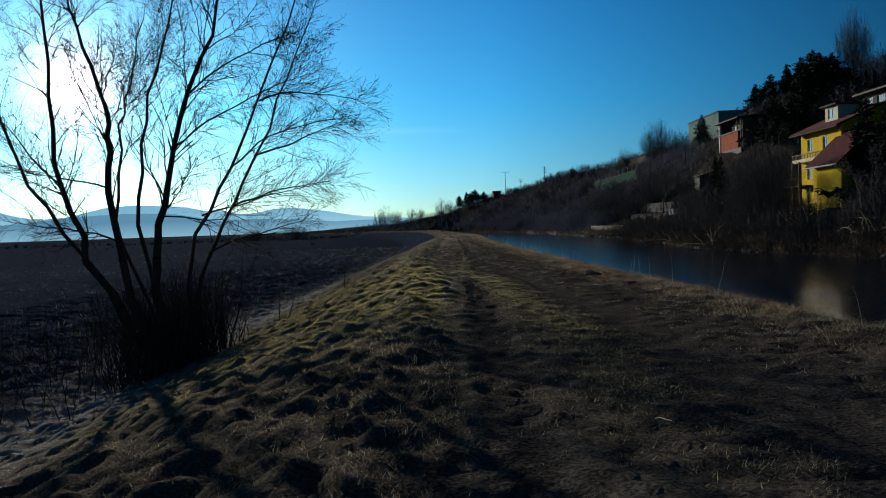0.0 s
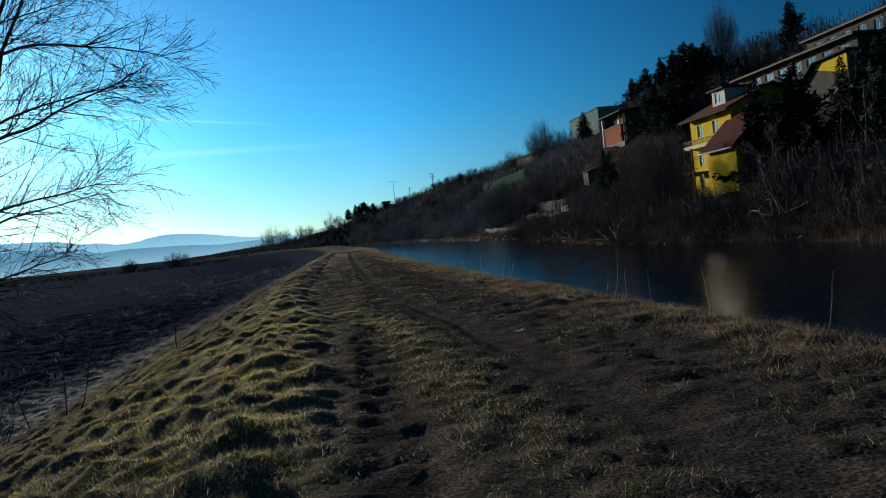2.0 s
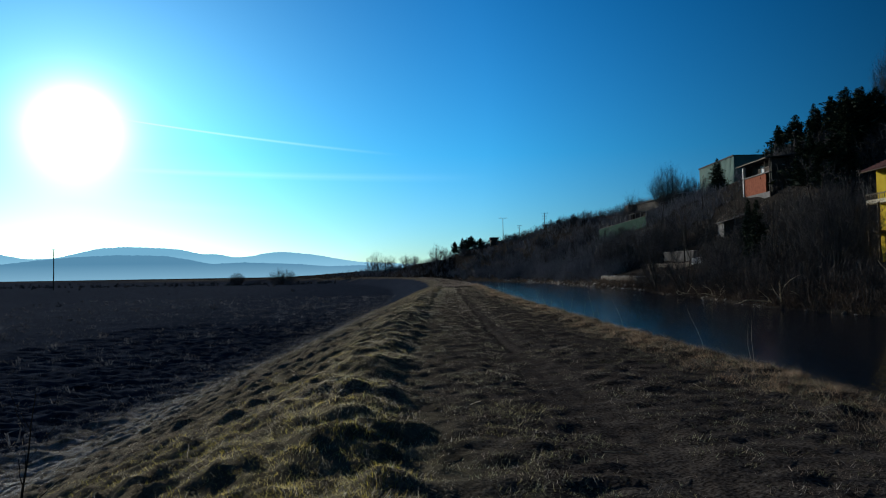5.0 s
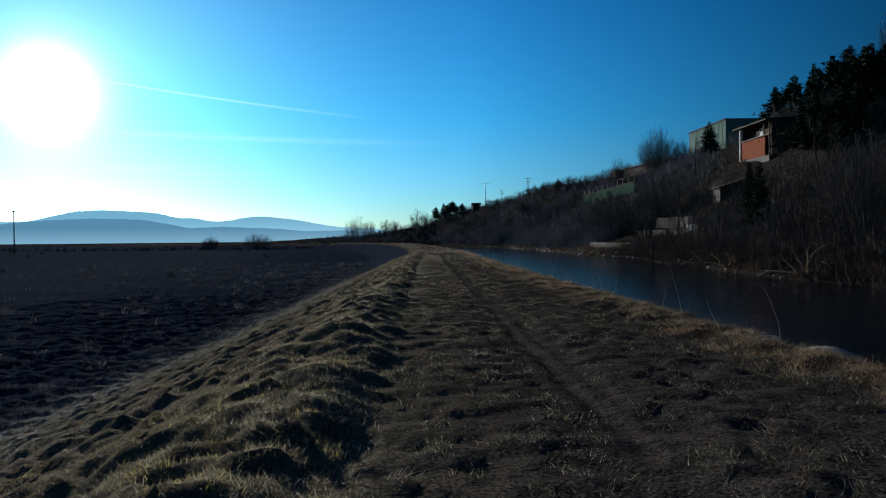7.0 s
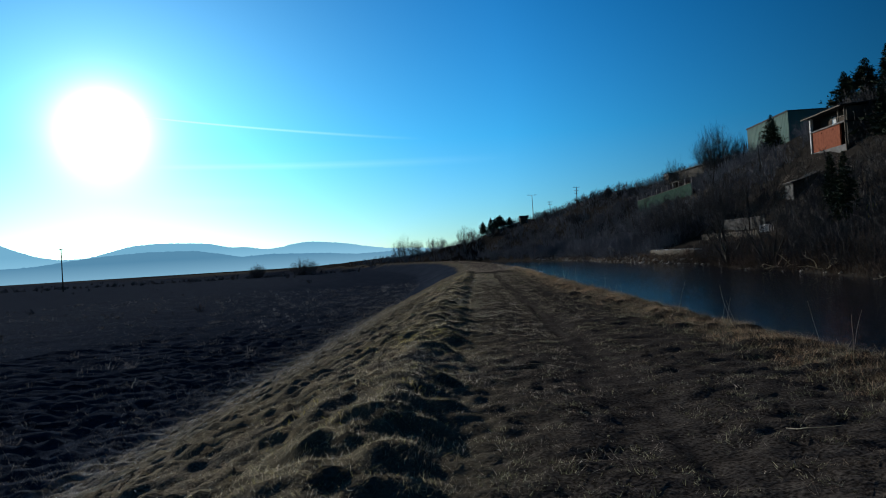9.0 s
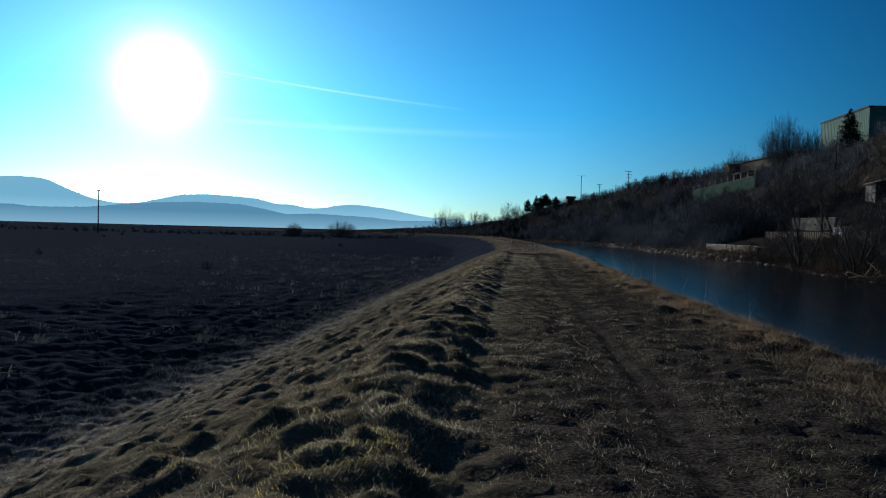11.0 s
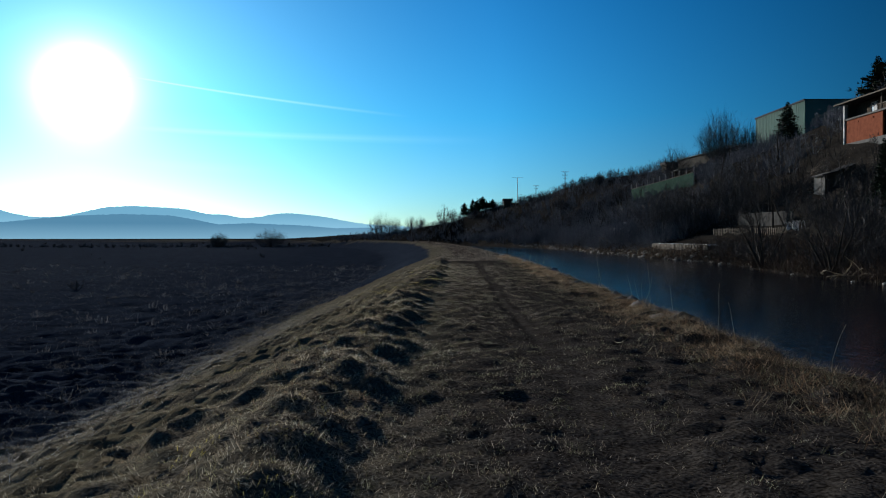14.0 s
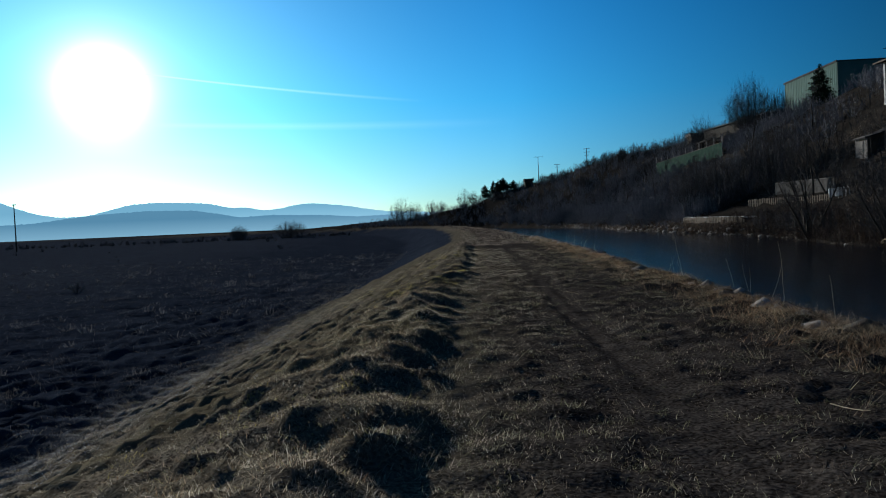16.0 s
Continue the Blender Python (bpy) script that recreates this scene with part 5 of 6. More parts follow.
sward("frosted_straw", "pale frosted straw at the slope's foot", M_STRAW, join([tufts(40, 2600, 7, toe_area, lambda u, y: 0.13 + 0 * u, 0.006, 1.3, 0.12), tufts(42, 1600, 5, slope_area, lambda u, y: 0.07 + 0 * u, 0.0035, 1.6, 0.10), tufts(43, 7000, 4, crown_area, lambda u, y: 0.05 + 0 * u, 0.0042, 1.9, 0.08, lambda x, y: worn_at(x, y) * (1 - 0.6 * right_of_track(x, y)) * (0.2 + 0.8 * ramp(y, 6, 12))), tufts(41, 1400, 6, field_area, lambda u, y: 0.16 + 0 * u, 0.006, 1.6, 0.16)]), 9, 0.0, True)


def frost_area(r, n):
    y = -1 + 75 * r.random(n)
    return dike_shift(y) - toe(y) + 1.7 - 1.6 * np.exp(-((y - 25) / 8) ** 2) + r.normal(0, 1.3, n), y


sward("frosted_grass", "grey frosted grass on the lower slope", M_FROST, tufts(46, 19000, 10, frost_area, lambda u, y: 0.065 + 0 * u, 0.006, 1.4, 0.09, lambda x, y: (0.35 + 0.65 * patch(x, y, 0.8, 0.7)) * (0.3 + 0.7 * np.exp(-((y - 25) / 11) ** 2))), 13, 0.2, True)


def reed_area(r, n):
    y = 45 + 260 * r.random(n) ** 1.2
    return far_shore(y) + np.abs(r.normal(1.2, 1.4, n)), y


def brow_area(r, n):
    return r.uniform(58, 66, n), r.uniform(164, 184, n)


x, y, z, h, w, lean, comb = tufts(53, 1500, 7, brow_area, lambda u, y: 0.3 + 0 * u, 0.05, 1.2, 0.2)
v, t = blades(x, y, land(x, y), h, w, lean, comb, 16, 0.2, True)
tagged(new("dry_slope_turf", fast_mesh("dry_slope_turf", v, t, M_CROWN_DRY)), "dry tan grass on the slope below the brick house", "grass", kind="stuff")


def reeds():
    x, y, z, h, w, lean, comb = tufts(51, 2600, 8, reed_area, lambda u, y: 0.75 + 0 * u, 0.035, 0.7, 0.25)
    v, t = blades(x, y, np.maximum(land(x, y), WATER_Z), h, w, lean, comb, 11)
    tagged(new("shore_reeds", fast_mesh("shore_reeds", v, t, M_REED)), "dead brown reeds and sedge on the far bank", "reeds", kind="stuff")


reeds()

# ---- houses and gardens across the river ----
def at_land(x, y, dz=0.0):
    return pose(x, y, float(land(x, y)) + dz)


def window(parent, x, y, z, w, h, mullions=1, label="", face="-x"):
    """A window set in a front that faces the river (-x) or the camera's way back (-y): pane, frame, sill."""
    m = pose(x, y, z, 0, 0, 0 if face == "-x" else 90)
    win = child("window", None, parent, label or "white framed window", m)
    f = 0.07
    bm = boxes((-0.06, 0.06, -w / 2, -w / 2 + f, 0, h), (-0.06, 0.06, w / 2 - f, w / 2, 0, h), (-0.06, 0.06, -w / 2 + f, w / 2 - f, 0, f), (-0.06, 0.06, -w / 2 + f, w / 2 - f, h - f, h))
    for k in range(mullions):
        c = -w / 2 + w * (k + 1) / (mullions + 1)
        box(bm, -0.05, 0.05, c - f / 2, c + f / 2, f, h - f)
    part("frame", bm, M_WHITE, win)
    part("pane", boxes((-0.01, 0.01, -w / 2 + f, w / 2 - f, f, h - f)), M_GLASS, win)
    part("sill", boxes((-0.16, 0.0, -w / 2 - 0.08, w / 2 + 0.08, -0.07, -0.004), bevel=0.01), M_WHITE, win)
    return win


def wall_with_holes(x0, x1, y0, y1, z0, z1, holes):
    """A front wall of thickness x0..x1, pierced by holes (yc, z, w, h)."""
    bm = bmesh.new()
    ys = sorted({y0, y1, *[c - w / 2 for c, z, w, h in holes], *[c + w / 2 for c, z, w, h in holes]})
    zs = sorted({z0, z1, *[z for c, z, w, h in holes], *[z + h for c, z, w, h in holes]})
    for a, b in zip(ys, ys[1:]):
        for c, d in zip(zs, zs[1:]):
            ym, zm = (a + b) / 2, (c + d) / 2
            if not any(abs(ym - h[0]) < h[2] / 2 and h[1] < zm < h[1] + h[3] for h in holes):
                box(bm, x0, x1, a, b, c, d)
    bmesh.ops.remove_doubles(bm, verts=bm.verts, dist=0.001)
    return bm


def prism(bm, rows):
    """A solid from two matching loops of corners."""
    a, b = [bm.verts.new(p) for p in rows[0]], [bm.verts.new(p) for p in rows[1]]
    n = len(a)
    bm.faces.new(a[::-1])
    bm.faces.new(b)
    for k in range(n):
        bm.faces.new((a[k], a[(k + 1) % n], b[(k + 1) % n], b[k]))
    bmesh.ops.recalc_face_normals(bm, faces=bm.faces)
    return bm


def roof_slab(bm, x0, z0, x1, z1, y0, y1, t=0.16):
    return prism(bm, ([(x0, y0, z0), (x1, y0, z1), (x1, y0, z1 + t), (x0, y0, z0 + t)], [(x0, y1, z0), (x1, y1, z1), (x1, y1, z1 + t), (x0, y1, z0 + t)]))


def tile_rows(parent, x0, z0, x1, z1, y0, y1, rows, mat):
    """Courses of roofing laid down the slope, each lapping the next."""
    lx, lz = (x1 - x0) / rows, (z1 - z0) / rows
    up = np.array([-(z1 - z0), x1 - x0]) / math.hypot(x1 - x0, z1 - z0) * 0.05
    if up[1] < 0:
        up = -up
    for k in range(rows):
        a, b = (x0 + lx * k, z0 + lz * k), (x0 + lx * (k + 1.12), z0 + lz * (k + 1.12))
        bm = roof_slab(bmesh.new(), a[0] + up[0] * 1.4, a[1] + up[1] * 1.4 + 0.12, b[0] + up[0] * 0.4, b[1] + up[1] * 0.4 + 0.12, y0, y1, 0.05)
        part("tile_course", bm, mat, parent)


def yellow_house():
    ox, oy = 46.0, 91.3
    h = empty("yellow_house", pose(ox, oy, 0), "yellow rendered three-storey house with dark red roof", "house")
    y0, y1, z0, z1 = -4.9, 4.9, 1.6, 11.9
    holes = [(2.6, 9.4, 1.3, 1.5), (-1.2, 9.4, 1.3, 1.5), (2.8, 5.9, 1.2, 1.6), (3.2, 2.9, 1.0, 2.0)]
    part("front_wall", wall_with_holes(0, 0.35, y0, y1, z0, z1, holes), M_YELLOW, h, "bright yellow rendered wall")
    part("side_wall", boxes((0.35, 9.65, y0, y0 + 0.35, z0, z1)), M_YELLOW, h)
    part("side_wall", boxes((0.35, 9.65, y1 - 0.35, y1, z0, z1)), M_YELLOW, h)
    part("rear_wall", boxes((9.65, 10, y0, y1, z0, z1)), M_YELLOW, h)
    for c, z, w, hh in holes:
        window(h, 0.16, c, z, w, hh, 1 if hh < 1.9 else 0)
    # gables and the big roof, ridge along the river
    for yy in (y0, y1 - 0.35):
        part("gable", prism(bmesh.new(), ([(0, yy, z1), (10, yy, z1), (5, yy, z1 + 2.2)], [(0, yy + 0.35, z1), (10, yy + 0.35, z1), (5, yy + 0.35, z1 + 2.2)])), M_YELLOW, h)
    roof = child("roof", None, h, "dark red tiled saddle roof")
    part("deck", roof_slab(bmesh.new(), -1.0, z1 - 0.35, 5.0, z1 + 2.25, y0 - 1.0, y1 + 1.0), M_TILE_ROOF, roof)
    part("deck", roof_slab(bmesh.new(), 11.0, z1 - 0.35, 5.0, z1 + 2.25, y0 - 1.0, y1 + 1.0), M_TILE_ROOF, roof)
    tile_rows(roof, -1.05, z1 - 0.35, 5.0, z1 + 2.25, y0 - 1.0, y1 + 1.0, 14, M_TILE_ROOF)
    part("gutter", boxes((-1.16, -1.0, y0 - 1.0, y1 + 1.0, z1 - 0.42, z1 - 0.30), bevel=0.03), M_DARK_WOOD, roof)
    part("chimney", boxes((6.2, 6.9, 1.5, 2.2, z1 + 1.0, z1 + 3.0), (6.1, 7.0, 1.4, 2.3, z1 + 3.0, z1 + 3.12)), M_MORTAR, roof)
    # dormer
    d = child("dormer", None, h, "pale yellow roof dormer with a white window")
    part("dormer_wall", wall_with_holes(1.5, 1.75, -1.4, 1.6, z1 + 0.75, z1 + 2.75, [(0.1, z1 + 1.20, 1.7, 1.25)]), M_CREAM, d)
    part("cheek", boxes((1.75, 4.4, 1.4, 1.6, z1 + 0.65, z1 + 2.75)), M_CREAM, d)
    part("cheek", boxes((1.75, 4.4, -1.4, -1.2, z1 + 0.65, z1 + 2.75)), M_CREAM, d)
    part("dormer_roof", boxes((1.0, 5.0, -1.8, 2.0, z1 + 2.75, z1 + 2.95)), M_DARK_ROOF, d)
    bm = boxes((-0.05, 0.05, -0.85, 0.85, 0, 0.08), (-0.05, 0.05, -0.85, 0.85, 1.17, 1.25), (-0.05, 0.05, -0.04, 0.04, 0.08, 1.17), (-0.05, 0.05, -0.85, -0.77, 0.08, 1.17), (-0.05, 0.05, 0.77, 0.85, 0.08, 1.17))
    part("window_frame", bm, M_WHITE, d, "", pose(1.6, 0.1, z1 + 1.20))
    part("pane", boxes((1.6, 1.62, -0.7, 0.9, z1 + 1.27, z1 + 2.38)), M_GLASS, d)
    # balcony on the second storey with a pale front, and posts below
    b = child("balcony", None, h, "pale balcony with wooden rails")
    part("slab", boxes((-1.3, -0.004, -2.6, 4.7, 8.0, 8.18)), M_CREAM, b)
    part("parapet", boxes((-1.3, -1.2, -2.6, 4.7, 8.18, 8.42)), M_CREAM, b)
    for k in range(19):
        part("baluster", boxes((-1.28, -1.22, -2.5 + k * 0.4 - 0.03, -2.5 + k * 0.4 + 0.03, 8.42, 8.95)), M_GREY_WOOD, b)
    part("handrail", boxes((-1.31, -1.19, -2.6, 4.8, 8.95, 9.05)), M_GREY_WOOD, b)
    t = child("terrace", None, h, "dark wooden terrace on posts")
    part("deck", boxes((-2.2, -0.004, 1.0, 5.4, 4.9, 5.1)), M_DARK_WOOD, t)
    for yy in (1.2, 3.0, 5.2):
        part("post", boxes((-2.15, -1.97, yy - 0.09, yy + 0.09, 1.4, 8.0)), M_DARK_WOOD, t)
    part("rail", boxes((-2.15, -2.05, 1.0, 5.4, 5.95, 6.05)), M_GREY_WOOD, t)
    for k in range(10):
        part("baluster", boxes((-2.13, -2.07, 1.2 + k * 0.44 - 0.025, 1.2 + k * 0.44 + 0.025, 5.1, 5.95)), M_GREY_WOOD, t)
    # the low annex towards the river
    a = child("annex", None, h, "yellow annex under a steep dark red roof")
    part("annex_wall", wall_with_holes(-3.0, -2.7, -10.4, -4.2, 1.0, 7.1, [(-9.4, 3.2, 0.8, 1.2)]), M_YELLOW, a)
    part("annex_side", boxes((-2.7, 0.0, -4.5, -4.2, 1.0, 7.1)), M_YELLOW, a)
    part("annex_side", boxes((-2.7, 4.0, -10.4, -10.1, 1.0, 7.1)), M_YELLOW, a)
    part("annex_roof", roof_slab(bmesh.new(), -3.7, 6.8, 0.6, 10.9, -10.9, -3.6), M_TILE_ROOF, a)
    part("annex_roof", roof_slab(bmesh.new(), 4.9, 6.8, 0.6, 10.9, -10.9, -3.6), M_TILE_ROOF, a)
    part("gutter", boxes((-3.86, -3.7, -10.9, -3.6, 6.72, 6.90), bevel=0.03), M_WHITE, a, "white gutter catching the sun")
    part("pane", boxes((-2.86, -2.84, -9.8, -9.0, 3.2, 4.4)), M_GLASS, a)


yellow_house()


def brick_house():
    h = empty("unfinished_brick_house", pose(67.0, 175.0, 17.0), "unfinished red brick house with open upper floor", "house")
    y0, y1 = -6.8, 6.2
    part("brick_wall", wall_with_holes(0, 0.3, y0 + 2.2, y1, -1.5, 4.2, [(2.2, 3.4, 0.3, 0.3), (-2.2, 3.4, 0.3, 0.3)]), M_BRICK, h, "bare orange-red brickwork")
    part("plinth", boxes((-0.12, 0.0, y0, y1 + 0.2, -2.2, 0.3)), M_CONCRETE, h)
    # dark sheet set back in the open doorway, standing in for its shade
    part("door_opening", boxes((1.2, 1.3, y0, y0 + 2.2, -1.5, 4.2)), M_DARK_WOOD, h)
    part("side_wall", boxes((0.3, 9.0, y0, y0 + 0.3, -2.2, 7.0)), M_DULL, h)
    part("side_wall", boxes((0.3, 9.0, y1 - 0.3, y1, -2.2, 7.0)), M_DULL, h)
    part("rear_wall", boxes((9.0, 9.3, y0, y1, -2.2, 7.0)), M_DULL, h)
    part("floor_slab", boxes((-0.25, 9.0, y0, y1, 4.2, 4.45)), M_CONCRETE, h)
    part("upper_wall", wall_with_holes(1.6, 1.8, y0 + 0.3, y1 - 0.3, 4.45, 7.0, [(0.4, 5.0, 2.0, 1.5)]), M_DARK_WOOD, h, "dark set-back upper wall")
    window(h, 1.7, 0.4, 5.0, 2.0, 1.5, 1, "pale boarded window")
    part("board", boxes((1.5, 1.55, -0.5, 0.5, 5.0, 6.2)), M_WHITE, h, "white board leaning in the opening")
    part("corner_post", boxes((-0.2, 0.25, y1 + 0.004, y1 + 0.4, -2.2, 7.0)), M_WHITE, h, "whitewashed corner post")
    for yy in (y0, y0 + 2.3):
        part("post", boxes((-0.2, 0.0, yy - 0.1, yy + 0.1, -1.5 if yy == y0 else 4.45, 7.0)), M_GREY_WOOD, h)
    part("rail", boxes((-0.2, -0.1, y0, -1.6, 5.3, 5.42)), M_GREY_WOOD, h)
    r = child("roof", None, h, "thin dark mono-pitch roof")
    part("roofing", roof_slab(bmesh.new(), -1.2, 7.0, 10.0, 8.0, y0 - 0.8, y1 + 1.6, 0.18), M_DARK_ROOF, r)
    part("fascia", boxes((-1.28, -1.2, y0 - 0.8, y1 + 1.6, 6.95, 7.16)), M_GREY_WOOD, r)


brick_house()


def green_hall():
    h = empty("green_hall", pose(89.0, 242.0, 29.0), "large hall clad in pale green sheet metal", "building")
    part("front_wall", boxes((0, 0.3, 0, 30, -3, 7.1)), M_GREEN_SHEET, h)
    part("side_wall", boxes((0.3, 16, 0, 0.3, -3, 7.1)), M_GREEN_SHEET, h)
    part("side_wall", boxes((0.3, 16, 29.7, 30, -3, 7.1)), M_GREEN_SHEET, h)
    part("rear_wall", boxes((15.7, 16, 0.3, 29.7, -3, 7.1)), M_GREEN_SHEET, h)
    for k in range(30):
        part("rib", boxes((-0.06, -0.002, k + 0.45, k + 0.55, -3, 7.0)), M_GREEN_SHEET, h)
    r = child("roof", None, h, "flat dark roof with metal edge")
    part("roofing", boxes((-0.2, 16.2, -0.2, 30.2, 7.1, 7.35)), M_DARK_ROOF, r)
    part("edge_trim", boxes((-0.26, -0.2, -0.2, 30.2, 6.95, 7.4)), M_DARK_ROOF, r)


green_hall()


def apartment_house():
    h = empty("apartment_house", pose(68.0, 107.0, 0), "long weathered apartment house with balcony rows", "house")
    y0, y1 = -14.0, 14.0
    holes = [(y0 + 2.5 + 3.4 * k, 18.3, 2.2, 1.5) for k in range(8)] + [(y0 + 2.5 + 3.4 * k, 15.2, 2.2, 1.6) for k in range(8)]
    part("front_wall", wall_with_holes(0, 0.3, y0, y1, 6.0, 20.4, holes), M_DULL, h, "dull grey-brown rendered wall")
    for yy in (y0, y1 - 0.3):
        part("side_wall", boxes((0.3, 10, yy, yy + 0.3, 6.0, 20.4)), M_DULL, h)
    for c, z, w, hh in holes:
        window(h, 0.16, c, z, w, hh, 2)
    r = child("roof", None, h, "flat overhanging roof with a pale metal edge")
    part("roofing", boxes((-1.2, 11, y0 - 0.8, y1 + 0.8, 20.4, 20.75)), M_DARK_ROOF, r)
    part("edge_trim", boxes((-1.28, -1.2, y0 - 0.8, y1 + 0.8, 20.42, 20.6)), M_GREY_WOOD, r, "pale weathered edge board")
    for k in range(4):
        b = child("balcony", None, h, "balcony with pale parapet", pose(0, y0 + 4.2 + 6.8 * k, 14.6))
        part("slab", boxes((-1.4, -0.004, -2.4, 2.4, 0, 0.2)), M_CONCRETE, b)
        part("parapet", boxes((-1.4, -1.3, -2.4, 2.4, 0.2, 1.1)), M_CREAM if k % 2 else M_DULL, b)
    # the gabled wing in front
    g = child("gabled_wing", None, h, "gabled yellow wing, its sunlit wedge and shaded wall set by colour", pose(-3.5, -10.5, 0))
    # dull colour stands for the yellow wall in shade
    part("wing_wall", prism(bmesh.new(), ([(0, -6, 5), (0, 6, 5), (0, 6, 13.5), (0, 0, 17.8), (0, -6, 18.0)], [(3.4, -6, 5), (3.4, 6, 5), (3.4, 6, 13.5), (3.4, 0, 17.8), (3.4, -6, 18.0)])), M_DULL, g)
    # yellow panel paints the wedge of that wall the sun reaches
    part("sunlit_wedge", prism(bmesh.new(), ([(-0.06, -5.9, 15.4), (-0.06, 0.4, 17.0), (-0.06, -0.2, 17.6), (-0.06, -5.9, 17.8)], [(-0.004, -5.9, 15.4), (-0.004, 0.4, 17.0), (-0.004, -0.2, 17.6), (-0.004, -5.9, 17.8)])), M_YELLOW, g)
    for end, low in ((6.6, 13.1), (-6.6, 18.1)):
        part("wing_roof", prism(bmesh.new(), ([(-0.7, end, low), (-0.7, 0, 17.85), (-0.7, 0, 18.05), (-0.7, end, low + 0.2)], [(3.4, end, low), (3.4, 0, 17.85), (3.4, 0, 18.05), (3.4, end, low + 0.2)])), M_DARK_ROOF, g)


apartment_house()


def upper_house():
    h = empty("terraced_house", pose(76.5, 101.0, 0), "flat-roofed terraced house above, of weathered render", "house")
    y0, y1 = -10.0, 14.0
    holes = [(y0 + 2 + 3.2 * k, 22.4, 1.8, 1.5) for k in range(7)]
    part("front_wall", wall_with_holes(0, 0.3, y0, y1, 14, 24.6, holes), M_DULL, h)
    for yy in (y0, y1 - 0.3):
        part("side_wall", boxes((0.3, 9, yy, yy + 0.3, 14, 24.6)), M_DULL, h)
    for c, z, w, hh in holes:
        window(h, 0.16, c, z, w, hh, 1)
    r = child("roof", None, h, "flat dark roof with pale edge")
    part("roofing", boxes((-0.8, 10, y0 - 0.6, y1 + 0.6, 24.6, 24.95)), M_DARK_ROOF, r)
    part("edge_trim", boxes((-0.86, -0.8, y0 - 0.6, y1 + 0.6, 24.6, 24.85)), M_GREY_WOOD, r)


upper_house()


def garden_shed():
    x, y = (57.88, 171.71)
    h = empty("garden_shed", at_land(x, y, -0.3), "weathered wooden garden shed with a pale front", "shed")
    for k in range(10):
        if not 3 <= k <= 6:
            part("plank", boxes((0, 0.06, -1.7 + k * 0.34 + 0.01, -1.7 + (k + 1) * 0.34 - 0.01, -0.6, 3.3)), M_CONCRETE, h, "pale grey weathered plank")
    part("door", boxes((-0.05, 0.01, -0.66, 0.68, 0.3, 2.9), bevel=0.01), M_CONCRETE, h, "pale grey boarded door")
    part("lintel", boxes((0, 0.06, -0.68, 0.70, 2.9, 3.3)), M_GREY_WOOD, h)
    for y0 in (-1.7, 1.6):
        bm = bmesh.new()
        low = [bm.verts.new(p) for p in ((0.06, y0, -0.6), (4.4, y0, -0.6), (4.4, y0, 4.9), (0.06, y0, 3.3))]
        far = [bm.verts.new((v.co.x, v.co.y + 0.1, v.co.z)) for v in low]
        bm.faces.new(low)
        bm.faces.new(far[::-1])
        for a in range(4):
            bm.faces.new((low[a], far[a], far[(a + 1) % 4], low[(a + 1) % 4]))
        bmesh.ops.recalc_face_normals(bm, faces=bm.faces[:])
        part("side_wall", bm, M_DARK_WOOD, h)
    part("rear_wall", boxes((4.4, 4.5, -1.7, 1.7, -0.6, 4.9)), M_DARK_WOOD, h)
    bm = bmesh.new()
    line = [(-0.5 + 5.3 * k / 6, 3.16 + 1.85 * k / 6 - 0.14 * math.sin(math.pi * k / 6)) for k in range(7)]
    for (x0, z0), (x1, z1) in zip(line, line[1:]):
        roof_slab(bm, x0, z0, x1, z1, -2.05, 2.0, 0.12)
    part("roof", bm, M_DARK_ROOF, h, "dark tarpaulin sagging over the roof")
    part("cover", roof_slab(bmesh.new(), line[0][0], line[0][1] + 0.15, line[2][0], line[2][1] + 0.15, -1.8, 1.2, 0.06), M_CONCRETE, h)


garden_shed()


def fence(name, label, p, q, height, gap, board, mat, lift=0.0, rails=2):
    n = max(2, int(math.dist(p, q) / gap))
    ob = empty(name, pose(0, 0, 0), label, "fence")
    a = math.degrees(math.atan2(q[1] - p[1], q[0] - p[0]))
    me = bpy.data.meshes.new("picket")
    bm = boxes((-board / 2, board / 2, -0.02, 0.02, -0.2, height), bevel=0.008)
    bm.to_mesh(me)
    bm.free()
    me.materials.append(mat)
    rr = random.Random(n)
    for k in range(n + 1):
        x, y = p[0] + (q[0] - p[0]) * k / n, p[1] + (q[1] - p[1]) * k / n
        child("picket", me, ob, "", pose(x, y, float(land(x, y)) + lift + rr.uniform(-0.06, 0.05), rr.uniform(-3, 3), rr.uniform(-3, 3), a))
    for k in range(rails):
        z = height * (0.3 + 0.5 * k)
        p3, q3 = (*p, float(land(*p)) + lift + z), (*q, float(land(*q)) + lift + z)
        v, f = tubes([(*p3, *q3, 0.035, 0.035)], 6)
        child("rail", fast_mesh("rail", v, f, mat), ob)
    return ob


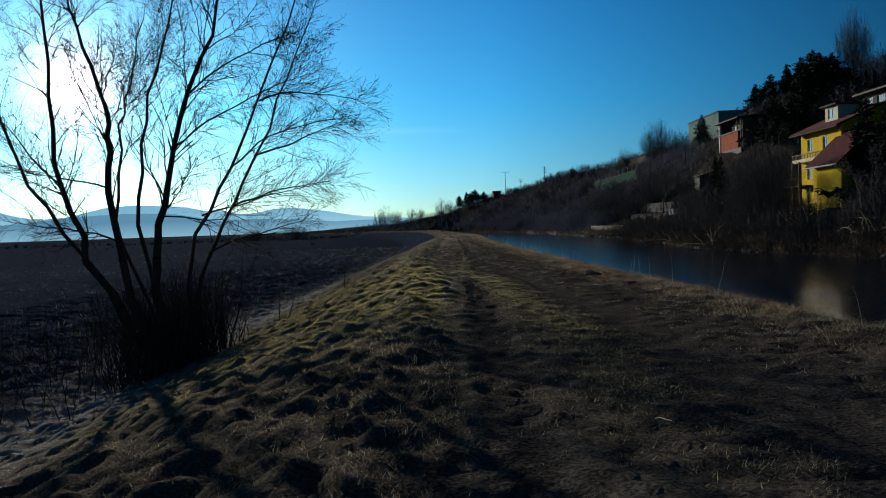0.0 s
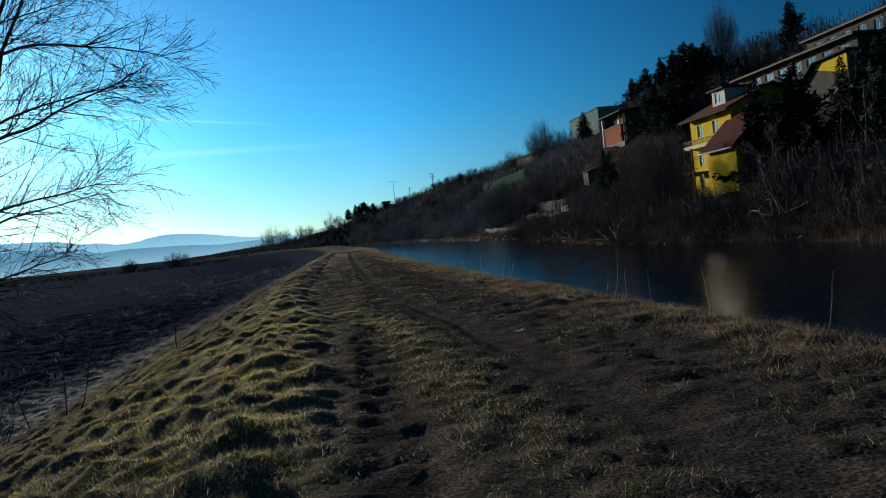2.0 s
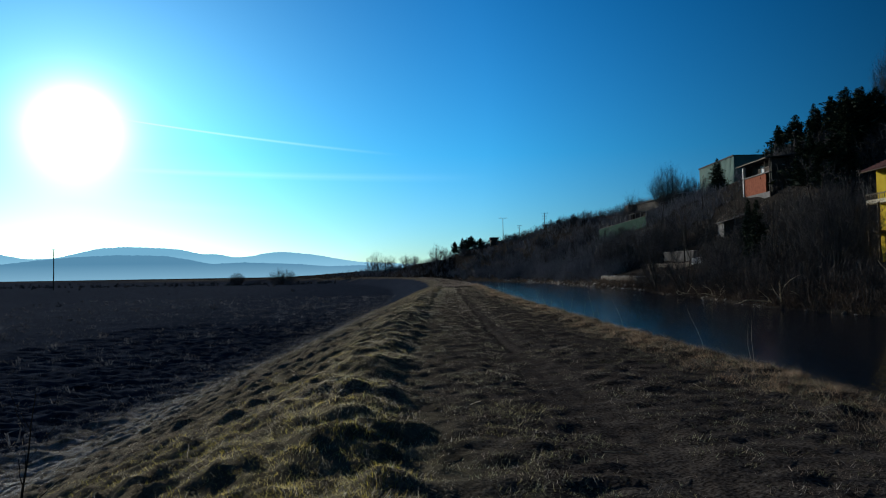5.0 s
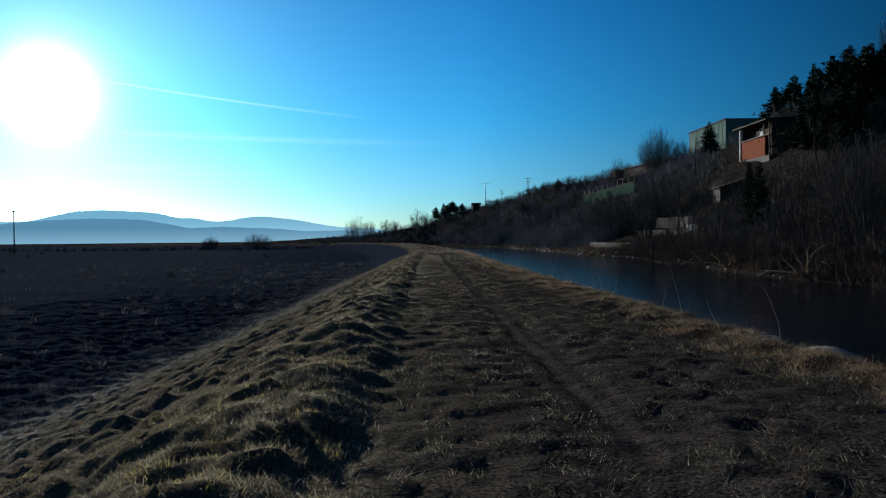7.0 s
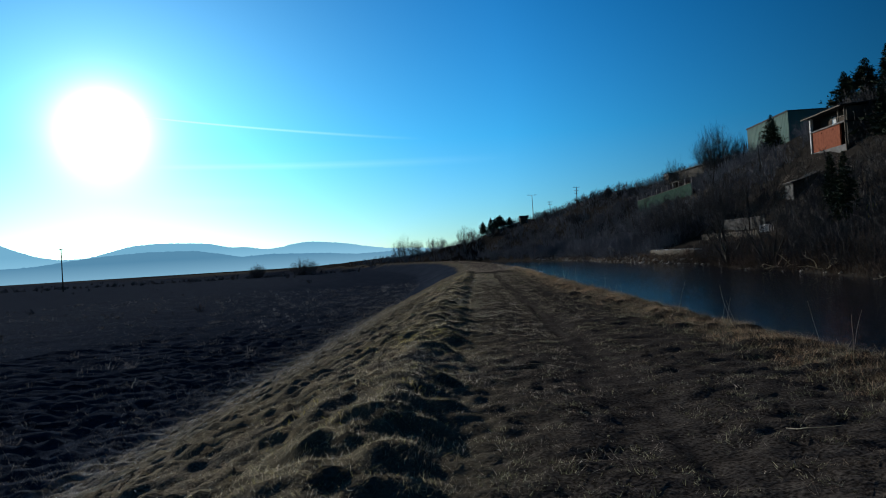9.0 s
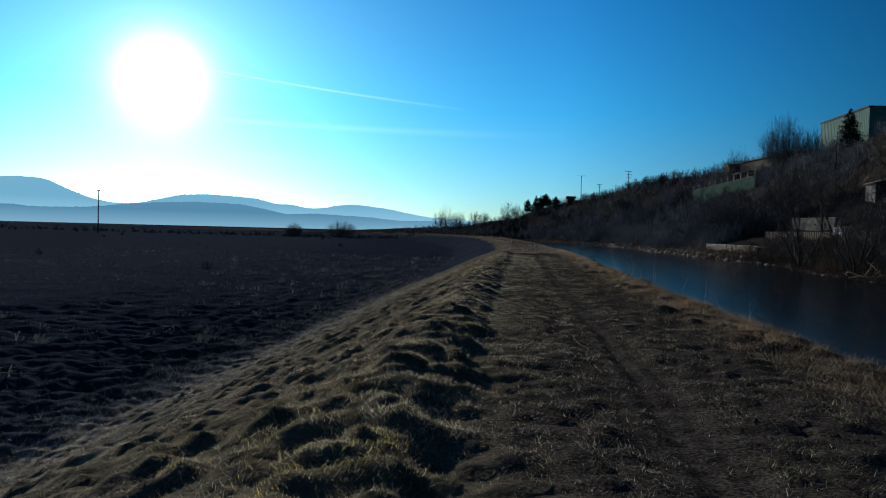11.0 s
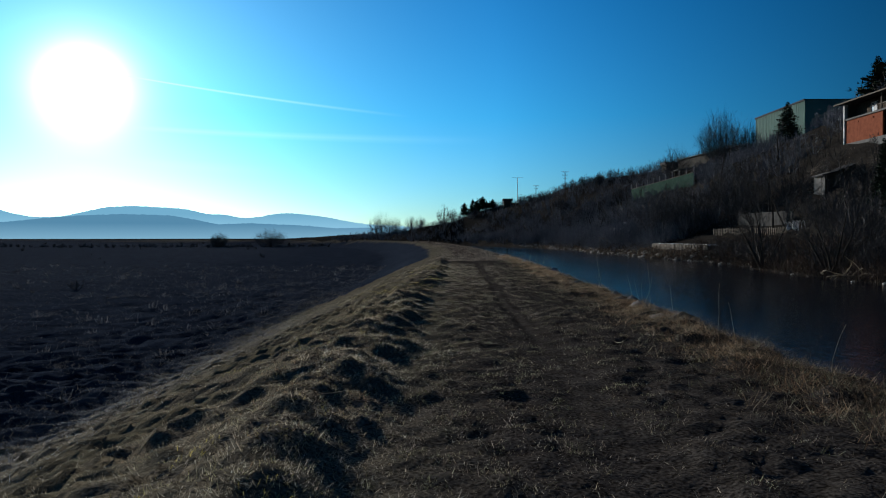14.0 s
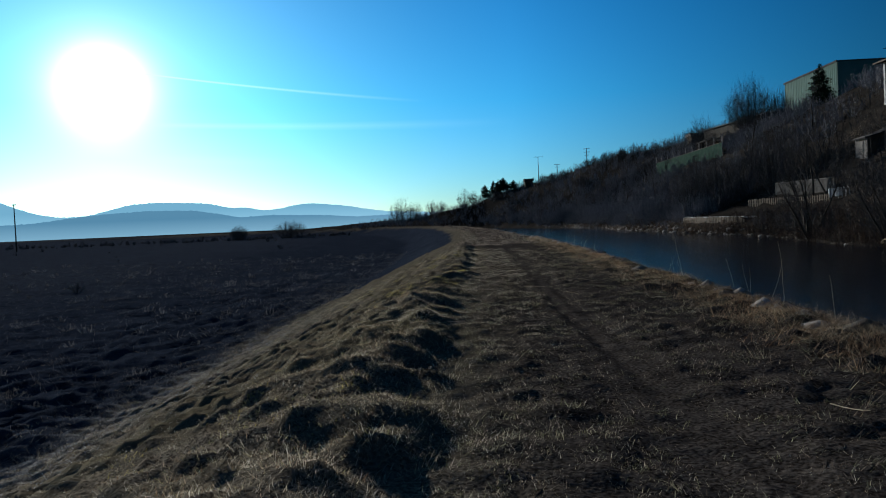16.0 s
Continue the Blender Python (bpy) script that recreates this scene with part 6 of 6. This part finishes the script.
def garden():
    w = empty("garden_wall", pose(0, 0, 0), "grey concrete garden wall", "wall")
    w.matrix_basis = pose(50.0, 163.8, 0, 0, 0, 7.5)
    for k in range(4):
        part("panel", boxes((0, 0.2, k * 3.8, k * 3.8 + 3.79, 1.0, 5.2), bevel=0.006), M_DIRTY_CONCRETE, w)
    part("coping", boxes((-0.06, 0.26, -0.05, 15.2, 5.2, 5.3), bevel=0.02), M_CONCRETE, w)
    fence("picket_fence", "weathered pale picket fence in a garden", (44.6, 181.0), (47.0, 159.0), 1.0, 0.55, 0.2, M_GREY_WOOD)
    fence("garden_fence", "thin wooden garden fence on the slope", (52.0, 160.0), (53.5, 140.0), 1.1, 1.4, 0.09, M_GREY_WOOD)
    # white barrels and hoops
    for k, (x, y) in enumerate(((48.6, 161.6), (48.9, 160.4))):
        b = empty("barrel", at_land(x, y, -0.05), "white plastic barrel in a garden", "barrel", "garden barrels")
        bm = bmesh.new()
        bmesh.ops.create_cone(bm, cap_ends=True, segments=16, radius1=0.42, radius2=0.42, depth=1.2)
        bmesh.ops.bevel(bm, geom=bm.edges[:], offset=0.05, segments=2, affect="EDGES")
        bmesh.ops.translate(bm, vec=(0, 0, 0.6), verts=bm.verts)
        part("body", bm, M_WHITE, b)
        bm = bmesh.new()
        bmesh.ops.create_cone(bm, cap_ends=True, segments=16, radius1=0.36, radius2=0.36, depth=0.06)
        bmesh.ops.translate(bm, vec=(0, 0, 1.23), verts=bm.verts)
        part("lid", bm, M_WHITE, b)
    for k in range(3):
        x, y = 48.4 + 0.1 * k, 158.9 - 0.8 * k
        pts = [(0, 0.5 * math.cos(a), 1.5 * math.sin(a)) for a in np.linspace(0, math.pi, 13)]
        v, f = tubes([(*p, *q, 0.035, 0.035) for p, q in zip(pts, pts[1:])], 6)
        ob = tagged(new("plant_hoop", fast_mesh("plant_hoop", v, f, M_WHITE, True)), "white hoop of an uncovered plant tunnel", "garden hoop", "garden hoops")
        ob.matrix_basis = at_land(x, y, -0.1)
    # yellow slatted bench frame
    x, y = (52.31, 133.87)
    t = empty("slatted_frame", at_land(x, y, 0.0), "bright yellow slatted wooden garden frame", "garden frame")
    for k in range(5):
        part("slat", boxes((-0.06, 0.06, -1.5, 1.5, 0.5 + 0.32 * k, 0.62 + 0.32 * k)), M_YELLOW_PAINT, t)
    for yy in (-1.4, 0, 1.4):
        part("post", boxes((0.06, 0.18, yy - 0.07, yy + 0.07, -0.2, 2.1)), M_YELLOW_PAINT, t)
    for k, ((x, y), l) in enumerate((((36.74, 105.95), 2.4), ((35.81, 99.96), 2.0), ((35.10, 92.34), 2.8))):
        s = empty("stone_bench", at_land(x, y, 0.0), "pale stone slab bench on the bank", "bench", "stone benches")
        part("seat", boxes((-0.3, 0.3, -l / 2, l / 2, 0.38, 0.52), bevel=0.03), M_CONCRETE, s)
        for yy in (-l * 0.35, l * 0.35):
            part("leg", boxes((-0.22, 0.22, yy - 0.12, yy + 0.12, -0.1, 0.38), bevel=0.02), M_CONCRETE, s)
    x, y = (42.11, 61.91)
    c = empty("clothes_post", at_land(x, y, 0), "grey steel clothes-line post in a garden", "post")
    v, f = tubes([(0, 0, -0.3, 0, 0, 2.7, 0.05, 0.05)], 8)
    child("upright", fast_mesh("upright", v, f, M_STEEL), c)
    v, f = tubes([(0, -0.9, 2.7, 0, 0.9, 2.7, 0.04, 0.04)], 8)
    child("crossbar", fast_mesh("crossbar", v, f, M_STEEL), c)


garden()


def landing():
    w = empty("river_terrace", pose(0, 0, 0), "low retaining wall with planks and a frosted top", "terrace")
    n = 46
    me = bpy.data.meshes.new("plank")
    bm = boxes((-0.05, 0.05, -0.24, 0.24, -0.4, 0.72), bevel=0.015)
    bm.to_mesh(me)
    bm.free()
    me.materials.append(M_GREY_WOOD)
    rr = random.Random(4)
    for k in range(n):
        y = 166.5 + k * 0.53
        x = float(far_shore(y)) + 2.6
        child("plank", me, w, "", pose(x, y, float(land(x, y)) + rr.uniform(-0.06, 0.06), 0, rr.uniform(-4, 4), rr.uniform(-4, 4)))
    for k in range(12):
        y = 167.5 + k * 2.0
        x = float(far_shore(y)) + 2.7
        part("coping", boxes((x, x + 1.9, y - 0.98, y + 0.98, float(land(x, y)) + 0.5, float(land(x, y)) + 0.78), bevel=0.04), M_CONCRETE if k % 3 else M_WHITE, w)
    step_x, step_y = (36.54, 169.44)
    s = empty("bank_steps", pose(step_x - 0.3, step_y, WATER_Z, 0, 0, -25), "pale stone steps down to the water", "steps")
    for k in range(8):
        part("step", boxes((0.36 * k, 0.36 * k + 0.5, -0.7, 0.7, -0.4, 0.35 + 0.22 * k), bevel=0.03), M_PALE_WOOD, s)
    # a grey plank landing tipped on the shore
    x, y = (36.04, 229.07)
    b = empty("plank_landing", pose(x, y, float(land(x, y)) + 0.3, 12, 8, 20), "grey plank landing tipped over on the shore", "landing")
    for k in range(6):
        part("plank", boxes((-0.9 + 0.3 * k, -0.63 + 0.3 * k, -2.2, 2.2, 0.8, 0.86)), M_GREY_WOOD, b)
    for yy in (-1.8, 1.6):
        part("post", boxes((-0.7, -0.55, yy - 0.08, yy + 0.08, -1.0, 0.8)), M_GREY_WOOD, b)


landing()


def screen_fence():
    w = empty("screened_terrace", pose(0, 0, 0), "hillside terrace fenced with green mesh on pale posts", "fence")
    p, q, n = np.array(TERRACE_A), np.array(TERRACE_B), 10
    zp, zq = float(land(*p)), float(land(*q))
    for k in range(n + 1):
        x, y = p + (q - p) * k / n
        z = zp + (zq - zp) * k / n
        part("post", boxes((x - 0.09, x + 0.09, y - 0.09, y + 0.09, z - 3, z + 5.3)), M_PALE_WOOD, w)
        if k < n:
            x2, y2 = p + (q - p) * (k + 1) / n
            z2 = zp + (zq - zp) * (k + 1) / n
            part("mesh_panel", prism(bmesh.new(), ([(x - 0.13, y, z - 1), (x2 - 0.13, y2, z2 - 1), (x2 - 0.13, y2, z2 + 3.5), (x - 0.13, y, z + 3.5)], [(x - 0.1, y, z - 1), (x2 - 0.1, y2, z2 - 1), (x2 - 0.1, y2, z2 + 3.5), (x - 0.1, y, z + 3.5)])), M_NET, w)
            v, f = tubes([(x, y, z + 3.6, x2, y2, z2 + 3.6, 0.06, 0.06)], 6)
            child("rail", fast_mesh("rail", v, f, M_GREY_WOOD), w)
    # a small pergola hut on it
    m = p + (q - p) * 0.66
    z = zp + (zq - zp) * 0.66 + 2.6
    g = empty("pergola", pose(m[0] + 3.5, m[1], z, 0, 0, 0), "dark open garden pergola with a pale roof", "pergola")
    for a in (-2, 2):
        for c in (-4, 0, 4):
            part("post", boxes((a - 0.08, a + 0.08, c - 0.08, c + 0.08, -6, 3.2)), M_GREY_WOOD, g)
    part("roof", roof_slab(bmesh.new(), -2.6, 3.2, 2.6, 3.9, -5, 5, 0.15), M_CONCRETE, g)
    part("rear_wall", boxes((2.1, 2.2, -4.2, 4.2, -2, 3.2)), M_DARK_WOOD, g)


screen_fence()


def long_shed():
    p, q = np.array((71.15, 287.77)), np.array((75.36, 250.88))
    c = (p + q) / 2
    top = (float(land(*p)) + 6.64 + float(land(*q)) + 4.87) / 2
    l, a = math.dist(p, q), math.degrees(math.atan2(q[1] - p[1], q[0] - p[0]))
    h = empty("long_barn", pose(c[0], c[1], top, 0, 0, a + 90), "long low barn with a pale corrugated roof", "barn")
    part("front_wall", boxes((0, 0.2, -l / 2, l / 2, -7, -0.3)), M_DULL, h)
    part("side_wall", boxes((0.2, 6, -l / 2, -l / 2 + 0.2, -7, -0.1)), M_DULL, h)
    part("side_wall", boxes((0.2, 6, l / 2 - 0.2, l / 2, -7, -0.1)), M_DULL, h)
    part("roof", roof_slab(bmesh.new(), -0.6, -0.3, 6.6, 0.6, -l / 2 - 0.4, l / 2 + 0.4, 0.2), M_CONCRETE, h, "pale roof sheets")


long_shed()


def ridge_hut(at, h, label):
    x, y = at
    ob = empty("hut", at_land(x, y, -0.5), label, "hut", "ridge huts")
    part("walls", boxes((-2, 2, -2.6, 2.6, 0, h * 0.75 + 0.5)), M_DARK_WOOD, ob)
    part("roof", boxes((-2.5, 2.5, -3.2, 3.2, h * 0.75 + 0.5, h + 0.6)), M_DARK_ROOF, ob)


ridge_hut((29.31, 446.72), max(2.8, 4.14), "small dark flat-roofed hut on the ridge")
ridge_hut((76.20, 313.75), max(3.2, 3.20), "dark flat-roofed hut above the terrace")


def utility_pole(at, h, label, arms, lamp=False, r=0.13):
    x, y = at
    ob = empty("utility_pole", at_land(x, y, -0.5), label, "pole", "poles")
    v, f = tubes([(0, 0, 0, 0, 0, h + 0.5, r, r * 0.65)], 10)
    child("mast", fast_mesh("mast", v, f, M_DARK_WOOD if not lamp else M_STEEL, True), ob)
    for z, w in arms:
        part("crossarm", boxes((-w, w, -0.06, 0.06, h + 0.5 - z - 0.06, h + 0.5 - z + 0.06)), M_DARK_WOOD, ob)
        for s in (-1, -0.5, 0.5, 1):
            bm = bmesh.new()
            bmesh.ops.create_cone(bm, cap_ends=True, segments=8, radius1=0.09, radius2=0.05, depth=0.28)
            bmesh.ops.translate(bm, vec=(s * w * 0.95, 0, h + 0.5 - z + 0.2), verts=bm.verts)
            part("lamp_head" if lamp else "insulator", bm, M_STEEL, ob)


utility_pole((35.30, 453.36), 11.78 + 2, "tall floodlight mast with two lamp heads", ((0.1, 2.6),), True, 0.22)
utility_pole((41.93, 424.35), 4.46 + 2.5, "wooden electricity pole with two crossarms", ((0.3, 1.3), (1.6, 1.0)), False, 0.2)
utility_pole((51.66, 392.87), 6.73 + 2.5, "wooden electricity pole with three crossarms", ((0.3, 1.6), (1.8, 1.3), (3.2, 1.0)), False, 0.22)
utility_pole((-128.31, 259.20), 13.41, "lone wooden electricity pole in the low field", ((0.25, 0.5),), False, 0.2)


# ---- rocks, driftwood and litter ----
def rock_form(r):
    bm = bmesh.new()
    bmesh.ops.create_icosphere(bm, subdivisions=1, radius=1)
    k = r.uniform(0.6, 1.2, 3)
    for v in bm.verts:
        v.co = Vector((v.co.x * k[0], v.co.y * k[1], v.co.z * k[2] * 0.75)) * float(r.uniform(0.75, 1.15))
    bm.verts.ensure_lookup_table()
    v = np.array([x.co[:] for x in bm.verts])
    f = np.array([[x.index for x in y.verts] for y in bm.faces])
    bm.free()
    return v, f


def riprap(name, label, spots, seed):
    r = np.random.default_rng(seed)
    forms = [rock_form(r) for _ in range(8)]
    V, F, base = [], [], 0
    for x, y, z, s in spots:
        v, f = forms[r.integers(8)]
        a = r.uniform(0, 6.28)
        c, q = math.cos(a) * s, math.sin(a) * s
        V.append(np.stack([v[:, 0] * c - v[:, 1] * q + x, v[:, 0] * q + v[:, 1] * c + y, v[:, 2] * s + z], 1))
        F.append(f + base)
        base += len(v)
    return tagged(new(name, fast_mesh(name, np.concatenate(V), np.concatenate(F), M_ROCK)), label, "rocks", kind="stuff")


r_k = np.random.default_rng(77)
spots = []
for _ in range(1700):
    y = 50 + 280 * r_k.random() ** 0.8
    if y < 130 and r_k.random() < 0.6:
        continue
    s = r_k.uniform(-0.6, 1.5)
    x = float(far_shore(y)) + s
    spots.append((x, y, max(float(land(x, y)), WATER_Z - 0.15) - 0.12, (0.10 + 0.62 * r_k.random() ** 2.2) * (1.0 if y > 150 else 0.7)))
riprap("bank_rocks", "pale stone riprap along the far waterline", spots, 1)
spots = []
for _ in range(380):
    y = r_k.uniform(66, 112)
    x = float(dike_shift(y) + bank_edge(y)) + r_k.uniform(-0.15, 0.6)
    spots.append((x, y, max(float(land(x, y)), WATER_Z) + 0.04, r_k.uniform(0.10, 0.28)))
riprap("dike_rocks", "dark stones along the dike's river edge", spots, 2)


def driftwood(at, size, seed, label="pale tangled driftwood on the far bank"):
    r = np.random.default_rng(seed)
    out = [[], []]
    for _ in range(7):
        pts = limb(r, (r.normal(0, 0.5), r.normal(0, 0.9), 0.1), (r.normal(-0.4, 0.5), r.normal(0, 0.8), 0.5), size * r.uniform(0.6, 1.1), 0.07, 0.02, 5, 0.25, -0.03, out[1])
        sprout(r, pts, 0.05, size * 0.35, 0, out, 0.9, 0.0, 3)
    v, f = tubes(np.array(out[1] + out[0]), 5)
    ob = tagged(new("driftwood", fast_mesh("driftwood", v, f, M_STRAW, True)), label, "driftwood", "driftwood piles", "stuff")
    ob.matrix_basis = at_land(at[0], at[1], 0.1)


driftwood((32.40, 114.45), 2.2, 1)
driftwood((31.57, 104.18), 2.6, 2)
driftwood((30.11, 84.59), 3.0, 3)
driftwood((34.8, 62.0), 3.2, 4)
driftwood((35.2, 74.0), 2.6, 5)


def pale_stone(x, y, size, seed, turn):
    """A flat, rough, pale lump at the river edge."""
    r = np.random.default_rng(seed)
    bm = bmesh.new()
    bmesh.ops.create_icosphere(bm, subdivisions=3, radius=1)
    way = r.normal(0, 1, (7, 3))
    for v in bm.verts:
        n = np.array(v.co)
        k = 1 + 0.22 * sum(math.sin(3.1 * n.dot(w) + j) for j, w in enumerate(way)) / 2.2 + r.normal(0, 0.03)
        v.co = Vector((n[0] * size[0], n[1] * size[1], n[2] * size[2])) * float(k)
    me = bpy.data.meshes.new("pale_stone")
    bm.to_mesh(me)
    bm.free()
    me.materials.append(M_PALE_WOOD)
    ob = tagged(new("pale_stone", me), "rough pale stone lying on the river edge", "stone", "edge stones")
    ob.matrix_basis = pose(x, y, float(ground_z(x, y)) + size[2] * 0.4, 0, 0, turn)


pale_stone(4.15, 35.0, (0.20, 0.42, 0.10), 1, 50)
pale_stone(4.45, 35.5, (0.10, 0.12, 0.09), 2, 10)
pale_stone(3.95, 36.1, (0.09, 0.16, 0.06), 3, 70)


def litter(name, label, x, y, seed, size):
    """A crumpled scrap lying in the grass."""
    r = np.random.default_rng(seed)
    n = 6
    g = np.stack(np.meshgrid(np.linspace(-1, 1, n), np.linspace(-0.6, 0.6, n)), -1).reshape(-1, 2) * size
    v = np.concatenate([g + r.normal(0, 0.1 * size, g.shape), np.abs(r.normal(0, 0.28 * size, (n * n, 1))) + 0.03], 1)
    i = np.arange(n * n).reshape(n, n)
    f = np.stack([i[:-1, :-1], i[:-1, 1:], i[1:, 1:], i[1:, :-1]], -1).reshape(-1, 4)
    ob = tagged(new(name, fast_mesh(name, v, f, M_WHITE)), label, "litter", "litter")
    ob.location = (x, y, float(ground_z(x, y)) + 0.02)


litter("paper_scrap", "crumpled white paper scrap on the track", 2.4, 16.4, 1, 0.09)
litter("plastic_scrap", "white plastic scrap caught at the river edge", 3.75, 84.0, 2, 0.22)


def stalks():
    """Dead stems and straws: each stands or lies alone."""
    r = np.random.default_rng(15)
    for k in range(60):
        y = r.uniform(4, 100)
        x = float(dike_shift(y) + bank_edge(y)) + r.normal(0.2, 0.3)
        segs = []
        limb(r, (0, 0, 0), (r.normal(0, 0.2), r.normal(0, 0.2), 1), r.uniform(0.4, 0.95), 0.004, 0.002, 5, 0.08, 0.02, segs)
        v, f = tubes(segs, 4)
        ob = tagged(new("dead_stalk", fast_mesh("dead_stalk", v, f, M_STRAW)), "thin dead stalk on the river edge", "stalk", "dead stalks")
        ob.location = (x, y, float(ground_z(x, y)) - 0.02)
    for k in range(45):
        y = r.uniform(3, 75)
        x = r.uniform(-3, 3.2)
        segs = []
        limb(r, (0, 0, 0.05), (r.normal(0, 1), r.normal(0, 1), 0.12), r.uniform(0.2, 0.5), 0.004, 0.002, 4, 0.12, -0.02, segs)
        v, f = tubes(segs, 4)
        ob = tagged(new("straw", fast_mesh("straw", v, f, M_STRAW)), "pale broken straw lying on the grass", "straw", "straws")
        ob.location = (x, y, float(ground_z(x, y)) + 0.02)


stalks()


# ---- vapour trail ----
def vapour_trail(name, label, az, el, wide, strength):
    m = bpy.data.materials.new("vapour")
    m.use_nodes = True
    n, l = m.node_tree.nodes, m.node_tree.links
    n.clear()
    out, mix, clear, white, noise_tex = n.new("ShaderNodeOutputMaterial"), n.new("ShaderNodeMixShader"), n.new("ShaderNodeBsdfTransparent"), n.new("ShaderNodeEmission"), n.new("ShaderNodeTexNoise")
    noise_tex.inputs["Scale"].default_value = 0.02
    white.inputs[0].default_value, white.inputs[1].default_value = (0.6, 0.9, 1.0, 1), 1.1
    at, mul = n.new("ShaderNodeAttribute"), n.new("ShaderNodeMath")
    at.attribute_name = "thin"
    mul.operation = "MULTIPLY"
    l.new(at.outputs["Fac"], mul.inputs[0])
    mul.inputs[1].default_value = strength
    l.new(mul.outputs[0], mix.inputs[0])
    l.new(clear.outputs[0], mix.inputs[1])
    l.new(white.outputs[0], mix.inputs[2])
    l.new(mix.outputs[0], out.inputs[0])
    rows, fade = [], []
    for k in range(60):
        u = k / 59
        a, e = radians(az[0] + (az[1] - az[0]) * u), radians(el[0] + (el[1] - el[0]) * u)
        w = radians(wide[0] + (wide[1] - wide[0]) * u)
        for j in (-1, 0, 1):
            rows.append((4400 * math.sin(a) * math.cos(e + j * w), 4400 * math.cos(a) * math.cos(e + j * w), 4400 * math.sin(e + j * w) + 8))
            fade.append((1 - u) ** 1.3 * min(1.0, u * 8 + 0.3) if j == 0 else 0.0)
    i = np.arange(180).reshape(60, 3)
    f = np.stack([i[:-1, :-1], i[:-1, 1:], i[1:, 1:], i[1:, :-1]], -1).reshape(-1, 4)
    me = fast_mesh(name, np.array(rows), f, m)
    layer = me.attributes.new("thin", "FLOAT", "POINT")
    layer.data.foreach_set("value", np.array(fade, np.float32))
    tagged(new(name, me), label, "vapour trail", kind="structure")


vapour_trail("vapour_trail", "thin white vapour trail across the sky", (-24.0, -3.0), (11.25, 9.1), (0.07, 0.17), 0.75)
vapour_trail("cirrus_streak", "faint spread-out vapour streak in the sky", (-24.0, 4.0), (7.7, 7.3), (0.22, 0.45), 0.30)
vapour_trail("cirrus_streak", "faint spread-out vapour streak in the sky", (-28.0, -12.0), (5.4, 4.8), (0.5, 0.5), 0.4)
